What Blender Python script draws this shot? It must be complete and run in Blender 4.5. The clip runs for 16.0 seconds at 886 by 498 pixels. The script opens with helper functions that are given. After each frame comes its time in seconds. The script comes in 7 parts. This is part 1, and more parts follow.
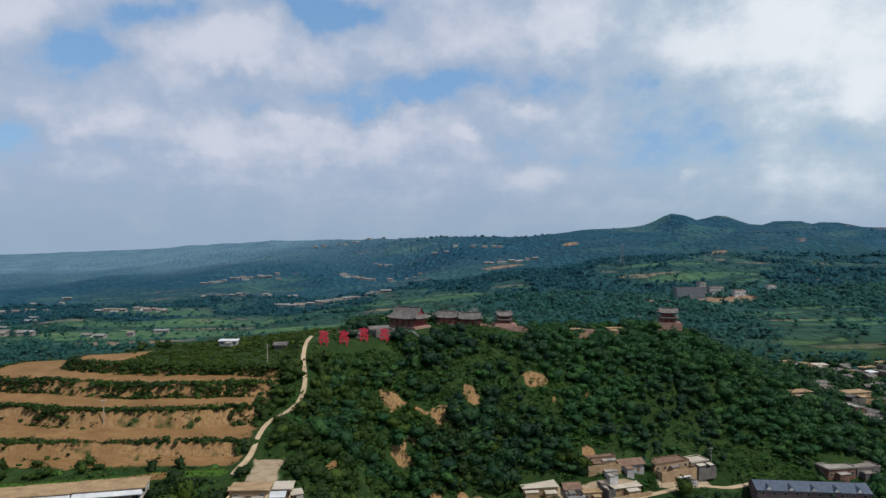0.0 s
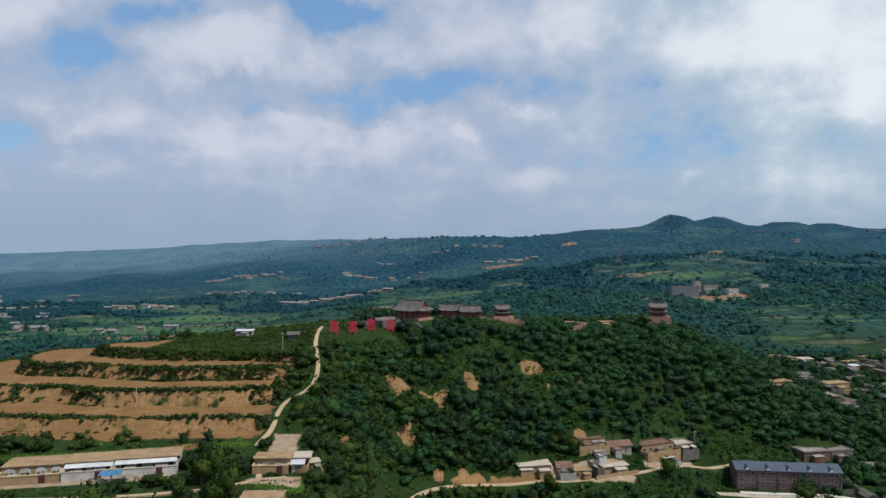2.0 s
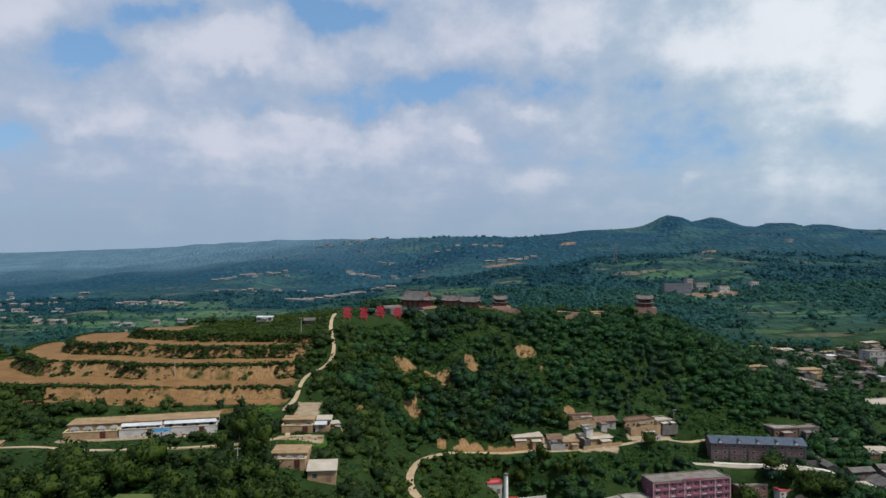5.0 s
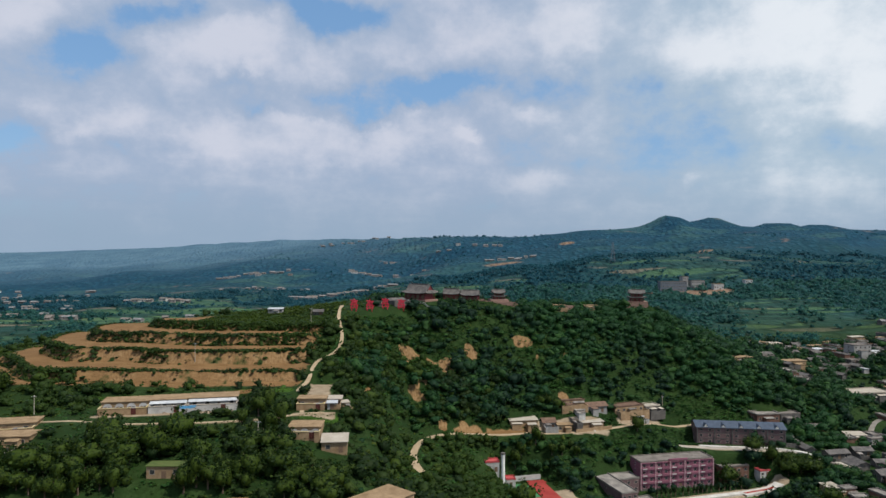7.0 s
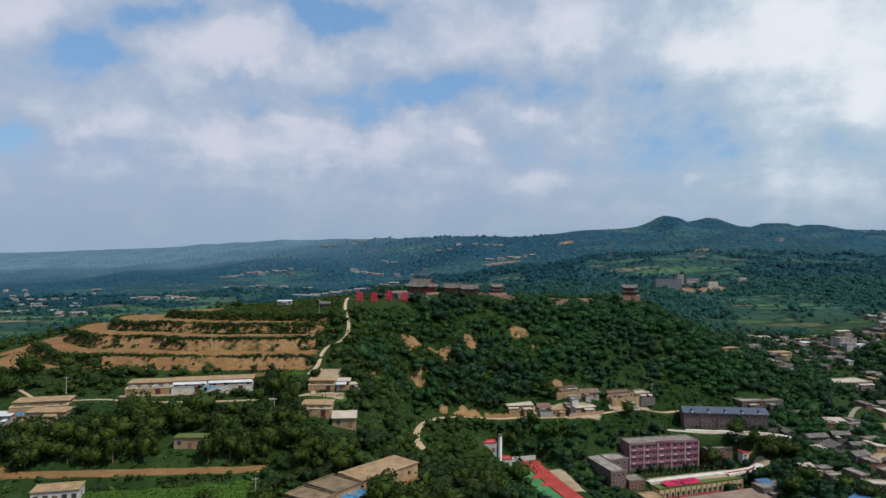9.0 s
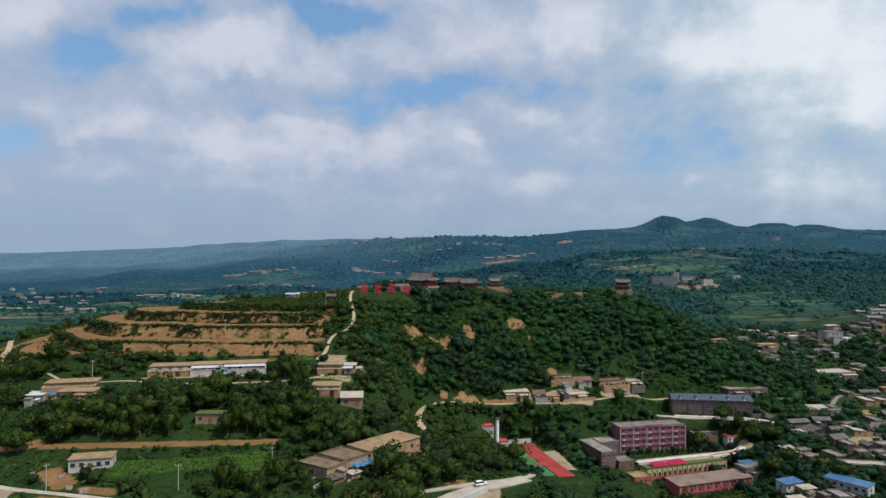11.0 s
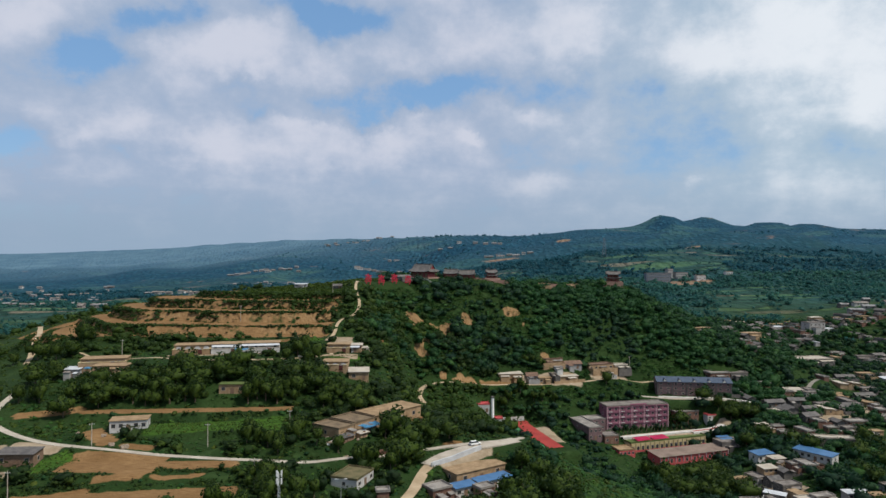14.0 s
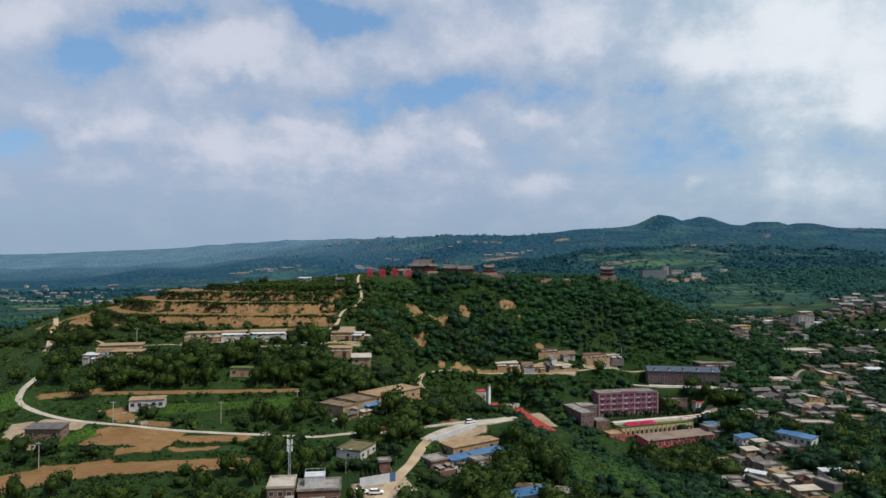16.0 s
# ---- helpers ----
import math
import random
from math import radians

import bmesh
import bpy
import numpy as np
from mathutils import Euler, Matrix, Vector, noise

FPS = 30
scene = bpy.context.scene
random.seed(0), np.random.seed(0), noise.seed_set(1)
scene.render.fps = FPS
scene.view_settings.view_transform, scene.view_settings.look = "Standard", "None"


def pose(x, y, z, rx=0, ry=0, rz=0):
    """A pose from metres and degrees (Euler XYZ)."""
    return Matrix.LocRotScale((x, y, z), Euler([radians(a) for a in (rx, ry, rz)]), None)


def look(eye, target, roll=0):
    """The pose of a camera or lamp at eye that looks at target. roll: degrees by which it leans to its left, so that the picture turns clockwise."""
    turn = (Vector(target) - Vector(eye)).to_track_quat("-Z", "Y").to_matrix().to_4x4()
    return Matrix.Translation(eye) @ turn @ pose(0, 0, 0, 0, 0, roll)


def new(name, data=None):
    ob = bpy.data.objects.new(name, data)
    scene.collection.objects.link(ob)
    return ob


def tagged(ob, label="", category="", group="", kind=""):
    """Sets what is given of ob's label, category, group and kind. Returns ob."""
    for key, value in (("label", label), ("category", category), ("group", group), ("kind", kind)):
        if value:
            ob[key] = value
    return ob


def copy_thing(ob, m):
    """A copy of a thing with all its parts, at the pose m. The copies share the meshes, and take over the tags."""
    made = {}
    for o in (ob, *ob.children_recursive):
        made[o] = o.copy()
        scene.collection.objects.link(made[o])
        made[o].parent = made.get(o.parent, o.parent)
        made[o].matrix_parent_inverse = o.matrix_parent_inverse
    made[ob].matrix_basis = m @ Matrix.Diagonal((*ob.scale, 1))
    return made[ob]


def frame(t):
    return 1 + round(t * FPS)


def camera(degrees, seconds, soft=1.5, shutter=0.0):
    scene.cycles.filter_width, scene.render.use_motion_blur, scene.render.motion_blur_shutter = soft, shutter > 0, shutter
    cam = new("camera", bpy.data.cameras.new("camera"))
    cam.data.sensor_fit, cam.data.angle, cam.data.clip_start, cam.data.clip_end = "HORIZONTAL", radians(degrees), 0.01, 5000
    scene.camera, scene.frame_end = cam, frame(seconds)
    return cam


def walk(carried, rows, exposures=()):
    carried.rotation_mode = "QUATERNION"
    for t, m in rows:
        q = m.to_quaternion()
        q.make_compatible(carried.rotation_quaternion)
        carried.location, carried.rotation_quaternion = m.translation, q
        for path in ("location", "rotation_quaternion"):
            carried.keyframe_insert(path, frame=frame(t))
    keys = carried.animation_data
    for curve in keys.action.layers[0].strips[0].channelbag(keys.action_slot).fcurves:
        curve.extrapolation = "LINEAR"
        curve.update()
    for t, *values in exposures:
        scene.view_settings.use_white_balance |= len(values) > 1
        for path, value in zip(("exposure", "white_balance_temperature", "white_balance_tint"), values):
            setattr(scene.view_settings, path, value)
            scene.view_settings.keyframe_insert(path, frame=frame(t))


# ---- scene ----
cam = camera(66.75, 16.0)
PATH = [
    (0, (0.00, 0.00, 125.00), (0.00, 100.00, 125.00), 0.00),
    (1, (-0.39, -10.89, 124.12), (-0.43, 89.11, 124.15), 0.08),
    (2, (-0.75, -21.74, 123.11), (-0.84, 78.26, 123.18), 0.15),
    (3, (-1.08, -32.51, 121.98), (-1.22, 67.49, 122.09), 0.21),
    (4, (-1.37, -43.20, 120.73), (-1.55, 56.80, 120.90), 0.25),
    (5, (-1.61, -53.78, 119.38), (-1.84, 46.22, 119.60), 0.29),
    (6, (-1.80, -64.23, 117.93), (-2.07, 35.77, 118.20), 0.32),
    (7, (-1.92, -74.55, 116.38), (-2.24, 25.45, 116.71), 0.34),
    (8, (-1.98, -84.70, 114.75), (-2.34, 15.30, 115.14), 0.35),
    (9, (-1.97, -94.67, 113.03), (-2.37, 5.33, 113.48), 0.35),
    (10, (-1.87, -104.45, 111.24), (-2.31, -4.45, 111.76), 0.35),
    (11, (-1.68, -114.01, 109.38), (-2.17, -14.01, 109.96), 0.34),
    (12, (-1.39, -123.33, 107.46), (-1.93, -23.34, 108.11), 0.32),
    (13, (-1.01, -132.41, 105.49), (-1.58, -32.41, 106.20), 0.30),
    (14, (-0.50, -141.21, 103.47), (-1.13, -41.21, 104.25), 0.28),
    (15, (0.11, -149.72, 101.41), (-0.56, -49.73, 102.25), 0.25),
    (16, (0.86, -157.92, 99.32), (0.14, -57.93, 100.22), 0.22),
]
walk(cam, [(t, look(eye, target, roll)) for t, eye, target, roll in PATH])

# ---- light ----
SUN_UP, SUN_TURN = 58.0, 118.0      # degrees above the horizon; compass turn from +y towards +x
world = bpy.data.worlds.new("sky")
scene.world = world
world.use_nodes = True


def sky_nodes(tree):
    nodes, links = tree.nodes, tree.links
    nodes.clear()

    def node(kind, **values):
        n = nodes.new(kind)
        for key, value in values.items():
            if key in n.inputs:
                n.inputs[key].default_value = value
        return n

    def calc(op, a, b=None, clamp=False):
        n = nodes.new("ShaderNodeMath")
        n.operation, n.use_clamp = op, clamp
        for slot, v in zip(n.inputs, (a, b)):
            if isinstance(v, (int, float)):
                slot.default_value = v
            elif v is not None:
                links.new(v, slot)
        return n.outputs[0]

    def span(v, a, b, c=0.0, d=1.0):
        n = nodes.new("ShaderNodeMapRange")
        n.interpolation_type = "SMOOTHSTEP"
        links.new(v, n.inputs[0])
        for i, w in enumerate((a, b, c, d)):
            n.inputs[i + 1].default_value = w
        return n.outputs[0]

    def mix(f, a, b):
        n = nodes.new("ShaderNodeMix")
        n.data_type = "RGBA"
        if isinstance(f, float):
            n.inputs[0].default_value = f
        else:
            links.new(f, n.inputs[0])
        for slot, v in ((n.inputs[6], a), (n.inputs[7], b)):
            if isinstance(v, tuple):
                slot.default_value = (*v, 1)
            else:
                links.new(v, slot)
        return n.outputs[2]

    sky = nodes.new("ShaderNodeTexSky")
    sky.sky_type, sky.sun_disc = "NISHITA", False
    sky.sun_elevation, sky.sun_rotation = radians(SUN_UP), radians(SUN_TURN)
    sky.air_density, sky.dust_density, sky.ozone_density = 1.0, 1.2, 1.5
    blue = nodes.new("ShaderNodeVectorMath")
    blue.operation = "SCALE"
    blue.inputs[3].default_value = 0.115
    links.new(sky.outputs[0], blue.inputs[0])

    way = nodes.new("ShaderNodeTexCoord").outputs["Generated"]
    split = nodes.new("ShaderNodeSeparateXYZ")
    links.new(way, split.inputs[0])
    x, y, z = split.outputs
    # a cloud deck: the way is carried up to a level sheet, so that the clouds crowd towards the horizon
    lift = calc("ADD", calc("ABSOLUTE", z), 0.16)
    flat = nodes.new("ShaderNodeCombineXYZ")
    links.new(calc("DIVIDE", x, lift), flat.inputs[0])
    links.new(calc("DIVIDE", y, lift), flat.inputs[1])

    def cloud(scale, detail, rough, offset, source):
        m = nodes.new("ShaderNodeMapping")
        m.inputs[1].default_value = offset
        links.new(source, m.inputs[0])
        n = nodes.new("ShaderNodeTexNoise")
        n.inputs["Scale"].default_value, n.inputs["Detail"].default_value = scale, detail
        n.inputs["Roughness"].default_value = rough
        links.new(m.outputs[0], n.inputs["Vector"])
        return n.outputs[0]

    def stretched(scale, move=(0, 0, 0)):
        m = nodes.new("ShaderNodeMapping")
        m.inputs[1].default_value, m.inputs[3].default_value = move, scale
        links.new(way, m.inputs[0])
        return m.outputs[0]

    big = cloud(2.8, 4.0, 0.5, (3.1, 0.4, 0.0), stretched((1, 1, 1.5)))
    fine = cloud(10.0, 11.0, 0.60, (0.0, 1.7, 0.3), stretched((1, 1, 1.25)))
    wisp = cloud(2.0, 8.0, 0.60, (0.4, 2.7, 0.9), flat.outputs[0])
    sway, heave = cloud(7.0, 7.0, 0.6, (5.2, 0.9, 2.3), way), cloud(8.0, 7.0, 0.6, (1.2, 4.4, 7.1), way)
    ahead = calc("MAXIMUM", y, 0.05)
    # the drawn shapes are torn at their edges
    side = calc("ADD", calc("DIVIDE", x, ahead), calc("MULTIPLY", calc("SUBTRACT", sway, 0.5), 0.15))
    high = calc("DIVIDE", z, ahead)
    torn = calc("ADD", high, calc("MULTIPLY", calc("SUBTRACT", heave, 0.5), 0.13))
    ruffle = calc("SUBTRACT", calc("ADD", calc("MULTIPLY", fine, 0.7), calc("MULTIPLY", wisp, 0.3)), 0.50)
    cover = calc("ADD", calc("MULTIPLY", calc("SUBTRACT", big, 0.5), 0.2), 0.55)
    for u, v, wide, tall, amount in OPENINGS + SWELLS:
        du, dv = calc("DIVIDE", calc("SUBTRACT", side, u), wide), calc("DIVIDE", calc("SUBTRACT", torn, v), tall)
        r = calc("ADD", calc("MULTIPLY", du, du), calc("MULTIPLY", dv, dv))
        bump = calc("MULTIPLY", calc("EXPONENT", calc("MULTIPLY", r, -1.0)), amount)
        cover = calc("ADD", cover, bump)
    cover = calc("ADD", cover, calc("MULTIPLY", ruffle, 1.35))
    dense = span(cover, 0.22, 0.52)
    white = span(cover, 0.46, 0.90)
    east = span(side, 0.0, 0.55)
    lit = mix(east, (0.600, 0.635, 0.745), (0.78, 0.83, 0.89))
    shade = mix(east, (0.365, 0.455, 0.61), (0.41, 0.53, 0.65))
    tone = mix(white, shade, lit)
    open_sky = mix(0.5, blue.outputs[0], (0.19, 0.42, 0.77))
    colour = mix(dense, open_sky, tone)
    colour = mix(span(high, 0.0, 0.15, 0.92, 0.0), colour, (0.30, 0.405, 0.535))
    ground = mix(span(z, -0.06, -0.005), (0.10, 0.14, 0.13), colour)
    back = node("ShaderNodeBackground", Strength=1.0)
    links.new(ground, back.inputs[0])
    links.new(back.outputs[0], nodes.new("ShaderNodeOutputWorld").inputs[0])


OPENINGS = [  # blue gaps: side, height, half width, half height, amount
    (-0.525, 0.300, 0.080, 0.036, -0.50), (-0.450, 0.352, 0.075, 0.022, -0.34), (-0.180, 0.350, 0.095, 0.028, -0.42),
    (-0.115, 0.220, 0.130, 0.022, -0.36), (-0.025, 0.246, 0.075, 0.024, -0.34), (-0.655, 0.160, 0.055, 0.032, -0.34),
    (-0.305, 0.243, 0.040, 0.014, -0.24), (0.130, 0.248, 0.070, 0.036, -0.24), (0.075, 0.180, 0.050, 0.020, -0.18),
    (-0.250, 0.202, 0.060, 0.012, -0.16), (-0.455, 0.150, 0.060, 0.020, -0.14), (0.310, 0.225, 0.130, 0.060, -0.15),
    (0.300, 0.130, 0.160, 0.050, -0.10), (-0.640, 0.330, 0.040, 0.020, -0.10),
]
SWELLS = [  # lit heads of cloud
    (-0.640, 0.340, 0.070, 0.050, 0.30), (-0.345, 0.290, 0.140, 0.042, 0.30), (-0.298, 0.325, 0.060, 0.020, 0.14),
    (-0.555, 0.172, 0.060, 0.026, 0.30), (-0.465, 0.208, 0.070, 0.020, 0.20), (-0.365, 0.166, 0.070, 0.024, 0.24),
    (-0.046, 0.210, 0.024, 0.013, 0.34), (-0.120, 0.165, 0.120, 0.040, 0.26), (0.030, 0.166, 0.026, 0.008, 0.24),
    (0.048, 0.224, 0.028, 0.014, 0.22), (0.130, 0.212, 0.040, 0.012, 0.16), (0.185, 0.325, 0.060, 0.045, 0.24),
    (0.015, 0.325, 0.110, 0.044, 0.22), (0.560, 0.330, 0.150, 0.070, 0.34), (0.625, 0.250, 0.060, 0.060, 0.26),
    (0.425, 0.300, 0.090, 0.045, 0.22), (0.125, 0.106, 0.060, 0.018, 0.24), (0.362, 0.118, 0.016, 0.011, 0.18),
]
sky_nodes(world.node_tree)

sun = new("sun", bpy.data.lights.new("sun", "SUN"))
sun.data.energy, sun.data.angle, sun.data.color = 4.4, radians(0.6), (1.0, 0.93, 0.82)
a, b = radians(SUN_UP), radians(SUN_TURN)
sun.matrix_basis = look((0, 0, 400), (-math.sin(b) * math.cos(a), -math.cos(b) * math.cos(a), 400 - math.sin(a)))


# ---- the lie of the land ----
table = np.random.RandomState(5).rand(256, 256)


def lumps(x, y, size, seed=0):
    """Smooth value noise from -1 to 1 with lumps of that size in metres."""
    x, y = np.asarray(x) / size + seed * 17.3, np.asarray(y) / size + seed * 9.1
    i, j = np.floor(x).astype(int), np.floor(y).astype(int)
    u, v = x - i, y - j
    u, v = u * u * (3 - 2 * u), v * v * (3 - 2 * v)
    at = lambda p, q: table[p % 256, q % 256]
    low = at(i, j) * (1 - u) + at(i + 1, j) * u
    top = at(i, j + 1) * (1 - u) + at(i + 1, j + 1) * u
    return (low * (1 - v) + top * v) * 2 - 1


def ease(v, a, b):
    t = np.clip((np.asarray(v, float) - a) / (b - a), 0, 1)
    return t * t * (3 - 2 * t)


STATIONS, SECTIONS = [], []


def section(x, *yz):
    """A cut through the land along y at the given x: pairs of y and height."""
    STATIONS.append(x)
    SECTIONS.append((yz[0::2], yz[1::2]))


section(-420, -200, 14, 0, 20, 100, 24, 200, 30, 330, 34, 450, 30, 600, 24)
section(-300, -200, 15, 0, 22, 100, 28, 200, 37, 330, 41, 450, 34, 600, 28)
section(-230, -200, 18, 0, 25, 90, 33, 150, 42, 200, 52, 250, 62, 288, 64, 340, 56, 450, 40, 600, 32)
section(-170, -200, 20, 0, 27, 70, 35, 100, 41, 130, 47, 168, 53, 193, 59, 203, 63, 208, 64.6, 218, 66.4, 232, 68.8, 254, 73.5, 276, 76.0, 300, 75.5, 350, 62, 450, 42, 600, 34)
section(-130, -200, 20, 0, 27, 70, 35, 87, 38, 110, 41, 150, 56, 183, 58.5, 198, 61.5, 206, 64.4, 214, 66.4, 226, 68.8, 247, 73.5, 264, 76.8, 280, 78.6, 310, 80, 340, 78, 380, 62, 450, 45, 600, 36)
section(-90, -200, 20, 30, 28, 76, 35, 100, 39, 120, 44, 150, 54, 183, 58.5, 198, 61.5, 206, 64.4, 214, 66.6, 223, 68.8, 242, 73.5, 259, 76.9, 275, 78.6, 300, 81, 330, 83, 380, 68, 450, 46, 600, 38)
section(-52, -200, 18, 35, 28, 73, 34, 118, 42, 150, 51, 170, 56.5, 182, 57, 206, 64, 219, 67, 235, 69, 254, 76, 272, 81.2, 284, 85.6, 330, 86.5, 365, 84, 410, 62, 480, 46, 600, 40)
section(-32, -200, 16, 50, 29, 95, 33, 118, 38, 147, 46, 180, 53, 215, 56, 250, 62, 266, 68, 281, 78, 294, 85.6, 335, 86.5, 375, 84, 420, 60, 500, 46, 600, 42)
section(-15, -200, 16, 50, 28, 95, 32, 118, 37, 140, 37, 165, 33, 200, 30, 235, 34, 245, 41, 252, 48, 260, 55, 270, 61, 288, 70, 300, 80, 310, 85.6, 340, 86.4, 385, 83, 425, 60, 500, 46, 600, 43)
section(0, -200, 15, 50, 25, 95, 31, 114, 36, 133, 34, 160, 27, 200, 26, 235, 32, 250, 36, 262, 47, 288, 67, 305, 76, 318, 83, 335, 86, 365, 86, 400, 78, 430, 58, 500, 46, 600, 44)
section(25, -200, 14, 50, 21, 94, 30, 113, 35, 122, 34, 140, 25, 200, 12, 232, 14, 250, 27, 258, 29, 285, 50, 310, 69, 330, 79, 345, 84.5, 365, 85, 390, 80, 430, 56, 500, 45, 600, 44)
section(60, -200, 12, 50, 19, 85, 22, 110, 19, 140, 8, 180, 1, 215, 5, 233, 8, 255, 22, 264, 26, 290, 44, 315, 62, 340, 76, 355, 81, 385, 81, 430, 56, 500, 44, 600, 45)
section(100, -200, 8, 60, 11, 110, 3, 160, -4, 190, -4, 240, 3, 258, 13, 272, 24, 280, 26, 310, 44, 345, 69, 375, 78, 398, 79, 440, 58, 500, 42, 600, 46)
section(140, -200, 0, 100, -3, 180, -5, 215, -3, 250, 4, 262, 14, 285, 17, 300, 24, 330, 46, 355, 64, 382, 76.5, 402, 76, 445, 56, 500, 42, 600, 46)
section(180, -200, 0, 100, 0, 192, 2.5, 240, 6, 270, 12, 300, 20, 337, 45, 360, 53, 405, 57, 450, 47, 500, 42, 600, 46)
section(225, -200, -3, 100, -2, 200, 3, 243, 9, 300, 15, 342, 33, 380, 42, 440, 44, 500, 41, 600, 46)
section(290, -200, -4, 150, -3, 220, 2, 275, 8, 390, 22, 455, 36, 520, 42, 600, 46)
section(400, -200, -4, 200, -2, 300, 7, 400, 21, 480, 38, 540, 44, 600, 46)


def near_land(x, y):
    """The sections, rounded off and carried over from one to the next."""
    heights = []
    for ys, zs in SECTIONS:
        heights.append(sum(np.interp(y + d, ys, zs) for d in (-5, -2.5, 0, 2.5, 5)) / 5)
    z = heights[0]
    for n in range(1, len(STATIONS)):
        f = ease(x, STATIONS[n - 1], STATIONS[n]) * 0.5 + 0.5 * np.clip((x - STATIONS[n - 1]) / (STATIONS[n] - STATIONS[n - 1]), 0, 1)
        z = np.where(x > STATIONS[n - 1], z * (1 - f) + heights[n] * f, z)
    return z


def far_land(x, y):
    """Valley floor, foothills and the long range behind the hill."""
    a = x / np.maximum(y + 43, 200)
    crest = 1850 + 2500 * np.maximum(-a, 0)
    top = np.interp(a, (-0.9, -0.66, -0.45, -0.33, -0.25, -0.1, 0.0, 0.12, 0.2, 0.3, 0.45, 0.66, 1.0),
                    (88, 94, 124, 146, 156, 158, 161, 158, 176, 189, 190, 184, 180))
    foot = 46 + 0.03 * np.clip(x, -1200, 500) + 26 * ease(y, 620, 980) * ease(x, -250, 150)
    t = np.clip((y - 800) / (crest - 800), 0, 1.6)
    rise = np.where(t < 1, t ** 1.5, 1 - 0.35 * (t - 1))
    z = foot * (1 - np.clip(rise, 0, 1)) + top * rise
    rough = ease(y, 700, 1500) * (1 - ease(t, 0.75, 1.0)) * (1 - 0.55 * ease(-x, 150, 420))
    z = z + rough * (30 * lumps(x, y, 330, 1) + 20 * lumps(x, y, 140, 2) + 9 * lumps(x, y, 60, 5)) + 4 * lumps(x, y, 80, 3) * ease(y, 520, 700)
    z = z + 26 * np.exp(-((x - 300) / 140) ** 2 - ((y - 1010) / 90) ** 2)
    z = z + 37 * np.exp(-((x - 638) / 50) ** 2 - ((y - 1850) / 130) ** 2) + 30 * np.exp(-((x - 765) / 62) ** 2 - ((y - 1880) / 130) ** 2)
    z = z + 20 * np.exp(-((x - 945) / 42) ** 2 - ((y - 1850) / 120) ** 2) + 17 * np.exp(-((x - 1070) / 42) ** 2 - ((y - 1850) / 120) ** 2)
    return z


LEVELS = (61.8, 66.0, 71.2, 75.3, 78.5)


def terrace_zone(x, y):
    edge = 3 * lumps(x, y, 22, 4)
    return ease(x + edge, -226, -206) * (1 - ease(x + edge, -66, -58)) * ease(y + edge, 194, 200) * (1 - ease(y, 290, 310))


def stepped(z):
    """Flat fields with steep banks between them."""
    out = np.full_like(z, LEVELS[0])
    for low, high in zip(LEVELS, LEVELS[1:]):
        mid = 0.5 * (low + high)
        out = out + (high - low) * ease(z, mid - 0.22, mid + 0.22)
    return out


PADS = [  # levelled ground: middle, half length, half width, turn, height, width of the slope round it
    (44, 214, 31, 11, -74, 8.4, 7),
    (119, 243, 36, 8, 14, 3.7, 6),
    (152, 274, 29, 10, -5, 16.1, 6),
    (124, 222, 27, 6, 19, -2.6, 5),
    (128, 206, 24, 8, 21, -4.6, 6),
    (-103, 174, 26, 7, 12, 56.6, 3),
    (-50, 181, 9, 6, 2, 56.3, 3),
    (-52, 198, 4.2, 9.5, 6, 60.4, 2.5),
    (-28, 112, 26, 8, 52, 38.0, 5),
    (-40, 36, 13, 6, 8, 26.4, 5),
    (9, 78, 15, 8, 35, 25.8, 4),
    (-108, 73.5, 15, 6.6, 2, 35.0, 4),
    (-94, 55, 31, 6.2, 10, 31.8, 3.2),
    (-99, 117.5, 40, 4.0, 6, 43.0, 3),
    (-90, 104, 21, 6.2, 3, 40.2, 3),
    (-130, 43, 9, 8, -40, 30.6, 3),
    (8, 352, 17, 8, 2, 85.6, 6),
    (32, 354, 7, 6, 8, 82.8, 5),
    (-18, 330, 11, 10, -34, 86.4, 6),
    (129, 389, 9, 7, -8, 78.2, 6),
]


SCARS = [(-21, 270, 3.9), (0, 274.5, 3.8), (11.6, 293.4, 4.0), (39.5, 309.5, 2.6), (45, 311, 2.4), (-14.5, 252.3, 3.8), (50, 300, 2.8), (66, 312, 2.4), (-12, 257.5, 2.6), (10, 247, 2.8), (-3, 243, 2.6), (60, 282, 2.8), (-34, 211, 2.2)]


def cliffs(x, y, z):
    """Small loess cliffs on the wooded face of the hill."""
    for cx, cy, r in SCARS:
        u = (x - cx) / r + 0.25 * lumps(x, y, 5, 15)
        z = z + 0.75 * r * np.tanh((y - cy) / 0.8) * np.exp(-u ** 4 - ((y - cy) / 6) ** 2)
    return z


BEDS = []  # stretches of road: two ends with their heights, and half the width


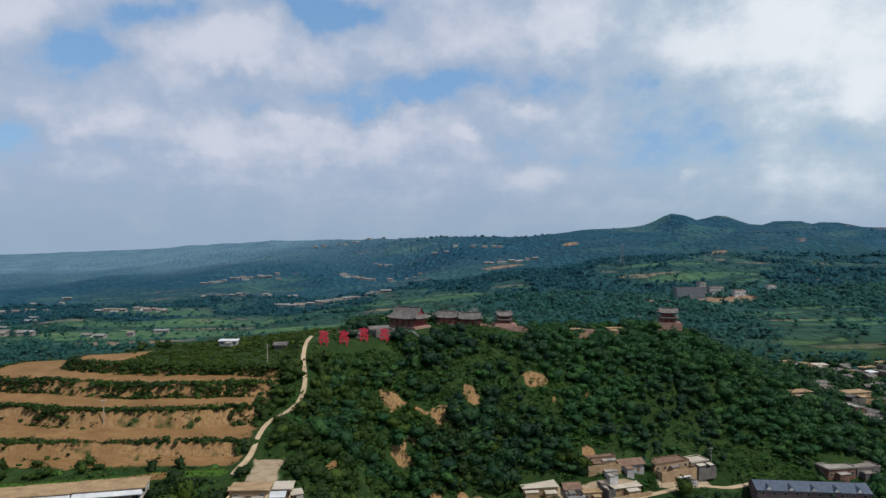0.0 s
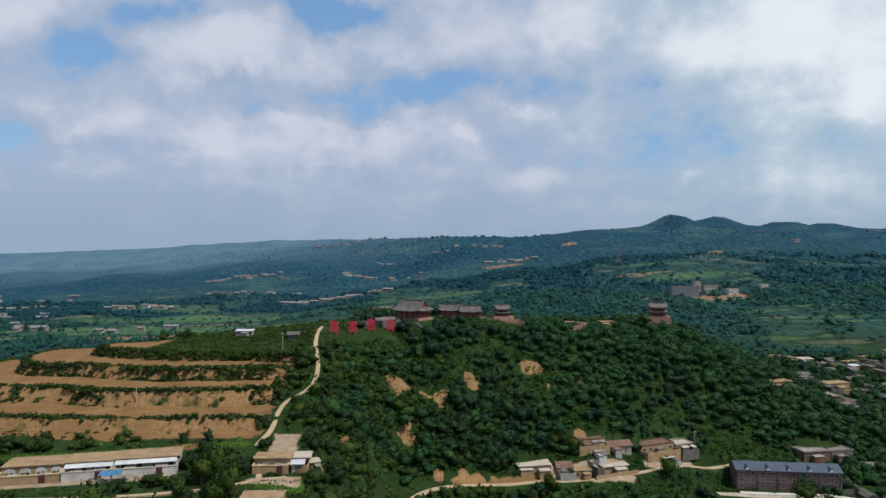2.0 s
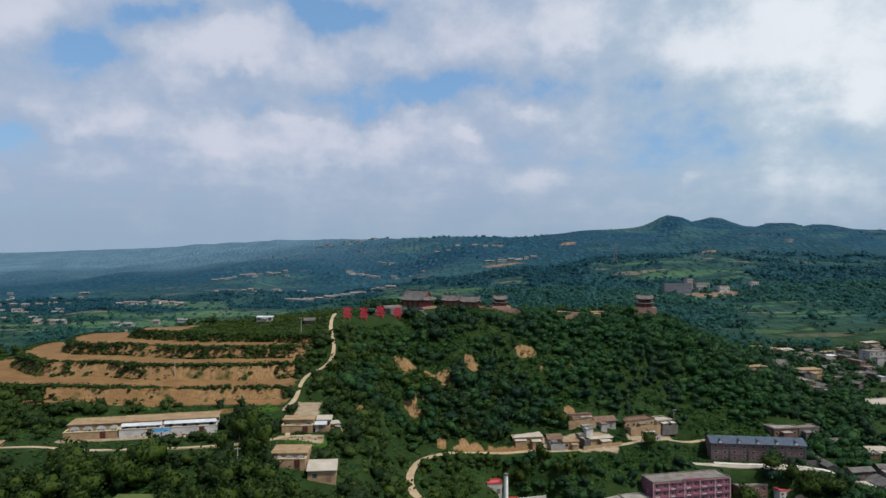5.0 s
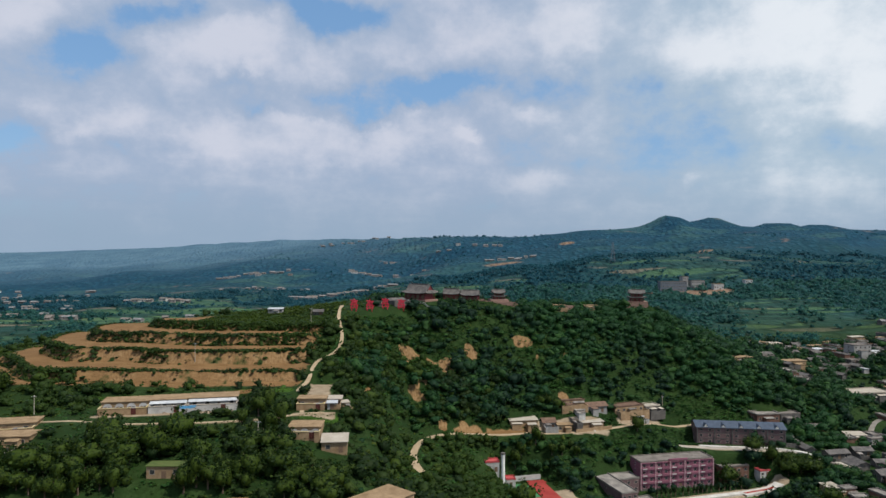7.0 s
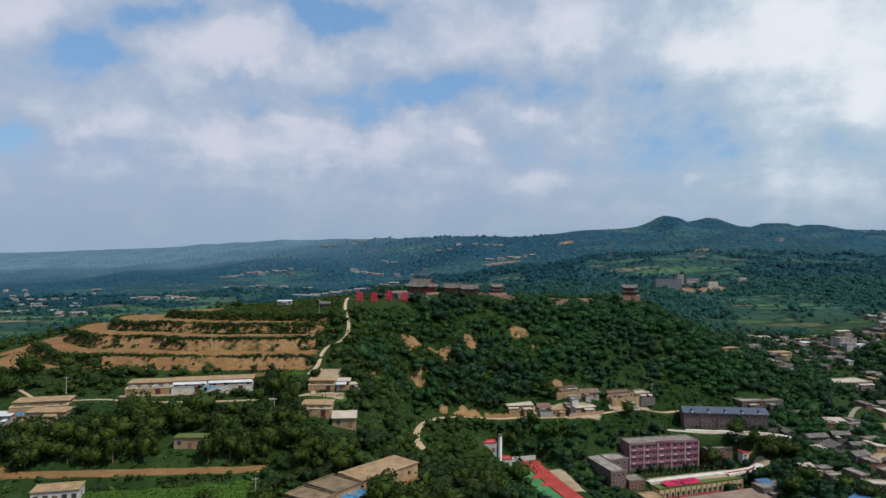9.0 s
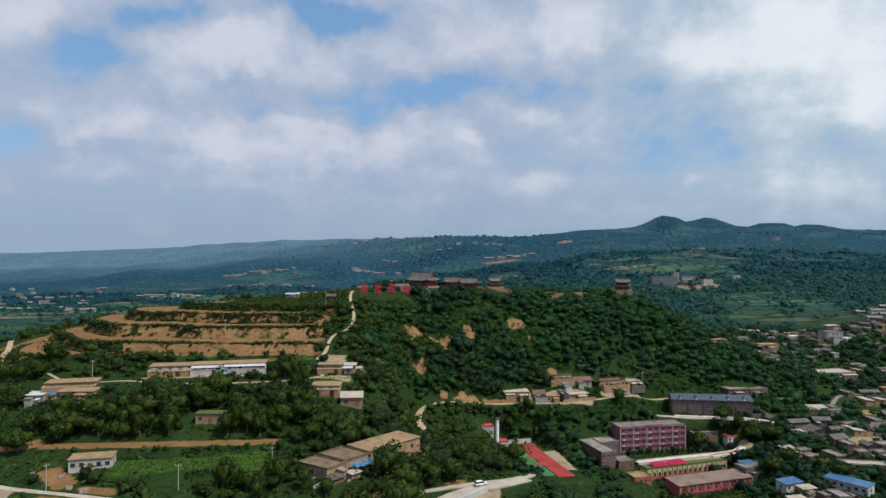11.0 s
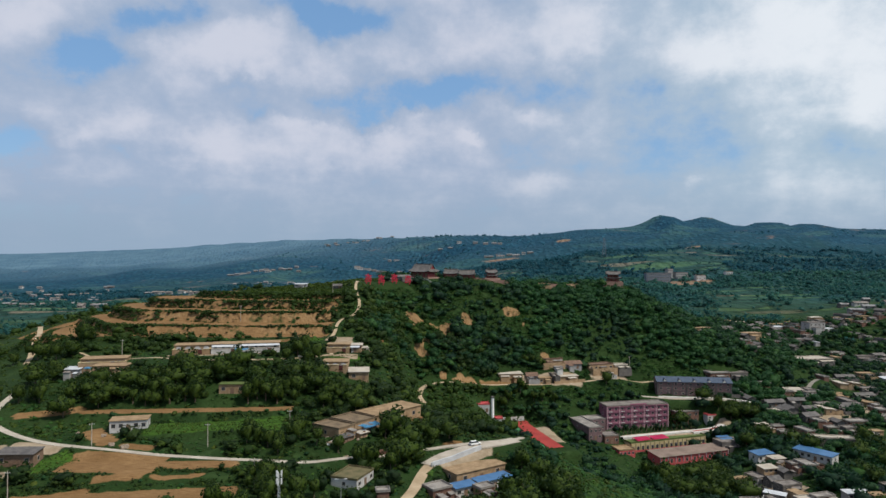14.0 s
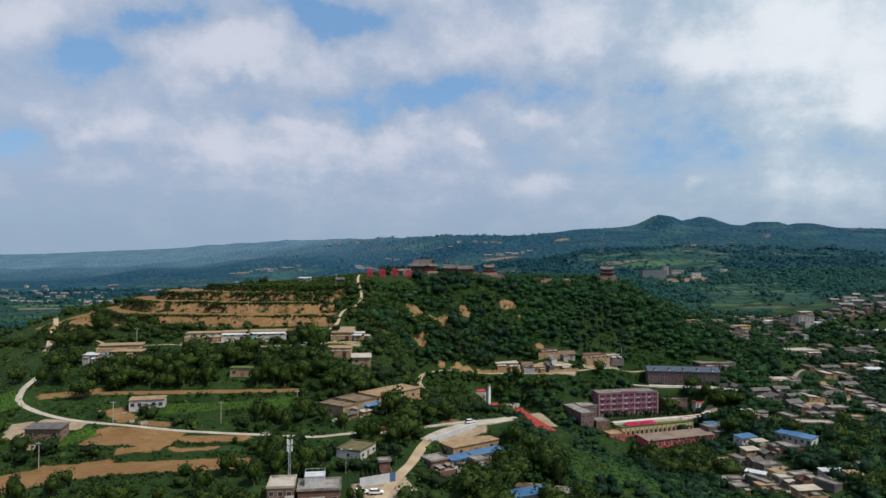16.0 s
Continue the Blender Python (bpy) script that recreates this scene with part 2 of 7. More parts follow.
def levelled(x, y, z):
    z = cliffs(x, y, z)
    for cx, cy, long, wide, turn, level, soft in PADS:
        c, s = math.cos(math.radians(turn)), math.sin(math.radians(turn))
        u, v = np.abs((x - cx) * c + (y - cy) * s) - long, np.abs(-(x - cx) * s + (y - cy) * c) - wide
        off = np.hypot(np.maximum(u, 0), np.maximum(v, 0))
        f = 1 - ease(off, 0.5, soft)
        z = z * (1 - f) + level * f
    if BEDS and np.size(x):
        x0, x1, y0, y1 = np.min(x) - 9, np.max(x) + 9, np.min(y) - 9, np.max(y) + 9
        near, total = np.zeros(np.shape(x)), np.zeros(np.shape(x))
        most = np.zeros(np.shape(x))
        for ax, ay, az, bx, by, bz, half in BEDS:
            if max(ax, bx) < x0 or min(ax, bx) > x1 or max(ay, by) < y0 or min(ay, by) > y1:
                continue
            dx, dy = bx - ax, by - ay
            t = np.clip(((x - ax) * dx + (y - ay) * dy) / (dx * dx + dy * dy), 0, 1)
            off = np.hypot(x - ax - t * dx, y - ay - t * dy)
            f = 1 - ease(off, half + 0.6, half + 4.5)
            w = f / (off + 0.3) ** 2
            near, total, most = near + w * (az + (bz - az) * t), total + w, np.maximum(most, f)
        z = np.where(total > 0, z * (1 - most) + near / np.maximum(total, 1e-9) * most, z)
    return z


def height(x, y):
    x, y = np.asarray(x, float), np.asarray(y, float)
    z = near_land(x, y)
    f = terrace_zone(x, y)
    z = z * (1 - f) + (stepped(z + 0.5 * lumps(x, y, 30, 6)) + 0.08 * (z - 70)) * f
    wild = ease(y, 225, 262) * (1 - ease(y, 420, 470)) * ease(x, -45, -20) * (1 - ease(x, 190, 240))
    z = z + wild * (2.0 * lumps(x, y, 26, 7) + 1.0 * lumps(x, y, 11, 8)) + 0.35 * lumps(x, y, 17, 9)
    g = np.maximum(ease(y, 500, 640), np.maximum(1 - ease(x, -520, -360), ease(x, 330, 470) * ease(y, 300, 460)))
    return levelled(x, y, z * (1 - g) + far_land(x, y) * g)


def ground_at(x, y):
    return float(height(np.array([x]), np.array([y]))[0])


# ---- materials ----
def material(name, colours, size=1.0, rough=0.85, bump=0.0, metal=0.0, fine=None, spec=0.3):
    """A surface of two colours in soft patches of that size in metres, with a finer grain over it."""
    m = bpy.data.materials.new(name)
    m.use_nodes = True
    nodes, links = m.node_tree.nodes, m.node_tree.links
    shader = nodes["Principled BSDF"]
    shader.inputs["Roughness"].default_value, shader.inputs["Metallic"].default_value = rough, metal
    shader.inputs["Specular IOR Level"].default_value = spec
    place = nodes.new("ShaderNodeNewGeometry").outputs["Position"]

    def noise_node(scale, detail):
        n = nodes.new("ShaderNodeTexNoise")
        n.inputs["Scale"].default_value, n.inputs["Detail"].default_value = scale, detail
        links.new(place, n.inputs["Vector"])
        return n.outputs["Fac"]

    broad, grain = noise_node(1 / size, 4), noise_node(1 / (fine or size * 0.12), 5)
    both = nodes.new("ShaderNodeMath")
    both.operation = "MULTIPLY_ADD"
    links.new(grain, both.inputs[0])
    both.inputs[1].default_value = 0.6
    links.new(broad, both.inputs[2])
    ramp = nodes.new("ShaderNodeValToRGB")
    ramp.color_ramp.elements[0].position, ramp.color_ramp.elements[1].position = 0.58, 1.02
    for e, c in zip(ramp.color_ramp.elements, colours):
        e.color = (*c, 1)
    links.new(both.outputs[0], ramp.inputs[0])
    links.new(ramp.outputs[0], shader.inputs["Base Color"])
    if bump:
        b = nodes.new("ShaderNodeBump")
        b.inputs["Strength"].default_value, b.inputs["Distance"].default_value = 0.7, bump
        links.new(both.outputs[0], b.inputs["Height"])
        links.new(b.outputs[0], shader.inputs["Normal"])
    return m


def leaf_material(name, dark, light, yellow, grain=1.3, gap_shade=0.75, thin=0.3):
    """Foliage: every spray of leaves has its own shade, every plant its own tint."""
    m = bpy.data.materials.new(name)
    m.use_nodes = True
    nodes, links = m.node_tree.nodes, m.node_tree.links
    shader = nodes["Principled BSDF"]
    shader.inputs["Roughness"].default_value = 0.65
    shader.inputs["Specular IOR Level"].default_value = 0.2
    geo, tint = nodes.new("ShaderNodeNewGeometry"), nodes.new("ShaderNodeAttribute")
    tint.attribute_name = "tint"

    def mix(f, a, b):
        n = nodes.new("ShaderNodeMix")
        n.data_type = "RGBA"
        links.new(f, n.inputs[0])
        for slot, v in ((n.inputs[6], a), (n.inputs[7], b)):
            if isinstance(v, tuple):
                slot.default_value = (*v, 1)
            else:
                links.new(v, slot)
        return n.outputs[2]

    plant = mix(tint.outputs["Fac"], dark, light)
    curve = nodes.new("ShaderNodeMath")
    curve.operation = "POWER"
    links.new(geo.outputs["Random Per Island"], curve.inputs[0])
    curve.inputs[1].default_value = 4.0
    leaf = mix(curve.outputs[0], plant, yellow)
    # shade in the gaps between leaves, painted dark into the colour by noise
    gaps = nodes.new("ShaderNodeTexNoise")
    gaps.inputs["Scale"].default_value, gaps.inputs["Detail"].default_value = grain, 4
    links.new(geo.outputs["Position"], gaps.inputs["Vector"])
    fill = nodes.new("ShaderNodeMapRange")
    links.new(gaps.outputs["Fac"], fill.inputs[0])
    fill.inputs[1].default_value, fill.inputs[2].default_value, fill.inputs[3].default_value, fill.inputs[4].default_value = 0.5, 0.66, 0.0, gap_shade
    leaf = mix(fill.outputs[0], leaf, tuple(0.7 * v for v in dark))
    relief = nodes.new("ShaderNodeBump")
    relief.inputs["Strength"].default_value, relief.inputs["Distance"].default_value = 0.8, 0.5 / grain
    links.new(gaps.outputs["Fac"], relief.inputs["Height"])
    links.new(relief.outputs[0], shader.inputs["Normal"])
    links.new(leaf, shader.inputs["Base Color"])
    glow = nodes.new("ShaderNodeBsdfTranslucent")
    links.new(leaf, glow.inputs[0])
    both = nodes.new("ShaderNodeMixShader")
    both.inputs[0].default_value = thin
    links.new(shader.outputs[0], both.inputs[1])
    links.new(glow.outputs[0], both.inputs[2])
    links.new(both.outputs[0], nodes["Material Output"].inputs[0])
    return m


def ground_material():
    """Grass and scrub, with bare loess, crops, trodden yards and far woods where the cover says so."""
    m = bpy.data.materials.new("ground")
    m.use_nodes = True
    nodes, links = m.node_tree.nodes, m.node_tree.links
    shader = nodes["Principled BSDF"]
    shader.inputs["Roughness"].default_value = 0.95
    shader.inputs["Specular IOR Level"].default_value = 0.1
    place = nodes.new("ShaderNodeNewGeometry").outputs["Position"]
    cover, beyond = nodes.new("ShaderNodeAttribute"), nodes.new("ShaderNodeAttribute")
    cover.attribute_name, beyond.attribute_name = "cover", "beyond"
    zone = nodes.new("ShaderNodeSeparateColor")
    links.new(beyond.outputs["Color"], zone.inputs[0])
    split = nodes.new("ShaderNodeSeparateColor")
    links.new(cover.outputs["Color"], split.inputs[0])

    def noise_node(scale, detail=5, stretch=None):
        n = nodes.new("ShaderNodeTexNoise")
        n.inputs["Scale"].default_value, n.inputs["Detail"].default_value = scale, detail
        source = place
        if stretch:
            s = nodes.new("ShaderNodeMapping")
            s.inputs[3].default_value = stretch
            links.new(place, s.inputs[0])
            source = s.outputs[0]
        links.new(source, n.inputs["Vector"])
        return n.outputs["Fac"]

    def span(v, a, b):
        n = nodes.new("ShaderNodeMapRange")
        links.new(v, n.inputs[0])
        n.inputs[1].default_value, n.inputs[2].default_value = a, b
        return n.outputs[0]

    def mix(f, a, b):
        n = nodes.new("ShaderNodeMix")
        n.data_type = "RGBA"
        links.new(f, n.inputs[0])
        for slot, v in ((n.inputs[6], a), (n.inputs[7], b)):
            if isinstance(v, tuple):
                slot.default_value = (*v, 1)
            else:
                links.new(v, slot)
        return n.outputs[2]

    def ragged(v, amount=0.9):
        """The edge of a patch, broken up by noise."""
        n = nodes.new("ShaderNodeMath")
        n.operation = "MULTIPLY_ADD"
        links.new(noise_node(0.35, 6), n.inputs[0])
        n.inputs[1].default_value = amount
        links.new(v, n.inputs[2])
        return span(n.outputs[0], 0.5 + amount * 0.5 - 0.12, 0.5 + amount * 0.5 + 0.12)

    grass = mix(span(noise_node(0.06), 0.35, 0.65), (0.010, 0.027, 0.007), (0.019, 0.041, 0.010))
    grass = mix(span(noise_node(0.9), 0.4, 0.7), grass, (0.013, 0.025, 0.006))
    grass = mix(span(noise_node(0.17, 6), 0.55, 0.66), grass, (0.023, 0.045, 0.013))
    crop = mix(span(noise_node(0.5, 4, (0.25, 2.2, 1)), 0.4, 0.62), (0.040, 0.088, 0.012), (0.024, 0.058, 0.009))
    soil = mix(span(noise_node(0.11), 0.35, 0.7), (0.145, 0.083, 0.036), (0.210, 0.126, 0.058))
    soil = mix(span(noise_node(1.1, 6, (0.3, 1.6, 1)), 0.45, 0.75), soil, (0.112, 0.061, 0.025))
    upright = nodes.new("ShaderNodeSeparateXYZ")
    links.new(nodes["Geometry"].outputs["Normal"], upright.inputs[0])
    loess = mix(span(noise_node(0.9, 5, (1.6, 1.6, 0.25)), 0.38, 0.62), (0.155, 0.092, 0.042), (0.245, 0.156, 0.080))
    soil = mix(span(upright.outputs[2], 0.88, 0.70), soil, loess)
    yard = mix(span(noise_node(0.3), 0.35, 0.7), (0.207, 0.159, 0.107), (0.296, 0.240, 0.174))
    near = mix(ragged(split.outputs[1], 0.5), grass, crop)
    near = mix(ragged(split.outputs[0]), near, soil)
    near = mix(ragged(split.outputs[2], 0.5), near, yard)
    # the valley and the range: a patchwork of small fields, woods and bare cuts, cooled towards blue for haze
    cells = nodes.new("ShaderNodeTexVoronoi")
    cells.inputs["Scale"].default_value = 0.036
    warp = nodes.new("ShaderNodeMapping")
    warp.inputs[3].default_value = (0.4, 1.6, 0.0)
    links.new(place, warp.inputs[0])
    links.new(warp.outputs[0], cells.inputs["Vector"])
    plots = nodes.new("ShaderNodeValToRGB")
    plots.color_ramp.interpolation = "CONSTANT"
    for n, (at, c) in enumerate(((0, (0.016, 0.050, 0.042)), (0.40, (0.024, 0.064, 0.048)), (0.68, (0.038, 0.086, 0.052)), (0.84, (0.072, 0.126, 0.055)), (0.95, (0.12, 0.11, 0.08)))):
        e = plots.color_ramp.elements[n] if n < 2 else plots.color_ramp.elements.new(at)
        e.position, e.color = at, (*c, 1)
    red = nodes.new("ShaderNodeSeparateColor")
    links.new(cells.outputs["Color"], red.inputs[0])
    links.new(red.outputs[0], plots.inputs[0])
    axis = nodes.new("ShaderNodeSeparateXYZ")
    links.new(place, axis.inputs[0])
    # distance haze is put into these colours: bluer and paler along y
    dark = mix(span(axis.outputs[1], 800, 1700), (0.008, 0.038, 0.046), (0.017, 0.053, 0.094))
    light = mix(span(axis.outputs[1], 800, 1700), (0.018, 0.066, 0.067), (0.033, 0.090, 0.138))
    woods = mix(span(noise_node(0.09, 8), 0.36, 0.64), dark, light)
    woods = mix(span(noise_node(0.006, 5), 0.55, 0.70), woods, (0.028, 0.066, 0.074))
    rim = nodes.new("ShaderNodeTexVoronoi")
    rim.feature = "DISTANCE_TO_EDGE"
    rim.inputs["Scale"].default_value = 0.036
    links.new(warp.outputs[0], rim.inputs["Vector"])
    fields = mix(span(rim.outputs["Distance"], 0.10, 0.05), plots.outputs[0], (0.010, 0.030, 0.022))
    bright = mix(span(noise_node(0.05, 4, (0.3, 1.5, 1)), 0.4, 0.6), (0.056, 0.110, 0.052), (0.032, 0.078, 0.044))
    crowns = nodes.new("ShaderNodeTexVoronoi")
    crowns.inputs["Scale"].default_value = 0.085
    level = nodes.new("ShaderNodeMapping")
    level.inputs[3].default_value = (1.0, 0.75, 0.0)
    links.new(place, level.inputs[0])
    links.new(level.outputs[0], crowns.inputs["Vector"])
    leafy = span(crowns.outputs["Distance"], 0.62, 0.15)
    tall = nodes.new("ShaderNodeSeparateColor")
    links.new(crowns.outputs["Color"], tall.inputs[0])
    # dark rims between the drawn crowns: canopy shade painted into the colour
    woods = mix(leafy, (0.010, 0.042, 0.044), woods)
    fields = mix(ragged(zone.outputs[1], 1.2), fields, bright)
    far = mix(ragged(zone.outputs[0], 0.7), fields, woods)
    # bare loess cuts of the range, and its distance haze, painted as blue woods and ridges
    cuts = nodes.new("ShaderNodeMath")
    cuts.operation = "MULTIPLY"
    links.new(span(noise_node(0.011, 3, (0.6, 1.4, 1)), 0.66, 0.70), cuts.inputs[0])
    links.new(span(noise_node(0.06, 4), 0.45, 0.6), cuts.inputs[1])
    hazy_ridges = mix(span(noise_node(0.012, 5), 0.4, 0.65), (0.056, 0.116, 0.172), (0.082, 0.152, 0.204))
    hazy_woods = mix(span(noise_node(0.03, 8), 0.36, 0.64), (0.007, 0.046, 0.082), (0.019, 0.080, 0.122))
    # the same painted shade between crowns for the bluer woods
    hazy_woods = mix(leafy, (0.006, 0.036, 0.068), hazy_woods)
    hazy_woods = mix(span(tall.outputs[0], 0.75, 0.95), hazy_woods, (0.012, 0.050, 0.080))
    hazy_open_land = mix(span(noise_node(0.05, 5, (0.5, 1.6, 1)), 0.42, 0.6), (0.016, 0.056, 0.080), (0.032, 0.084, 0.092))
    hazy_woods = mix(span(noise_node(0.0065, 5, (0.7, 1.5, 1)), 0.56, 0.62), hazy_woods, hazy_open_land)
    # the haze-coloured woods take over with distance along y
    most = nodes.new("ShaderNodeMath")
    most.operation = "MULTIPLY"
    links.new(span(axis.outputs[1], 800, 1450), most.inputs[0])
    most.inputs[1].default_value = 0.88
    far = mix(most.outputs[0], far, hazy_woods)
    far = mix(cuts.outputs[0], far, (0.11, 0.095, 0.095))
    far = mix(ragged(zone.outputs[2], 0.6), far, (0.185, 0.125, 0.088))
    # paler blue haze painted over the far western ridges
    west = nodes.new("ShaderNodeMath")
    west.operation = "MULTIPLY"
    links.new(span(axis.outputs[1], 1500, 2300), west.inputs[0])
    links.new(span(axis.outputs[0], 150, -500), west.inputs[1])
    far = mix(west.outputs[0], far, hazy_ridges)
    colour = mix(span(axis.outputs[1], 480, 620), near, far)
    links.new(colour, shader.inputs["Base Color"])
    relief = nodes.new("ShaderNodeBump")
    relief.inputs["Strength"].default_value, relief.inputs["Distance"].default_value = 0.8, 0.5
    links.new(noise_node(0.8, 6), relief.inputs["Height"])
    canopy = nodes.new("ShaderNodeBump")
    canopy.inputs["Strength"].default_value, canopy.inputs["Distance"].default_value = 0.9, 3.0
    links.new(span(axis.outputs[1], 450, 650), canopy.inputs["Strength"])
    canopy_height = nodes.new("ShaderNodeMath")
    canopy_height.operation = "MULTIPLY_ADD"
    links.new(leafy, canopy_height.inputs[0])
    canopy_height.inputs[1].default_value = 1.2
    links.new(noise_node(0.11, 6), canopy_height.inputs[2])
    links.new(canopy_height.outputs[0], canopy.inputs["Height"])
    links.new(canopy.outputs[0], relief.inputs["Normal"])
    links.new(relief.outputs[0], shader.inputs["Normal"])
    return m


GROUND = ground_material()
LEAF = leaf_material("broad_leaves", (0.009, 0.026, 0.006), (0.025, 0.056, 0.008), (0.052, 0.088, 0.010), gap_shade=0.45, thin=0.4)
# hill and valley greens take extra blue: light haze put into the leaf colour
HAZED_HILL_LEAF = leaf_material("hazed_hill_leaves", (0.006, 0.027, 0.016), (0.015, 0.062, 0.019), (0.042, 0.112, 0.022), gap_shade=0.45, thin=0.4)
SCRUB = leaf_material("scrub_leaves", (0.014, 0.035, 0.006), (0.040, 0.074, 0.009), (0.076, 0.104, 0.012), gap_shade=0.45, thin=0.4)
HAZED_HILL_SCRUB = leaf_material("hazed_hill_scrub", (0.010, 0.044, 0.013), (0.028, 0.091, 0.017), (0.064, 0.136, 0.020), gap_shade=0.45, thin=0.4)
# far copies of the leaves: distance haze painted in as paler blue-green
HAZY_FAR_LEAF = leaf_material("hazy_far_leaves", (0.019, 0.092, 0.090), (0.034, 0.122, 0.099), (0.050, 0.140, 0.100), 0.4, 0.1, 0.5)
HAZY_RANGE_LEAF = leaf_material("hazy_range_leaves", (0.016, 0.088, 0.124), (0.025, 0.110, 0.144), (0.036, 0.126, 0.154), 0.3, 0.1, 0.55)
BARK = material("bark", ((0.07, 0.05, 0.035), (0.14, 0.11, 0.08)), 0.4)


# ---- the ground ----
def spread(low, high, step, reach_low, reach_high, grow=1.09):
    """Grid lines: even from low to high, and wider and wider out to the reach."""
    inner = list(np.arange(low, high + step, step))
    out, d = [], step
    v = inner[-1]
    while v < reach_high:
        d *= grow
        v += d
        out.append(v)
    before, d, v = [], step, low
    while v > reach_low:
        d *= grow
        v -= d
        before.append(v)
    return np.array(before[::-1] + inner + out)


def inside(x, y, field):
    """1 within a tilted oblong (middle, half length, half width, turn in degrees), 0 outside, soft at the edge."""
    cx, cy, long, wide, turn = field
    c, s = math.cos(radians(turn)), math.sin(radians(turn))
    u, v = (x - cx) * c + (y - cy) * s, -(x - cx) * s + (y - cy) * c
    return (1 - ease(np.abs(u), long - 1, long + 1)) * (1 - ease(np.abs(v), wide - 1, wide + 1))


def land_cover(x, y, z):
    dx = height(x + 1.5, y) - height(x - 1.5, y)
    dy = height(x, y + 1.5) - height(x, y - 1.5)
    slope = np.hypot(dx, dy) / 3
    zone = terrace_zone(x, y)
    top = 1 - ease(y + 3 * lumps(x, y, 25, 12), 260, 265) * ease(x, -132, -124)
    soil = zone * (1 - ease(slope, 0.3, 0.5)) * top
    bank = zone * ease(slope, 0.4, 0.7) * (0.82 + 0.3 * lumps(x, y, 14, 11) + 0.3 * lumps(x, y, 3.5, 13))
    soil = np.maximum(soil, bank)
    for f in SOIL_FIELDS:
        soil = np.maximum(soil, inside(x, y, f))
    for cx, cy, r in SCARS:
        soil = np.maximum(soil, (1 - ease(np.hypot((x - cx) * 0.8, (y - cy) * 1.5) + 2.6 * lumps(x, y * 0.5, 3, 14), r * 0.65, r * 1.1)))
    crop, yard = np.zeros_like(x), np.zeros_like(x)
    for f in CROP_FIELDS:
        crop = np.maximum(crop, inside(x, y, f))
    crop = np.maximum(crop, np.maximum(0.46 * inside(x, y, (62, 92, 22, 24, 20)), 0.4 * inside(x, y, (58, 126, 20, 17, 30))))
    for f in YARDS:
        yard = np.maximum(yard, inside(x, y, f))
    return soil, crop, yard


SOIL_FIELDS, CROP_FIELDS, YARDS = [], [], []
ROADS = [  # lines in plan and the width of each
    ([(-175, 131), (-174, 126), (-172, 115), (-166, 102), (-154, 94), (-138, 87.5), (-120, 84.8), (-94, 82.8), (-69, 80), (-46, 80), (-37, 85), (-26, 92.5), (-11, 100), (1, 104.5), (10, 107.5), (19, 110), (27, 115), (29, 121)], 2.5),
    ([(12, 107), (2, 100), (-4, 95), (-8, 86), (-11, 70), (-15, 57), (-18, 44), (-22, 20)], 3.6),
    ([(-2, 186), (-6, 189), (-12, 192), (-15, 204), (-14, 218), (-9, 229), (2, 238), (19, 251), (43, 259), (67, 264), (80, 269), (97, 276), (123, 289), (140, 296)], 3.2),
    ([(-176, 180), (-166, 172), (-158, 166), (-146, 161), (-126, 157), (-104, 159), (-84, 162), (-68, 166), (-55, 172), (-45, 176)], 1.6),
    ([(-54.5, 174), (-56, 181), (-61, 192), (-58, 202), (-58.7, 215), (-57.5, 224), (-53, 233), (-50.8, 241), (-51.5, 252), (-54, 262), (-57, 273), (-58.5, 290), (-60, 308)], 1.7),
    ([(-245, 262), (-229, 236), (-212, 205), (-203, 186), (-197, 172)], 2.6),
    ([(118, 270), (132, 271.5), (150, 270), (172, 267), (190, 272)], 4.0),
    ([(180.2, 262.4), (200.0, 261.7), (222.8, 282.0), (244.1, 314.3), (263.5, 326.3), (293.8, 341.5)], 2.8),
    ([(-7, 90), (-2, 97), (7, 102.5), (17, 106.5), (26, 112)], 5.4),
]
SOIL_FIELDS = [  # middle, half length, half width, turn
    (-108, 75.2, 15.5, 7.6, 0), (-84, 76.2, 16, 2.4, 4),
    (-94, 55, 31, 6, 10), (-117, 50, 12, 7.5, 18),
    (-130, 43, 9, 8, -40),
    (-99, 117.3, 40, 3.4, 6),
    (-150, 112, 12, 2.5, 20), (-122, 94, 8, 3.5, -40), (-101, 65.5, 8, 1.6, 10), (-84, 68.5, 8, 1.2, 14), (-106, 88, 6, 1.6, 0),
    (-104, 186.5, 26, 1.8, 12), (10, 248, 9, 1.5, 38), (32, 258.5, 14, 1.5, 18), (-9, 131, 14, 1.6, 49), (-28, 124, 8, 1.6, 49), (-12, 272, 9, 0.9, 8), (2, 107.5, 4, 1.2, 20),
    (-222, 240, 20, 3.5, 58),
]
CROP_FIELDS = [
    (-85, 104.5, 24, 6.5, 8),
    (-127.5, 75, 7, 4, 60),
    (-174, 101, 8, 11, 40),
    (-48, 171, 7, 2.5, 10),
    (-100, 189, 38, 1.8, 8),
]
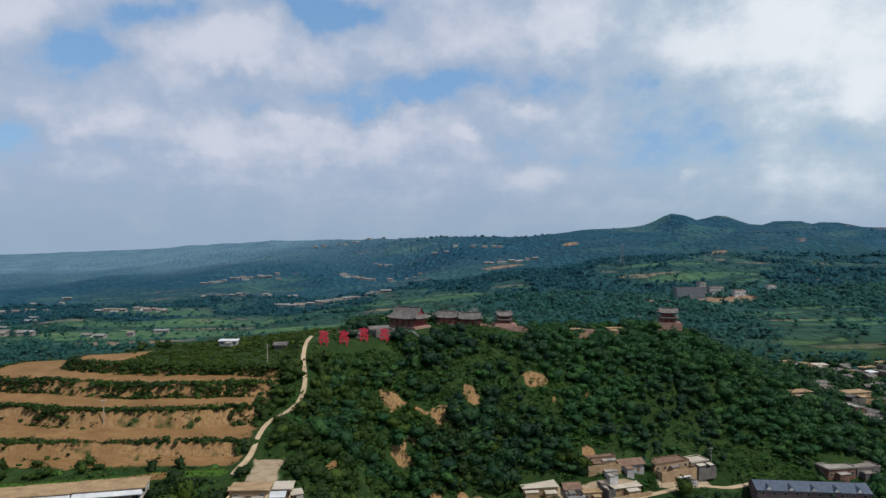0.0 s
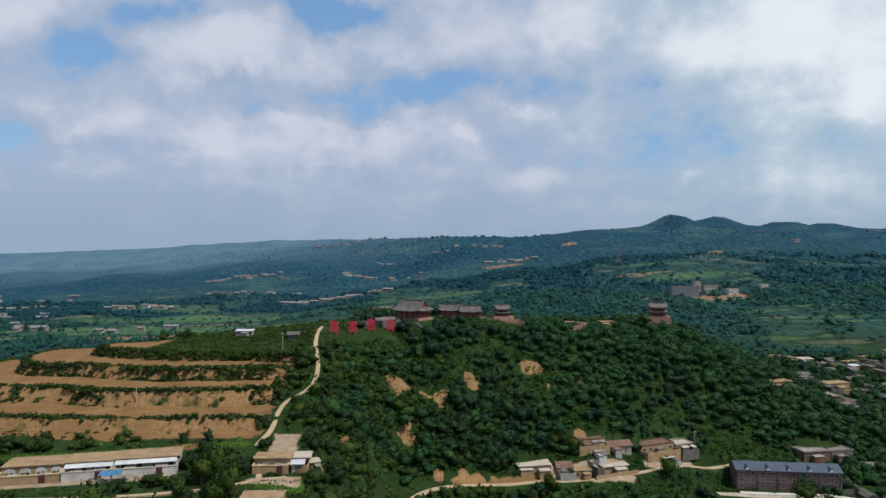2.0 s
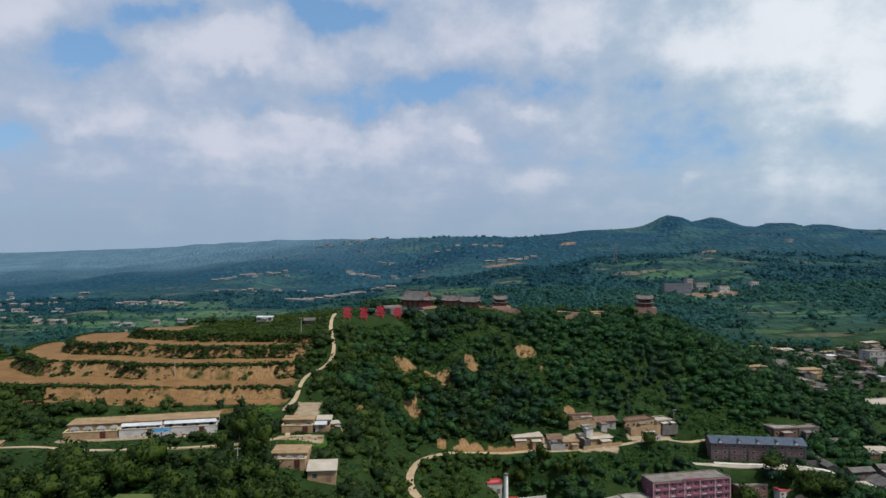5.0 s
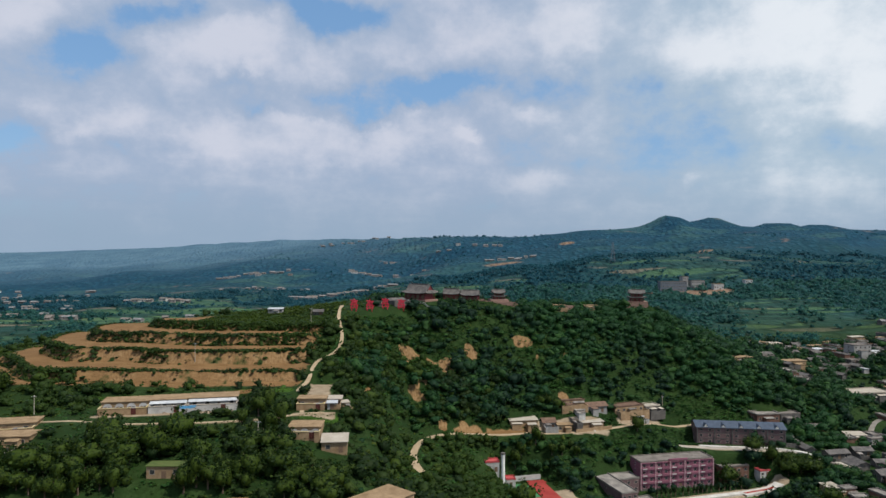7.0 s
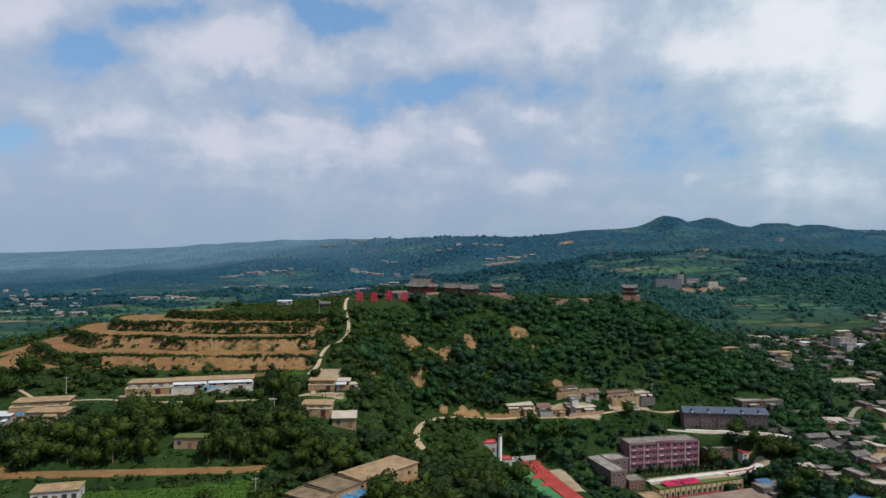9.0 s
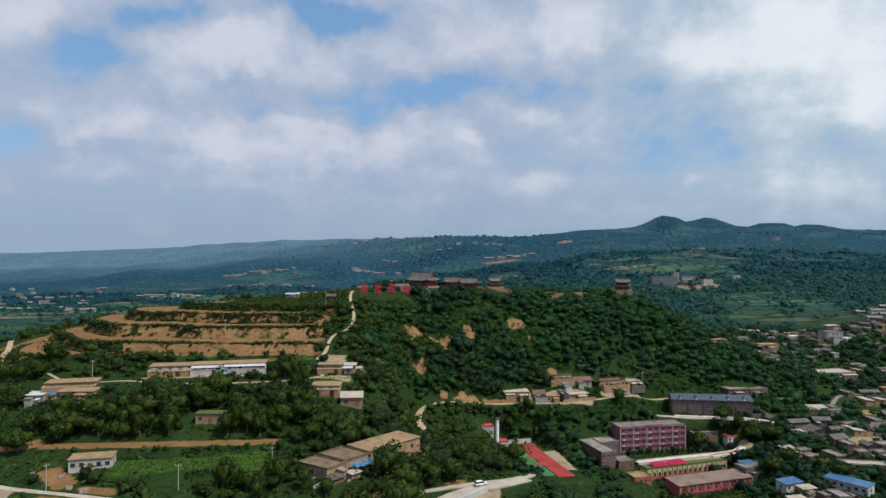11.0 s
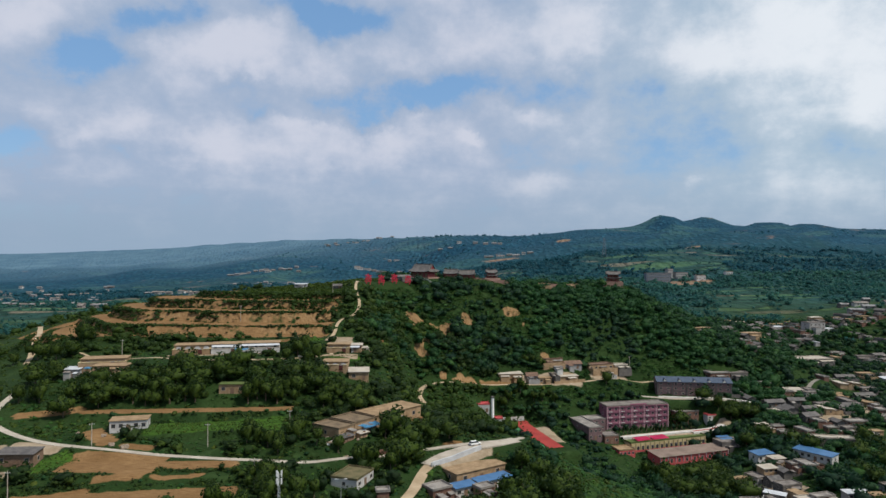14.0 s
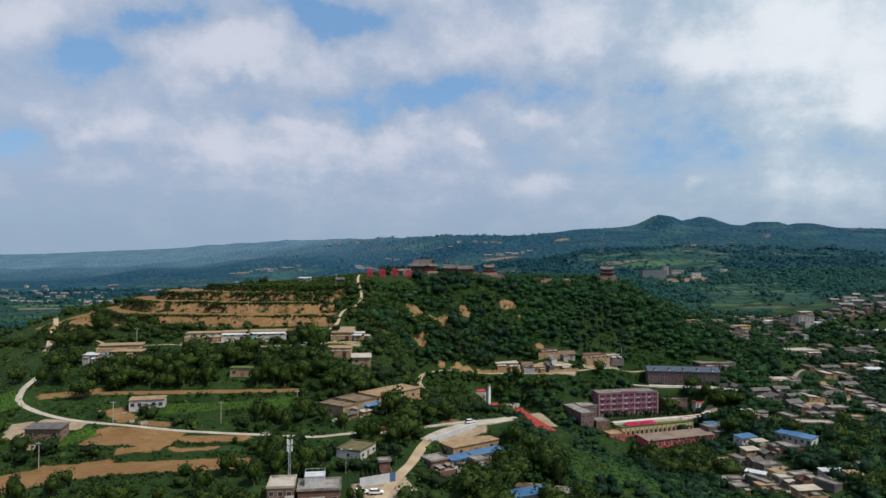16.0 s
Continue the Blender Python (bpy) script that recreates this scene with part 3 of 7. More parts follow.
YARDS = [
    (-52, 197, 4.2, 9.5, 6),     (62, 269, 18, 2, 15), (98, 282, 10, 2, 24),         (-150, 78, 4, 7, 20),     (-138, 83.8, 9, 3.6, -4), (-137, 66.5, 6, 2, 0), (5, 97.5, 11, 4.2, 32),
    (-17, 47, 9, 8, 35), (8, 101, 9, 2.5, 30), (72, 265, 10, 2.5, 15), (104, 282, 12, 2.5, 24),
    (55, 216, 15, 4.5, -74), (120, 236, 24, 4, 18), (152, 247, 13, 3.5, 24), (3, 74, 9, 3, 35), (30, 54, 10, 5, 15),
    (149.2, 165, 13, 7, 22), (146, 176, 8, 5, 20), (165, 187, 7, 4, 20), (158.8, 140.5, 11, 6, 18), (226.1, 252.4, 12, 4, 24), (259.7, 273.3, 12, 4, 30),
    (150, 270, 26, 3, -5), (-50, 173, 8, 2, 5), (-104, 170, 24, 2.5, 12),
]
HOMES = []


def home(style, x0, y0, x1, y1, deep, tall, **more):
    """A building by the two ends of its front, its depth and the height of its walls."""
    HOMES.append(dict(style=style, a=(x0, y0), b=(x1, y1), deep=deep, tall=tall, **more))


home("earth", -127, 170.5, -111, 174, 9, 3.6, windows=4, arches=4, court=5.0)
home("white_blue", -110.6, 174, -98, 177, 9, 3.8, windows=4, court=4.5)
home("white_blue", -97.5, 177, -80.5, 181, 9, 4.0, windows=4, court=4.5)
home("earth", -57.5, 180.5, -47, 181, 6, 3.6, windows=3, court=3.0)
home("tan_pale", -46.4, 184, -41.5, 184.4, 4.5, 2.8, windows=2)
home("white_tin", -46, 179, -42.5, 179.4, 3, 2.4, windows=1)
home("tan_pale", -41, 183, -38.5, 184, 3, 2.4, windows=1)
home("earth", -55.5, 157, -44.5, 157.5, 9, 3.2, windows=2, arches=3, court=3.0)
home("tan_pale", -43, 151, -34.5, 152, 8, 3.5, windows=2)
home("cave", -92, 129, -81.5, 129.3, 5, 3.6, windows=3)
home("earth", -160, 151, -142, 156, 9, 3.2, windows=3, court=4.0)
home("earth", -150, 142, -136.5, 143.5, 8, 3.2, windows=3)
home("grey", -146, 133, -134.5, 131.5, 6, 3.4, windows=2)
home("white_tin", -163, 144, -157, 145, 5, 3.2, windows=1)
home("old_earth", -38.3, 95.3, -33.8, 102.4, 12.5, 3.4, windows=1)
home("old_earth", -33.6, 102.7, -27.2, 111.6, 12.5, 3.7, windows=1)
home("earth", -27, 112, -10.9, 130.3, 11.5, 4.4, windows=3)
home("white_shed", -120, 97, -108, 100.3, 7, 3.6, windows=5)
home("dark_shed", -143.5, 71.3, -131.6, 72.0, 6, 3.8, windows=3)
home("tan_pale", 31, 261, 45, 263.5, 6, 3.2, windows=2)
home("red_tile", 48, 264.5, 54.5, 265.5, 6, 3.2, windows=2)
home("earth", 55.2, 263, 62.5, 264.4, 6, 3.4, windows=3)
home("grey", 63, 268, 66, 269, 3, 2.2, windows=1)
home("tan_pale", 65, 267, 80, 271.5, 8, 3.0, windows=3)
home("earth_red", 58, 277, 72, 280.5, 6, 3.0, windows=6)
home("red_tile", 73.5, 278, 84, 281, 6, 3.2, windows=2)
home("pale_front", 66, 273, 71, 274.3, 3, 2.4, windows=2)
home("earth_red", 89, 283, 106, 290, 7, 3.2, windows=5)
home("white_tin", 99, 281.5, 104, 283.6, 3, 2.2, windows=1)
home("pale_flat", 107, 289.5, 116, 293.5, 7, 3.2, windows=2)
home("hall_blue", 131, 280, 175.5, 275.5, 11, 8.6, floors=3, windows=10, base=16.2)
home("school", 91, 243.8, 128.5, 252.4, 10, 13.0, floors=4, windows=10, base=3.8)
home("brown_wing", 75.8, 219.5, 83.4, 221.8, 27, 6.4, floors=2, windows=3, base=4.4)
home("brown_wing", 78.9, 237.6, 89.6, 240.8, 8.5, 6.2, floors=2, windows=3, base=4.4)
home("school_low", 84.6, 220.6, 92.6, 222.9, 7.5, 4.2, windows=3, base=1.9)
home("school_low", 134, 255, 149, 259, 10, 6.6, floors=2, windows=4, base=4.5)
home("white_red", 17.0, 231.5, 23.5, 232.5, 5, 4.2, windows=2)
home("white_red", 26.8, 233.5, 31, 234, 4.5, 3.4, windows=1)
home("red_hall", 108.5, 203.4, 149.5, 218.2, 10, 4.6, windows=9, base=-4.4)
home("long_hall", 98, 219, 144, 235.5, 7, 5.4, windows=16, base=-2.5)
home("blue_roof", 150, 228, 156.5, 229.5, 5, 3.2, windows=2)
home("red_block", 89.4, 209.6, 98.4, 212.2, 8, 6.0, floors=2, windows=4, base=-4.4)
home("white_red", 153, 255.6, 158.6, 257.2, 4, 2.6, windows=2)
home("earth", 3.0, 81.0, 20.0, 93.0, 8, 3.6, windows=3)
home("blue_roof", 10.3, 78.0, 21.3, 85.7, 4, 3.2, windows=5)
home("blue_roof", 2.6, 73.0, 9.2, 77.2, 4, 3.0, windows=3)
home("brick", 10.5, 72.5, 15.0, 75.7, 4, 3.0, windows=2)
home("brick", -4.5, 69.5, 1.2, 73.5, 6, 3.4, windows=2)
home("blue_roof", 22, 49.5, 33, 54.5, 5, 3.4, windows=4)
home("brick", 35, 53, 41, 54, 6, 3.2, windows=2)
home("brick_two", -50, 32, -42.6, 33, 9.5, 6.6, floors=2, windows=3)
home("brick", -41.8, 34.8, -30, 36.6, 9, 5.0, windows=4)
home("brick", -21, 59.5, -17.5, 60.3, 3, 3.4, windows=1)
home("moss_roof", -28, 66, -24, 77, 9, 2.8, windows=3)
home("dark_shed", -36, 92, -33, 96, 3, 1.6, windows=1)
home("tan_pale", -31, 97, -28.5, 100, 2.6, 1.6, windows=1)
home("grey_tile", -74.5, 297, -69.5, 297.3, 4, 1.8, windows=2)
home("white_tin", -102, 306, -94, 306.5, 4, 2.0, windows=3)
home("earth", 64, 360, 76, 361, 5, 3.0, windows=3)
home("earth", 92, 374, 101, 375, 5, 2.8, windows=2)
home("grey", -43, 300, -37, 302, 4, 1.6, windows=2)
home("grey_tile", -33, 306, -25, 311, 4, 2.0, windows=3)
# the far school on its terrace, and small buildings along the crest
home("grey_block", 278, 800, 313, 802, 10, 12, floors=3, windows=12)
home("white_two", 318, 832, 326, 833, 9, 13, floors=3, windows=3)
home("white_two", 328, 826, 346, 828, 9, 8, floors=2, windows=6)
home("white_shed", 350, 806, 363, 806.5, 9, 7, windows=4)
home("white_shed", 398, 822, 408, 823, 8, 5, windows=3)
home("blue_roof", 175, 201, 186, 186, 7, 3.6, windows=6)
home("pale_flat", 191.3, 213.5, 212.3, 210.5, 6, 3.6, windows=6)
home("grey_tile", 204, 243, 213, 246, 6, 3.4, windows=3)
home("pale_flat", 257, 352, 285, 358, 14, 4.5, windows=5)
home("earth", 227.6, 378.7, 243.6, 382.7, 8, 4.5, windows=3)
home("brick", 172.1, 300.2, 186.1, 303.2, 8, 4.5, windows=4)
home("grey", 187.0, 303.9, 199.0, 305.9, 7, 4.0, windows=3)
home("earth", 177.8, 345.9, 191.8, 348.9, 7, 4.0, windows=3)
home("white_two", 317.9, 451.9, 333.9, 455.9, 10, 9.5, floors=3, windows=4)
home("grey", 147.3, 220.8, 161.3, 224.8, 8, 4.0, windows=3)
home("blue_roof", 155.9, 197.7, 165.9, 201.7, 6, 3.4, windows=3)
home("white_tin", 140, 158, 147, 153, 3.5, 2.6, windows=2)
home("tan_pale", 150.5, 180, 158, 182, 5, 4.6, floors=2, windows=3)
home("tan_pale", 161, 192.5, 168, 194.5, 4.5, 2.8, windows=2)
home("pale_flat", 149, 143.5, 156, 145, 5, 2.8, windows=2)


CLUSTERS = [  # middle, how many, how far they spread
    (148, 171, 7, 12), (151, 151, 7, 10), (160, 138, 2, 8), (130, 142, 2, 7), (163, 190, 4, 10), (174, 137, 2, 10), (196, 150, 1, 8), (164, 200, 2, 6),
    (225, 264, 5, 12), (259, 285, 6, 14), (261, 255, 6, 14), (226, 235, 5, 12), (202, 264, 4, 10), (186, 281, 3, 9), (227, 296, 4, 12), (267, 320, 5, 14),
    (318, 350, 5, 16), (278, 414, 4, 12), (317, 394, 4, 14), (271, 454, 8, 18), (262, 476, 6, 16), (300, 470, 10, 18), (333, 481, 10, 18), (362, 491, 10, 18),
    (384, 487, 8, 18), (402, 476, 8, 18), (364, 433, 5, 16), (303, 436, 5, 14), (355, 395, 4, 16), (195, 308, 3, 9), (223, 355, 3, 8), (236, 170, 1, 6),
    (226, 218, 2, 9), (184, 234, 4, 9), (203, 233, 4, 9), (228, 387, 3, 12),
]


def settle():
    """The rest of the town: crooked knots of houses up the valley, with trees between."""
    r = np.random.RandomState(23)
    styles = ("grey", "grey_tile", "brick", "grey_flat", "grey_tile", "grey_tile", "grey", "tan_pale", "white_tin", "grey_tile", "brick", "earth", "brick", "grey_tile", "grey_flat", "grey", "brick", "earth")
    for cx, cy, count, spread in CLUSTERS:
        turn0 = 16 + 14 * float(lumps(cx, cy, 90, 51))
        for n in range(count):
            for tries in range(12):
                long, deep = r.uniform(6, 14.5), r.uniform(3.8, 6.2)
                px, py = cx + r.uniform(-spread, spread), cy + r.uniform(-spread, spread)
                turn = radians(turn0 + r.choice((0, 0, 90)) + r.uniform(-9, 9))
                mid = (px, py)
                if all(math.hypot(mid[0] - 0.5 * (h["a"][0] + h["b"][0]), mid[1] - 0.5 * (h["a"][1] + h["b"][1]) - h["deep"] / 2) > 0.42 * (long + math.hypot(h["b"][0] - h["a"][0], h["b"][1] - h["a"][1])) + 0.5 for h in HOMES):
                    break
            else:
                continue
            c, s = math.cos(turn), math.sin(turn)
            ax, ay = px - c * long / 2 + s * deep / 2, py - s * long / 2 - c * deep / 2
            style = styles[r.randint(len(styles))]
            tall = r.uniform(2.3, 3.0)
            home(style, ax, ay, ax + c * long, ay + s * long, deep, tall, windows=int(long / 3.2))


settle()
FAR_HOMES = []


def hamlet(x, y, count, wide, deep, seed, size=1.0):
    """A loose row of far farmhouses, with lower sheds between them."""
    r = np.random.RandomState(seed)
    for n in range(count):
        px = x - wide + 2 * wide * (n + r.uniform(0.1, 0.9)) / count
        FAR_HOMES.append((px, y + r.uniform(-deep, deep), r.uniform(6, 15) * size, r.uniform(5, 7), r.uniform(1.8, 3.4) * size, r.uniform(-12, 12), r.randint(4)))


for row in ((-205, 1050, 11, 60, 8, 1, 1.3), (-110, 1060, 4, 30, 8, 21, 1.2), (-440, 960, 11, 48, 14, 2), (-455, 720, 5, 22, 12, 3), (-560, 790, 8, 70, 20, 4), (-330, 690, 4, 40, 14, 22), (-75, 1385, 8, 36, 14, 7, 1.2),
            (-150, 1360, 9, 60, 16, 23), (-420, 1420, 14, 90, 40, 6), (-300, 2050, 12, 120, 60, 8), (60, 1500, 7, 80, 30, 9), (125, 1260, 9, 50, 12, 24), (-820, 1250, 12, 140, 80, 11), (450, 530, 14, 60, 30, 13),
            (-640, 900, 9, 120, 30, 14), (-330, 1150, 9, 90, 20, 15), (-120, 1650, 7, 60, 30, 25), (-700, 1050, 8, 90, 20, 26)):
    hamlet(*row)
for h in HOMES:
    (hx0, hy0), (hx1, hy1) = h["a"], h["b"]
    h["long"] = math.hypot(hx1 - hx0, hy1 - hy0)
    h["turn"] = math.degrees(math.atan2(hy1 - hy0, hx1 - hx0))
    c, s = math.cos(radians(h["turn"])), math.sin(radians(h["turn"]))
    h["mid"] = (0.5 * (hx0 + hx1) - s * h["deep"] / 2, 0.5 * (hy0 + hy1) + c * h["deep"] / 2)
PLOTS = [(*h["mid"], h["long"] / 2 + 0.6, h["deep"] / 2 + 0.6, h["turn"]) for h in HOMES]
PLOTS += [(-17, 330, 13, 10, -34), (12, 352, 18, 6, 4), (32, 353, 8, 8, 0), (129, 388, 10, 8, -8), (-38, 291, 17, 5, 34), (46, 214, 32, 9, -74)]



def lay_beds():
    """Levels the ground across each road, along its own line."""
    beds = []
    for line, wide in ROADS:
        if wide < 2.5:
            continue
        pts = []
        for p, q in zip(line, line[1:]):
            n = max(1, int(math.hypot(q[0] - p[0], q[1] - p[1]) / 5))
            pts += [(p[0] + (q[0] - p[0]) * k / n, p[1] + (q[1] - p[1]) * k / n) for k in range(n)]
        pts.append(line[-1])
        z = height(np.array([p[0] for p in pts]), np.array([p[1] for p in pts]))
        for times in range(3):
            z[1:-1] = 0.25 * z[:-2] + 0.5 * z[1:-1] + 0.25 * z[2:]
        beds += [(*pts[k], z[k], *pts[k + 1], z[k + 1], wide / 2) for k in range(len(pts) - 1)]
    BEDS.extend(beds)


lay_beds()


# bright fields; strips round the far school also paint in a sunlit break in cloud
SUNNY_MEADOWS = [(370, 622, 60, 4), (385, 640, 62, 5), (395, 660, 60, 5), (380, 684, 55, 5), (410, 705, 45, 4), (-190, 560, 130, 26), (-330, 700, 120, 40), (330, 935, 75, 9), (-420, 960, 120, 40), (-150, 690, 90, 22), (-60, 860, 120, 16), (310, 968, 62, 10), (385, 868, 48, 7), (330, 902, 60, 5), (-330, 820, 150, 30)]
FAR_CUTS = [(110, 1235, 48, 16), (178, 1205, 16, 9), (330, 795, 48, 14), (262, 1395, 18, 22), (468, 1160, 20, 34), (250, 785, 16, 10), (-300, 640, 60, 9), (-170, 590, 50, 7)]


def far_wood(x, y):
    """How wooded the land beyond the hill is, from 0 to 1."""
    w = 0.36 + 0.8 * lumps(x, y, 260, 21) + 0.5 * lumps(x, y, 70, 22)
    w = w + 0.9 * np.exp(-((x - 165) / 115) ** 2 - ((y - 760) / 110) ** 2) + 0.45 * ease(y, 1080, 1200) + 0.5 * ease(x, 430, 560)
    for cx, cy, rx, ry in SUNNY_MEADOWS + FAR_CUTS:
        w = w - 0.7 * np.exp(-((x - cx) / (1.1 * rx)) ** 4 - ((y - cy) / (1.2 * ry)) ** 4)
    return np.clip(w, 0, 1)


def build_ground():
    xs, ys = spread(-260, 300, 1.9, -4600, 4600, 1.06), spread(20, 430, 1.8, -900, 4700, 1.045)
    gx, gy = np.meshgrid(xs, ys)
    gz = height(gx, gy)
    nx, ny = len(xs), len(ys)
    i = np.arange(nx * ny).reshape(ny, nx)
    faces = np.stack([i[:-1, :-1], i[:-1, 1:], i[1:, 1:], i[1:, :-1]], -1).reshape(-1, 4)
    me = bpy.data.meshes.new("ground")
    me.vertices.add(nx * ny)
    me.vertices.foreach_set("co", np.stack([gx, gy, gz], -1).ravel())
    me.loops.add(faces.size)
    me.loops.foreach_set("vertex_index", faces.ravel().astype(np.int32))
    me.polygons.add(len(faces))
    me.polygons.foreach_set("loop_start", np.arange(0, faces.size, 4, dtype=np.int32))
    me.polygons.foreach_set("use_smooth", np.ones(len(faces), bool))
    me.update()
    soil, crop, yard = land_cover(gx, gy, gz)
    paint = me.color_attributes.new("cover", "FLOAT_COLOR", "POINT")
    paint.data.foreach_set("color", np.stack([soil, crop, yard, np.ones_like(soil)], -1).ravel())
    meadow, bare = np.zeros_like(gx), np.zeros_like(gx)
    for cx, cy, rx, ry in SUNNY_MEADOWS:
        meadow = np.maximum(meadow, np.exp(-((gx - cx) / rx) ** 4 - ((gy - cy) / ry) ** 4))
    for cx, cy, rx, ry in FAR_CUTS:
        bare = np.maximum(bare, np.exp(-((gx - cx) / rx) ** 4 - ((gy - cy) / ry) ** 4))
    w = me.color_attributes.new("beyond", "FLOAT_COLOR", "POINT")
    w.data.foreach_set("color", np.stack([far_wood(gx, gy), meadow, bare, np.ones_like(gx)], -1).ravel())
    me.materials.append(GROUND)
    return tagged(new("ground", me), "hilly loess land with grass, terraced fields and woods", "ground", kind="structure")


build_ground()


# ---- trees and scrub ----
def joined(name, verts, faces, tints, mat, label, category, kind="stuff"):
    """One mesh from arrays of corners (n, 3), quads (m, 4) and a tint for each corner."""
    me = bpy.data.meshes.new(name)
    me.vertices.add(len(verts))
    me.vertices.foreach_set("co", np.asarray(verts, float).ravel())
    me.loops.add(faces.size)
    me.loops.foreach_set("vertex_index", faces.ravel().astype(np.int32))
    me.polygons.add(len(faces))
    me.polygons.foreach_set("loop_start", np.arange(0, faces.size, 4, dtype=np.int32))
    me.polygons.foreach_set("use_smooth", np.ones(len(faces), bool))
    me.update()
    me.attributes.new("tint", "FLOAT", "POINT").data.foreach_set("value", np.asarray(tints, float).ravel())
    me.materials.append(mat)
    if not label:
        return me
    return tagged(new(name, me), label, category, kind=kind)


def core(centres, sizes, n, dome=False):
    """The dense inside of a crown: a lumpy hull round some balls, as corners and quads, open below."""
    middle = np.array((0, 0, 0.42))
    seen, corners, quads = {}, [], []

    def corner(d):
        key = tuple(np.round(d, 4))
        if key not in seen:
            seen[key] = len(corners)
            w = d / np.linalg.norm(d)
            reach = 0.16
            for c, size in zip(centres, sizes):
                b = (c - middle) @ w
                q = b * b - ((c - middle) @ (c - middle) - size * size)
                if q > 0:
                    reach = max(reach, b + math.sqrt(q))
            if dome and w[2] < 0:
                side = math.hypot(w[0], w[1])
                corners.append(np.array((w[0] / side * reach * 1.15, w[1] / side * reach * 1.15, 0.0)))
            else:
                corners.append(middle + w * reach * (0.95 if dome else 0.74))
        return seen[key]

    g = np.linspace(-1, 1, n + 1)
    for axis in range(3):
        for sign in (-1, 1):
            if axis == 2 and sign < 0:
                continue
            for i in range(n):
                for j in range(n):
                    ring = []
                    for u, v in ((g[i], g[j]), (g[i + 1], g[j]), (g[i + 1], g[j + 1]), (g[i], g[j + 1])):
                        d = np.zeros(3)
                        d[axis], d[(axis + 1) % 3], d[(axis + 2) % 3] = sign, u, v
                        ring.append(corner(d))
                    quads.append(ring if sign > 0 else ring[::-1])
    return np.array(corners), np.array(quads)


def crown(rng, sprays, blobs=6, flat=0.8, leaf=0.26, n=0, dome=False):
    """One crown, about 1 wide from a base at 0: a dense inside, and folded sprays of leaves all over it."""
    corners = []
    centres = rng.normal(0, 0.2, (blobs, 3)) * (1, 1, 0.75) + (0, 0, 0.48)
    sizes = rng.uniform(0.2, 0.34, blobs)
    for k in range(sprays):
        k = rng.randint(blobs)
        d = rng.normal(0, 1, 3)
        d[2] = d[2] * 0.9 + 0.35
        d /= np.linalg.norm(d)
        p = centres[k] + d * sizes[k] * rng.uniform(0.85, 1.1)
        up = d + rng.normal(0, 0.5, 3)
        up /= np.linalg.norm(up)
        s = np.cross(up, rng.normal(0, 1, 3))
        s /= np.linalg.norm(s)
        t = np.cross(up, s)
        size = leaf * rng.uniform(0.6, 1.3)
        bend = up * size * rng.uniform(0.05, 0.35)
        corners += [p - s * size * 0.5 - bend, p - t * size * 0.42, p + s * size * 0.5 - bend, p + t * size * 0.42]
    c, f = np.array(corners).reshape(-1, 3), np.arange(len(corners)).reshape(-1, 4)
    if n:
        cc, ff = core(centres, sizes, n, dome)
        c, f = np.concatenate([c, cc]), np.concatenate([f, ff + len(c)])
    c[:, 2] = np.maximum(c[:, 2] * flat, 0.0)
    return c, f


rng = np.random.RandomState(11)
CROWNS = [crown(rng, 62, 9, 0.85, 0.155, 2) for n in range(12)]
BUSHES = [crown(rng, 24, 5, 0.6, 0.2, 2) for n in range(8)]
TUFTS = [crown(rng, 11, 3, 0.6, 0.32) for n in range(6)] + [crown(rng, 6, 3, 0.6, 0.28, 2, True) for n in range(4)]
VINES = [crown(rng, 16, 4, 0.55, 0.3) for n in range(8)]
SPECKS = [crown(rng, 9, 5, 1.0, 0.34, 1) for n in range(10)]


def planted(name, spots, shapes, mat, label, category, seed, sink=0.2):
    """Many plants in one mesh. spots: rows of x, y, width, height, tint."""
    r = np.random.RandomState(seed)
    verts, tints, faces, count = [], [], [], 0
    if not len(spots):
        return
    z = height(spots[:, 0], spots[:, 1])
    for (x, y, wide, tall, tint), g in zip(spots, z):
        c, f = shapes[r.randint(len(shapes))]
        a = r.uniform(0, 6.28)
        ca, sa = math.cos(a), math.sin(a)
        v = np.stack([(c[:, 0] * ca - c[:, 1] * sa) * wide + x, (c[:, 0] * sa + c[:, 1] * ca) * wide + y, c[:, 2] * tall + g - sink], 1)
        verts.append(v)
        tints.append(np.full(len(v), tint))
        faces.append(f + count)
        count += len(v)
    return joined(name, np.concatenate(verts), np.concatenate(faces), np.concatenate(tints), mat, label, category)


LOW = [  # stretches that stay open, with nothing taller than scrub
    (64, 104, 24, 26, 20), (42, 184, 20, 16, -74), (-112, 158, 20, 9, 10), (-98, 68, 30, 4, 0), (118, 236, 26, 3, 17), (8, 70, 15, 6, 35), (58, 126, 22, 18, 30), (-206, 196, 40, 11, 60), (-190, 160, 14, 10, 60), (20, 228, 14, 6, 0), (-45, 148, 12, 4, 0), (-148, 136, 16, 6, 4),
    (12, 340, 26, 8, 4), (-38, 286, 17, 6, 34), (32, 344, 9, 7, 0), (129, 380, 9, 5, 0), (-18, 320, 12, 6, -30), (176, 184, 14, 13, -50), (150, 164, 13, 26, -14), (130, 203, 26, 7, 20), (92, 201, 10, 9, 15),
]


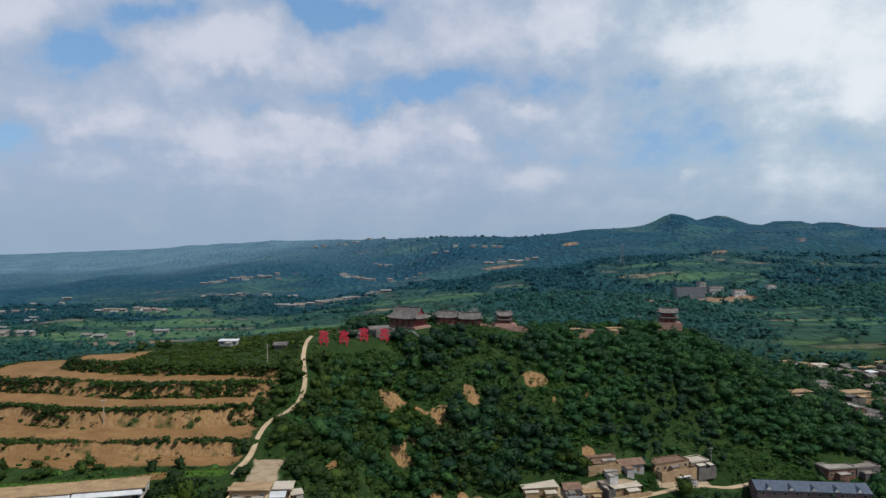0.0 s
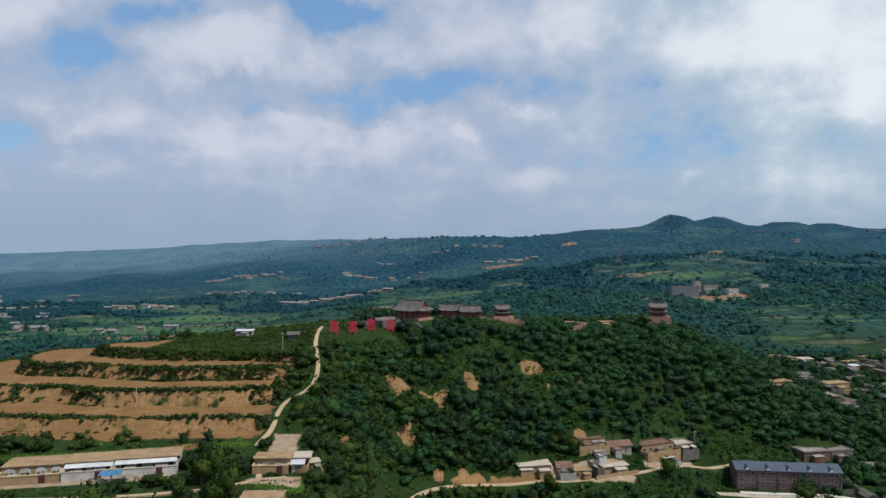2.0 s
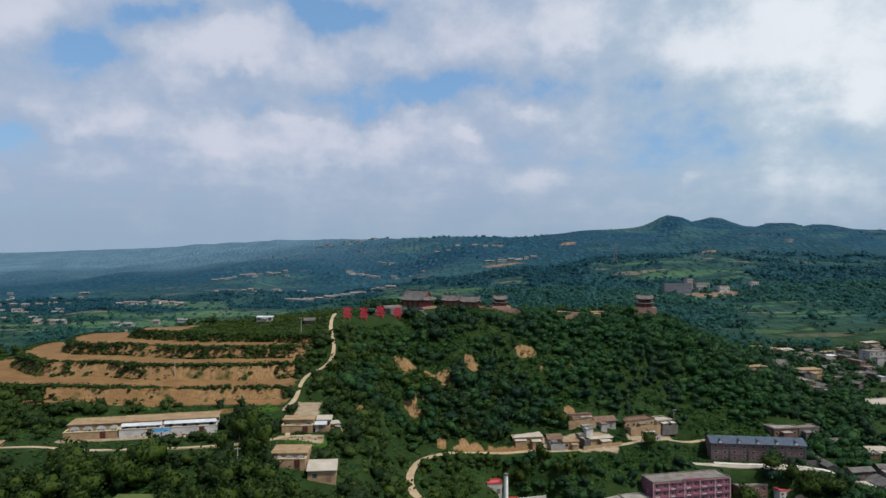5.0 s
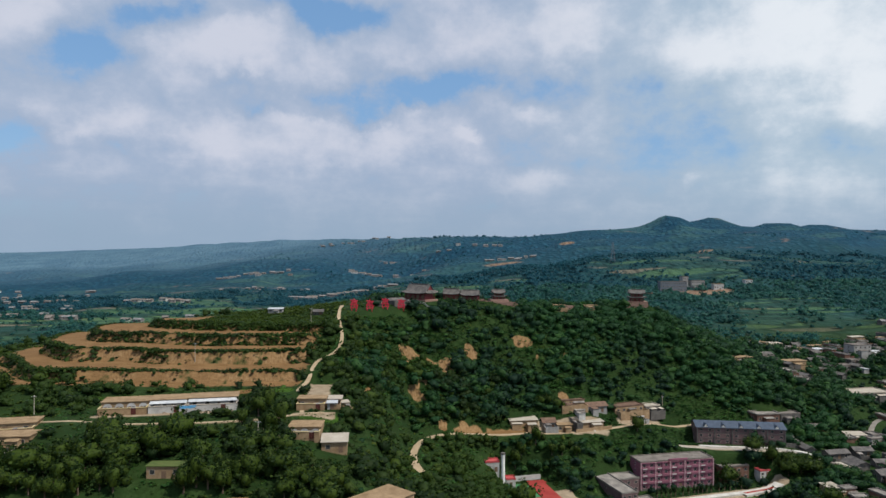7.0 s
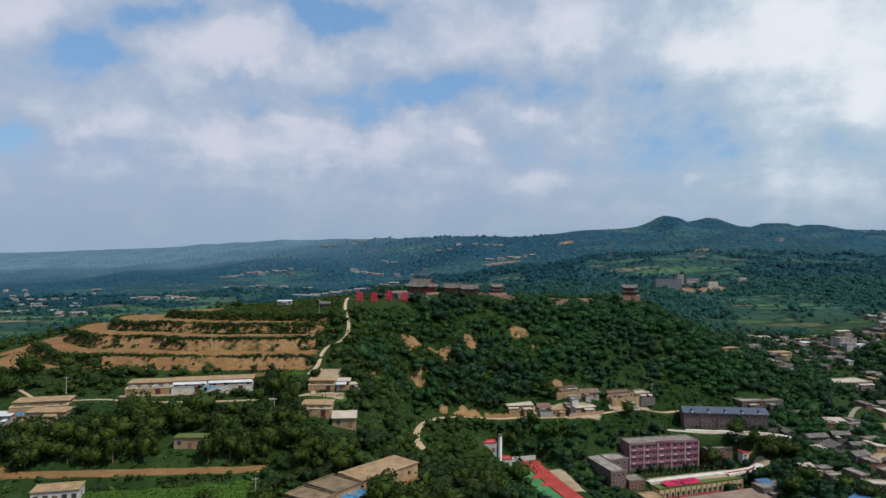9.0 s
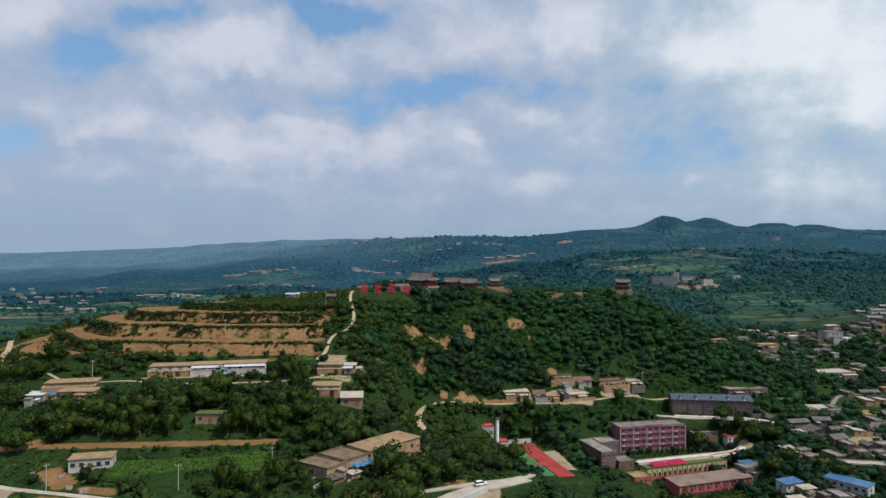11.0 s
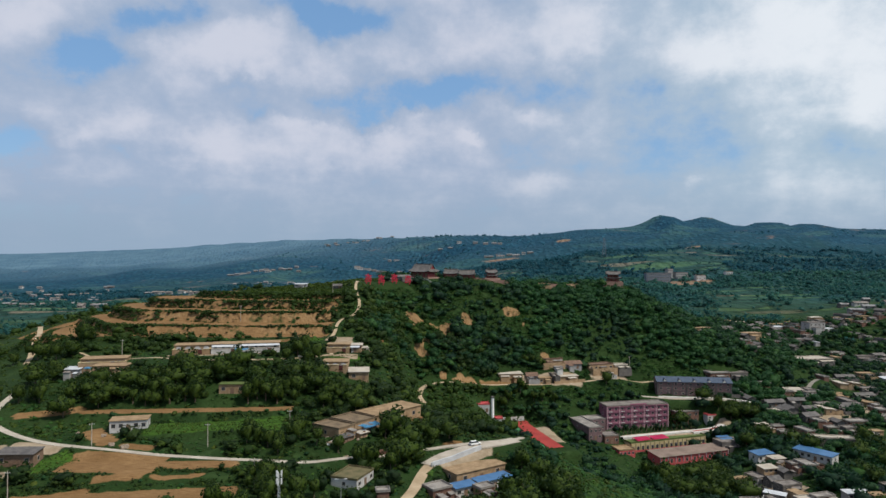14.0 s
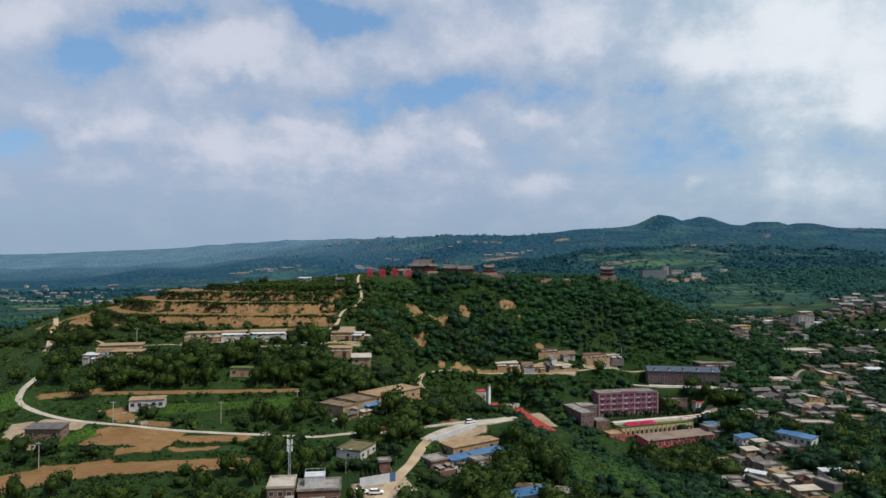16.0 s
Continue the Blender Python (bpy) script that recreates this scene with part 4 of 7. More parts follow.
def clear(x, y, room=0.0):
    """Whether a plant may stand there: off fields, roads, yards and houses."""
    ok = np.ones(len(x), bool)
    for f in LOW if room >= 1.5 else ():
        ok &= inside(x, y, f) < 0.5
    for f in SOIL_FIELDS + CROP_FIELDS + YARDS + PLOTS:
        cx, cy, long, wide, turn = f
        ok &= inside(x, y, (cx, cy, long + room, wide + room, turn)) < 0.5
    for line, wide in ROADS:
        for (x0, y0), (x1, y1) in zip(line, line[1:]):
            d = np.array((x1 - x0, y1 - y0))
            t = np.clip(((x - x0) * d[0] + (y - y0) * d[1]) / (d @ d), 0, 1)
            ok &= np.hypot(x - x0 - t * d[0], (y - y0 - t * d[1]) * np.where(y < y0 + t * d[1], 0.62, 1.0)) > wide / 2 + room + 0.3
    for cx, cy, r in SCARS:
        ok &= np.hypot((x - cx) * 0.9, (y - cy + 2.6) * 1.0) + 1.6 * lumps(x, y, 3, 59) > (r * 0.9 + room * 0.5 if room > 1 else r * 0.6)
    return ok


def scattered(count, x0, x1, y0, y1, seed, chance, room=1.5):
    r = np.random.RandomState(seed)
    x, y = r.uniform(x0, x1, count), r.uniform(y0, y1, count)
    keep = (r.rand(count) < chance(x, y)) & clear(x, y, room)
    return x[keep], y[keep], r


def plants(x, y, r, wide, tall, light=0.0):
    n = len(x)
    w = (wide[0] + (wide[1] - wide[0]) * r.rand(n) ** 1.5) * (1.08 + 0.25 * lumps(x, y, 40, 31))
    tint = np.clip(0.40 + light + 0.7 * lumps(x, y, 46, 32) + 0.45 * lumps(x, y, 15, 33) + r.normal(0, 0.22, n), 0, 1)
    return np.stack([x, y, w, w * r.uniform(tall[0], tall[1], n), tint], 1)


def wooded_hill(x, y):
    foot = np.interp(x, (-40, -10, 0, 60, 120, 180, 240), (205, 235, 244, 250, 264, 290, 330))
    return ease(y, foot, foot + 8) * (1 - ease(y, 425, 470)) * ease(x, -52, -40) * (1 - ease(x, 215, 255))


def bank_edge(x, y):
    """1 on the banks between the terraced fields."""
    step = np.abs(height(x, y + 1.5) - height(x, y - 1.5)) + np.abs(height(x + 1.5, y) - height(x - 1.5, y))
    return terrace_zone(x, y) * ease(step, 1.2, 2.2)


def glade(x, y):
    """Stretches of the hill where low scrub and vines take the place of trees, in long strips along old terraces."""
    return 0.9 * lumps(x, y * 1.6, 52, 38) + 0.5 * lumps(x, y * 2.2, 21, 39)


x, y, r = scattered(9400, -45, 255, 200, 470, 1, lambda x, y: wooded_hill(x, y) * (1 - 0.8 * ease(y, 395, 420)) * np.maximum(0.16, 0.55 - 0.85 * glade(x, y)))
planted("woods", plants(x, y, r, (2.6, 8.6), (0.6, 1.05)), CROWNS, HAZED_HILL_LEAF, "dense dark green broadleaf woods on the hillside", "woods", 1)
x, y, r = scattered(36000, -52, 255, 200, 425, 2, lambda x, y: wooded_hill(x, y) * (1 - 0.8 * ease(y, 395, 420)) * np.maximum(0.45, 0.6 + 0.8 * glade(x, y)), 0.5)
planted("undergrowth", plants(x, y, r, (1.8, 4.4), (0.4, 0.75), 0.24), VINES, HAZED_HILL_SCRUB, "light green scrub between the trees of the hill", "scrub", 2)


def hollow(x, y):
    """The shaded gully below the hill, full of trees."""
    return ease(x, -70, -50) * (1 - ease(x, 90, 110)) * ease(y, 98, 125) * (1 - ease(y, 250, 262)) * (1 - terrace_zone(x, y))


x, y, r = scattered(9400, -290, 30, 15, 330, 3, lambda x, y: (0.5 + 0.75 * lumps(x, y, 38, 41) + 0.5 * hollow(x, y) - 0.35 * ease(-x, 128, 150)) * (1 - terrace_zone(x, y)) * (0.2 + 0.8 * ease(y, 40, 95)) * (1 - ease(y, 265, 285) * ease(x, -150, -120)))
planted("slope_trees", plants(x, y, r, (3.0, 7.0), (0.7, 1.05), -0.06), CROWNS, LEAF, "broadleaf trees on the slope between fields and farms", "woods", 3)
x, y, r = scattered(13000, -260, 60, 10, 330, 13, lambda x, y: (0.85 + 0.7 * lumps(x, y, 25, 45) + 0.3 * hollow(x, y)) * (1 - terrace_zone(x, y)), 0.6)
planted("slope_scrub", plants(x, y, r, (1.3, 3.4), (0.5, 0.8), 0.1), TUFTS, SCRUB, "scrub and tall weeds on the slope below the fields", "scrub", 13)
x, y, r = scattered(60000, -240, -50, 180, 310, 14, lambda x, y: np.maximum(bank_edge(x, y) * np.clip(0.10 + 0.8 * lumps(x, y, 17, 46) + 0.6 * ease(y, 234, 242) + 0.9 * ease(-x, 140, 168), 0.05, 1), 0.95 * np.maximum(bank_edge(x, y - 2.4), bank_edge(x, y - 1.6)) * (1 - bank_edge(x, y)) * np.clip(0.75 + 0.7 * lumps(x, y, 8, 58), 0, 1)), 0.3)
planted("bank_scrub", plants(x, y, r, (1.7, 3.6), (0.5, 0.85), -0.1), TUFTS, LEAF, "dark bushes along the banks of the terraced fields", "scrub", 14)
x, y, r = scattered(1700, -128, -60, 261, 325, 15, lambda x, y: 0.7 + 0.4 * lumps(x, y, 12, 47), 0.5)
planted("orchard", plants(x, y, r, (1.4, 3.4), (0.6, 0.85), 0.2), VINES, SCRUB, "young light green orchard on the top terrace", "orchard", 15)
x, y, r = scattered(7200, 20, 340, 60, 470, 4, lambda x, y: (1 - wooded_hill(x, y)) * (0.55 + 0.7 * lumps(x, y, 34, 42) + 0.45 * hollow(x, y)))
planted("valley_trees", plants(x, y, r, (3.0, 6.8), (0.7, 1.05), -0.12), CROWNS, HAZED_HILL_LEAF, "dark broadleaf trees among the houses of the valley", "woods", 4)
def behind_hill(x, y):
    """The low ground that the hill hides."""
    return (1 - ease(y, 600, 650)) * ease(x / y, -0.2, -0.14) * (1 - ease(x / y, 0.26, 0.32))


x, y, r = scattered(27000, -900, 950, 430, 1150, 5, lambda x, y: (0.05 + 0.95 * ease(far_wood(x, y) + 0.2 * lumps(x, y, 40, 44), 0.4, 0.6)) * (1 - behind_hill(x, y)), 0)
spots = plants(x, y, r, (4.5, 11), (0.45, 0.8))
planted("valley_woods", spots[y < 850], SPECKS, HAZY_FAR_LEAF, "far trees and hedges of the valley, haze painted into their green", "woods", 5)
planted("foothill_woods", spots[y >= 850], SPECKS, HAZY_RANGE_LEAF, "far woods of the foothills, haze painted in as blue-green leaves", "woods", 7)
# hedges that run along the far field terraces
x, y, r = scattered(26000, -950, 900, 500, 1150, 17, lambda x, y: ease(np.abs(((y + 16 * lumps(x, y, 120, 56)) / 34) % 1 - 0.5), 0.42, 0.46) * ease(lumps(x, y, 60, 57), -0.35, -0.05) * (1 - behind_hill(x, y)) * (1 - 0.8 * far_wood(x, y)), 0)
spots = plants(x, y, r, (2.6, 6), (0.6, 0.9))
planted("valley_hedges", spots, SPECKS, HAZY_FAR_LEAF, "far hedges along the field terraces of the valley", "woods", 17)
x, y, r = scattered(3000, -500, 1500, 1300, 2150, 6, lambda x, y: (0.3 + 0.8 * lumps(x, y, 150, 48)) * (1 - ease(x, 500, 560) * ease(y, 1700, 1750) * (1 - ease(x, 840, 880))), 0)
planted("range_woods", plants(x, y, r, (5, 9), (0.6, 0.9)), SPECKS, HAZY_RANGE_LEAF, "far trees along the crest of the range, blue haze in their leaf colour", "woods", 6, 2.5)
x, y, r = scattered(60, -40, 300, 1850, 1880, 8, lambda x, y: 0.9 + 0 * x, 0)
planted("crest_trees", plants(x, y, r, (7, 14), (0.9, 1.5)), BUSHES, HAZY_RANGE_LEAF, "row of tall trees on the far skyline", "woods", 8, 4.0)
x, y, r = scattered(12000, 10, 400, 20, 500, 16, lambda x, y: (1 - wooded_hill(x, y)) * (0.5 + 0.6 * lumps(x, y, 22, 49)), 0.5)
planted("valley_scrub", plants(x, y, r, (1.0, 2.8), (0.5, 0.85), -0.05), TUFTS, HAZED_HILL_SCRUB, "scrub, gardens and weeds between the houses of the valley", "scrub", 16)
x, y, r = scattered(17000, -165, 178, 60, 268, 26, lambda x, y: (1 - wooded_hill(x, y)) * (1 - terrace_zone(x, y)) * (0.5 + 0.5 * ease(x, 20, 40)) * (0.85 + 0.5 * lumps(x, y, 12, 63)), 0.4)
planted("bank_weeds", plants(x, y, r, (1.4, 3.6), (0.35, 0.7), 0.12), TUFTS, HAZED_HILL_SCRUB, "tall rough weeds and young bushes on the open banks", "scrub", 26)
rows = []
r = np.random.RandomState(19)
for cx, cy, long, wide, turn in CROP_FIELDS:
    c, si = math.cos(radians(turn)), math.sin(radians(turn))
    for v in np.arange(-wide + 0.5, wide, 1.3):
        for u in np.arange(-long + 0.5, long, 1.1):
            if r.rand() < 0.85:
                rows.append((cx + c * u - si * v + r.normal(0, 0.12), cy + si * u + c * v + r.normal(0, 0.12), r.uniform(0.9, 1.5), r.uniform(0.7, 1.3), np.clip(0.75 + 0.15 * r.normal(), 0, 1)))
rows = np.array(rows)
planted("crop_rows", rows, TUFTS, SCRUB, "rows of green maize and vegetables in the small fields", "crop", 19)
# tint lowered: cloud shadow over the town is put into the leaf colour
x, y, r = scattered(2900, 140, 420, 160, 500, 20, lambda x, y: (1 - wooded_hill(x, y)) * (0.55 + 0.5 * lumps(x, y, 30, 53)) * (1 - 0.85 * ease(-np.hypot((x - 152) / 20, (y - 164) / 32), -1.2, -0.8)), 0.2)
planted("town_trees", plants(x, y, r, (4.5, 9.0), (0.8, 1.1), -0.2), CROWNS, HAZED_HILL_LEAF, "trees crowding between the houses of the town, tinted dark for cloud shadow", "woods", 20)
# more town trees, their tint lowered further for the painted shadow
x, y, r = scattered(620, 168, 262, 112, 218, 27, lambda x, y: 0.6 + 0.5 * lumps(x, y, 26, 64), 1.5)
planted("shadow_tinted_trees", plants(x, y, r, (5.0, 9.5), (0.8, 1.1), -0.25), CROWNS, HAZED_HILL_LEAF, "tall trees between the lower houses of the town, tinted dark for cloud shadow", "woods", 27)
edge = []
r = np.random.RandomState(29)
for cx, cy, long, wide, turn in SOIL_FIELDS[:5] + CROP_FIELDS[:4]:
    c, si = math.cos(radians(turn)), math.sin(radians(turn))
    for n in range(int(15 * (long + wide))):
        k = r.uniform(-1, 1)
        u, v = ((k * long, r.choice((-1, 1)) * (wide + r.uniform(0.6, 2.6))) if r.rand() < long / (long + wide) else (r.choice((-1, 1)) * (long + r.uniform(0.6, 2.6)), k * wide))
        if lumps(cx + u, cy + v, 9, 54) > -0.3:
            w = r.uniform(0.8, 1.9)
            edge.append((cx + c * u - si * v, cy + si * u + c * v, w, w * r.uniform(0.6, 1.1), np.clip(0.4 + 0.35 * r.normal(), 0, 1)))
edge = np.array(edge)
edge = edge[clear(edge[:, 0], edge[:, 1], 0.2)]
planted("hedges", edge, TUFTS, LEAF, "rough hedges and weeds round the small fields", "scrub", 30)


# ---- roads ----
DIRT = material("pale_dirt_road", ((0.258, 0.194, 0.120), (0.378, 0.297, 0.202)), 6, 0.95, 0.05, fine=0.6)
LIME = material("pale_concrete", ((0.360, 0.340, 0.315), (0.520, 0.500, 0.470)), 4, 0.85, 0.01, fine=0.4)
CONCRETE = material("concrete", ((0.258, 0.228, 0.185), (0.387, 0.348, 0.297)), 5, 0.9, 0.02, fine=0.5)
STREET = material("grey_street", ((0.13, 0.12, 0.105), (0.22, 0.20, 0.175)), 5, 0.9, fine=0.5)
RED_TRACK = material("red_running_track", ((0.205, 0.020, 0.018), (0.290, 0.040, 0.032)), 7, 0.8)
GREEN_TRACK = material("green_court", ((0.027, 0.114, 0.046), (0.046, 0.167, 0.068)), 7, 0.8)


def smooth_line(line, step=2.0):
    """Points every couple of metres along a rounded line."""
    p = np.array(line, float)
    for _ in range(2):
        q = np.concatenate([p[:1], np.stack([0.75 * p[:-1] + 0.25 * p[1:], 0.25 * p[:-1] + 0.75 * p[1:]], 1).reshape(-1, 2), p[-1:]])
        p = q
    d = np.r_[0, np.cumsum(np.hypot(*np.diff(p, axis=0).T))]
    t = np.arange(0, d[-1], step)
    return np.stack([np.interp(t, d, p[:, 0]), np.interp(t, d, p[:, 1])], 1)


def ribbon(name, line, wide, mat, label, lift=0.12, ragged=0.12, category="road", thick=0.5):
    """A road laid over the land: level across, with a worn edge and a skirt into the ground."""
    p = smooth_line(line)
    t = np.gradient(p, axis=0)
    t /= np.linalg.norm(t, axis=1)[:, None]
    side = np.stack([t[:, 1], -t[:, 0]], 1)
    half = wide / 2 * (1 + ragged * lumps(p[:, 0], p[:, 1], 7, 61))
    z = np.max([height(p[:, 0] + o * side[:, 0] * half, p[:, 1] + o * side[:, 1] * half) for o in (-1, -0.5, 0, 0.5, 1)], 0) + lift
    z = np.convolve(np.pad(z, 2, "edge"), np.ones(5) / 5, "valid")
    bm = bmesh.new()
    rows = []
    for (x, y), (sx, sy), h, level in zip(p, side, half, z):
        rows.append([bm.verts.new((x + o * sx * h, y + o * sy * h, level - d)) for o, d in ((-1.02, thick), (-1, 0.02), (0, 0), (1, 0.02), (1.02, thick))])
    for a, b in zip(rows, rows[1:]):
        for k in range(4):
            bm.faces.new((a[k], a[k + 1], b[k + 1], b[k]))
    bmesh.ops.recalc_face_normals(bm, faces=bm.faces)
    me = bpy.data.meshes.new(name)
    bm.to_mesh(me)
    bm.free()
    me.materials.append(mat)
    return tagged(new(name, me), label, category, kind="structure")


ROAD_LOOKS = ((CONCRETE, "pale concrete lane winding below the fields"), (DIRT, "pale dirt road up to the lane"), (DIRT, "pale dirt road along the foot of the hill"),
              (DIRT, "narrow dirt track in front of the farm"), (DIRT, "narrow dirt path up the hillside"), (DIRT, "pale dirt road over the far slope"),
              (CONCRETE, "white concrete apron before the long hall"), (STREET, "grey street winding up through the town"), (CONCRETE, "wide pale concrete ramp where the lanes meet"))
for (line, wide), (mat, label) in zip(ROADS, ROAD_LOOKS):
    ribbon("road", line, wide, mat, label, 0.18 if "ramp" in label else 0.12)
ribbon("running_track", [(40.5, 243), (43, 232), (48, 212), (54, 190)], 8, RED_TRACK, "red running track of the school", 0.25, 0.0, "sports ground", 1.5)
ribbon("sports_court", [(33, 238), (36.5, 226), (41, 208), (46, 190)], 6.5, GREEN_TRACK, "green sports court beside the running track", 0.15, 0.0, "sports ground", 1.5)
ribbon("running_track", [(38, 239.5), (47, 242.5)], 4, RED_TRACK, "red end of the running track below the chimney", 0.3, 0.0, "sports ground", 1.5)
for line in ([(40.0, 221), (41.2, 216.5)], [(43.0, 211), (44.2, 206)]):
    ribbon("sports_court", line, 3.4, RED_TRACK, "small red court inside the green sports ground", 0.24, 0.0, "sports ground", 0.5)

ribbon("pavement", [(95, 226.6), (108, 231.4), (122, 236), (137, 240.6)], 3.0, LIME, "white paved walk between the school and the long hall", 0.7, 0.0, "pavement", 1.4)
ribbon("ramp", [(137.5, 240.2), (148, 244.4), (161, 250.2)], 5.0, LIME, "white concrete ramp beside the school", 0.5, 0.0, "ramp", 1.4)
ribbon("pavement", [(130, 274), (150, 272.6), (176, 270), (186, 263)], 2.6, LIME, "white apron along the brick hall", 0.5, 0.0, "pavement", 1.4)
ribbon("ramp_stripe", [(138.5, 240.4), (148, 244.2), (160, 249.5)], 1.3, RED_TRACK, "red strip painted along the white ramp", 0.62, 0.0, "ramp", 0.3)

# ---- buildings ----
EARTH_WALL = material("earth_wall", ((0.206, 0.133, 0.073), (0.344, 0.245, 0.150)), 2.5, 0.95, 0.03)
EARTH_ROOF = material("earth_roof", ((0.165, 0.108, 0.058), (0.290, 0.204, 0.120)), 2.6, 0.95, 0.03)
OLD_EARTH = material("weathered_earth_roof", ((0.075, 0.055, 0.036), (0.185, 0.136, 0.085)), 3.2, 0.95, 0.04, fine=0.4)
WHITE_WALL = material("whitewash", ((0.310, 0.305, 0.301), (0.499, 0.494, 0.482)), 3.0, 0.85)
# wall grey set darker: the town's cloud shadow is put into the colour
GREY_WALL = material("grey_plaster", ((0.060, 0.057, 0.055), (0.130, 0.120, 0.112)), 3.0, 0.9)
BRICK_WALL = material("brick_wall", ((0.097, 0.048, 0.036), (0.174, 0.097, 0.071)), 2.0, 0.9, fine=0.25)
BROWN_WALL = material("brown_wall", ((0.108, 0.066, 0.072), (0.169, 0.108, 0.111)), 2.5, 0.9)
PINK_WALL = material("pink_wall", ((0.170, 0.062, 0.096), (0.240, 0.096, 0.135)), 3.0, 0.85)
PALE_PINK = material("pale_pink_trim", ((0.304, 0.190, 0.213), (0.395, 0.274, 0.296)), 3.0, 0.85)
RED_WALL = material("red_wall", ((0.342, 0.046, 0.053), (0.426, 0.084, 0.084)), 3.0, 0.8)
YELLOW_WALL = material("ochre_wall", ((0.350, 0.274, 0.137), (0.441, 0.357, 0.205)), 3.0, 0.85)
# tile grey darkened too, for the cloud shadow painted over the town
GREY_TILE = material("grey_roof_tile", ((0.050, 0.048, 0.048), (0.125, 0.114, 0.108)), 2.0, 0.8, 0.03, fine=0.3)
RUST_TILE = material("rust_tile", ((0.085, 0.050, 0.036), (0.165, 0.104, 0.074)), 2.0, 0.85, 0.03, fine=0.3)
COURT_ROOF = material("lean_to_roof", ((0.099, 0.091, 0.084), (0.274, 0.251, 0.228)), 4.0, 0.85)
GREY_ROOF = material("grey_flat_roof", ((0.090, 0.080, 0.074), (0.200, 0.178, 0.160)), 3.5, 0.9)
FAR_GREY = material("far_grey_wall", ((0.10, 0.12, 0.15), (0.15, 0.17, 0.20)), 3.0, 0.9)
BROWN_ROOF = material("brown_roof", ((0.115, 0.085, 0.070), (0.200, 0.150, 0.122)), 4.0, 0.9)
PLASTER = material("pale_plaster", ((0.19, 0.187, 0.185), (0.34, 0.333, 0.325)), 2.5, 0.9, fine=0.3)
WHITE_PAINT = material("white_paint", ((0.60, 0.60, 0.60), (0.78, 0.78, 0.77)), 2.5, 0.7)
# muted greys for the walls and roofs of the far houses
FAR_WALL = material("far_greyish_wall", ((0.17, 0.16, 0.16), (0.26, 0.24, 0.235)), 3.0, 0.9)
FAR_ROOF = material("far_greyish_roof", ((0.12, 0.125, 0.132), (0.21, 0.205, 0.205)), 4.0, 0.9)
BLUE_TIN = material("blue_tin", ((0.030, 0.090, 0.195), (0.055, 0.145, 0.290)), 3.0, 0.45, metal=0.1, spec=0.5)
SLATE_BLUE = material("slate_blue_tile", ((0.030, 0.045, 0.072), (0.055, 0.076, 0.114)), 2.0, 0.6, fine=0.3)
PALE_TIN = material("pale_tin", ((0.327, 0.344, 0.370), (0.499, 0.516, 0.533)), 3.0, 0.5, spec=0.5)
GRASS_ROOF = material("grass_roof", ((0.046, 0.076, 0.019), (0.084, 0.106, 0.030)), 2.0, 0.95, 0.05)
MOSS_ROOF = material("mossy_roof", ((0.060, 0.062, 0.026), (0.130, 0.105, 0.055)), 2.5, 0.95, 0.04)
GLASS = material("window_glass", ((0.02, 0.025, 0.03), (0.05, 0.055, 0.06)), 1.0, 0.15, spec=0.6)
FRAME = material("window_frame", ((0.26, 0.22, 0.19), (0.38, 0.33, 0.29)), 1.0, 0.7)
WOOD = material("weathered_wood", ((0.12, 0.075, 0.05), (0.20, 0.13, 0.09)), 0.6, 0.8, fine=0.08)
STONE = material("reddish_stone", ((0.190, 0.114, 0.091), (0.266, 0.167, 0.137)), 2.0, 0.9, 0.03, fine=0.3)
TEMPLE_RED = material("temple_red", ((0.140, 0.028, 0.032), (0.205, 0.046, 0.050)), 2.0, 0.75)
SIGN_RED = material("sign_red", ((0.44, 0.016, 0.038), (0.54, 0.036, 0.068)), 2.0, 0.6)
GATE_RED = material("dark_red_gate", ((0.060, 0.016, 0.014), (0.095, 0.028, 0.022)), 1.0, 0.6)
TARP_BLUE = material("bright_blue_sheet", ((0.060, 0.230, 0.420), (0.100, 0.330, 0.560)), 1.6, 0.55)
MAGENTA = material("magenta_sheet", ((0.46, 0.015, 0.085), (0.56, 0.04, 0.13)), 2.0, 0.7)
METAL = material("galvanised_metal", ((0.40, 0.41, 0.42), (0.55, 0.56, 0.57)), 0.8, 0.5, metal=0.6)
RUBBER = material("tyre_rubber", ((0.015, 0.015, 0.015), (0.03, 0.03, 0.03)), 0.3)
CAR_WHITE = material("white_car_paint", ((0.62, 0.62, 0.62), (0.70, 0.70, 0.70)), 1.0, 0.3, spec=0.5)
CAR_DARK = material("dark_car_paint", ((0.03, 0.03, 0.035), (0.05, 0.05, 0.055)), 1.0, 0.3, spec=0.5)


def box(bm, x0, x1, y0, y1, z0, z1):
    v = [bm.verts.new((x, y, z)) for z in (z0, z1) for y in (y0, y1) for x in (x0, x1)]
    for f in ((0, 2, 3, 1), (4, 5, 7, 6), (0, 1, 5, 4), (1, 3, 7, 5), (3, 2, 6, 7), (2, 0, 4, 6)):
        bm.faces.new([v[k] for k in f])
    return v


def tube(bm, x, y, z0, z1, r0, r1=None, n=10):
    r1 = r0 if r1 is None else r1
    rings = [[bm.verts.new((x + r * math.cos(6.2832 * k / n), y + r * math.sin(6.2832 * k / n), z)) for k in range(n)] for r, z in ((r0, z0), (r1, z1))]
    for k in range(n):
        bm.faces.new((rings[0][k], rings[0][(k + 1) % n], rings[1][(k + 1) % n], rings[1][k]))
    bm.faces.new(rings[0][::-1])
    bm.faces.new(rings[1])


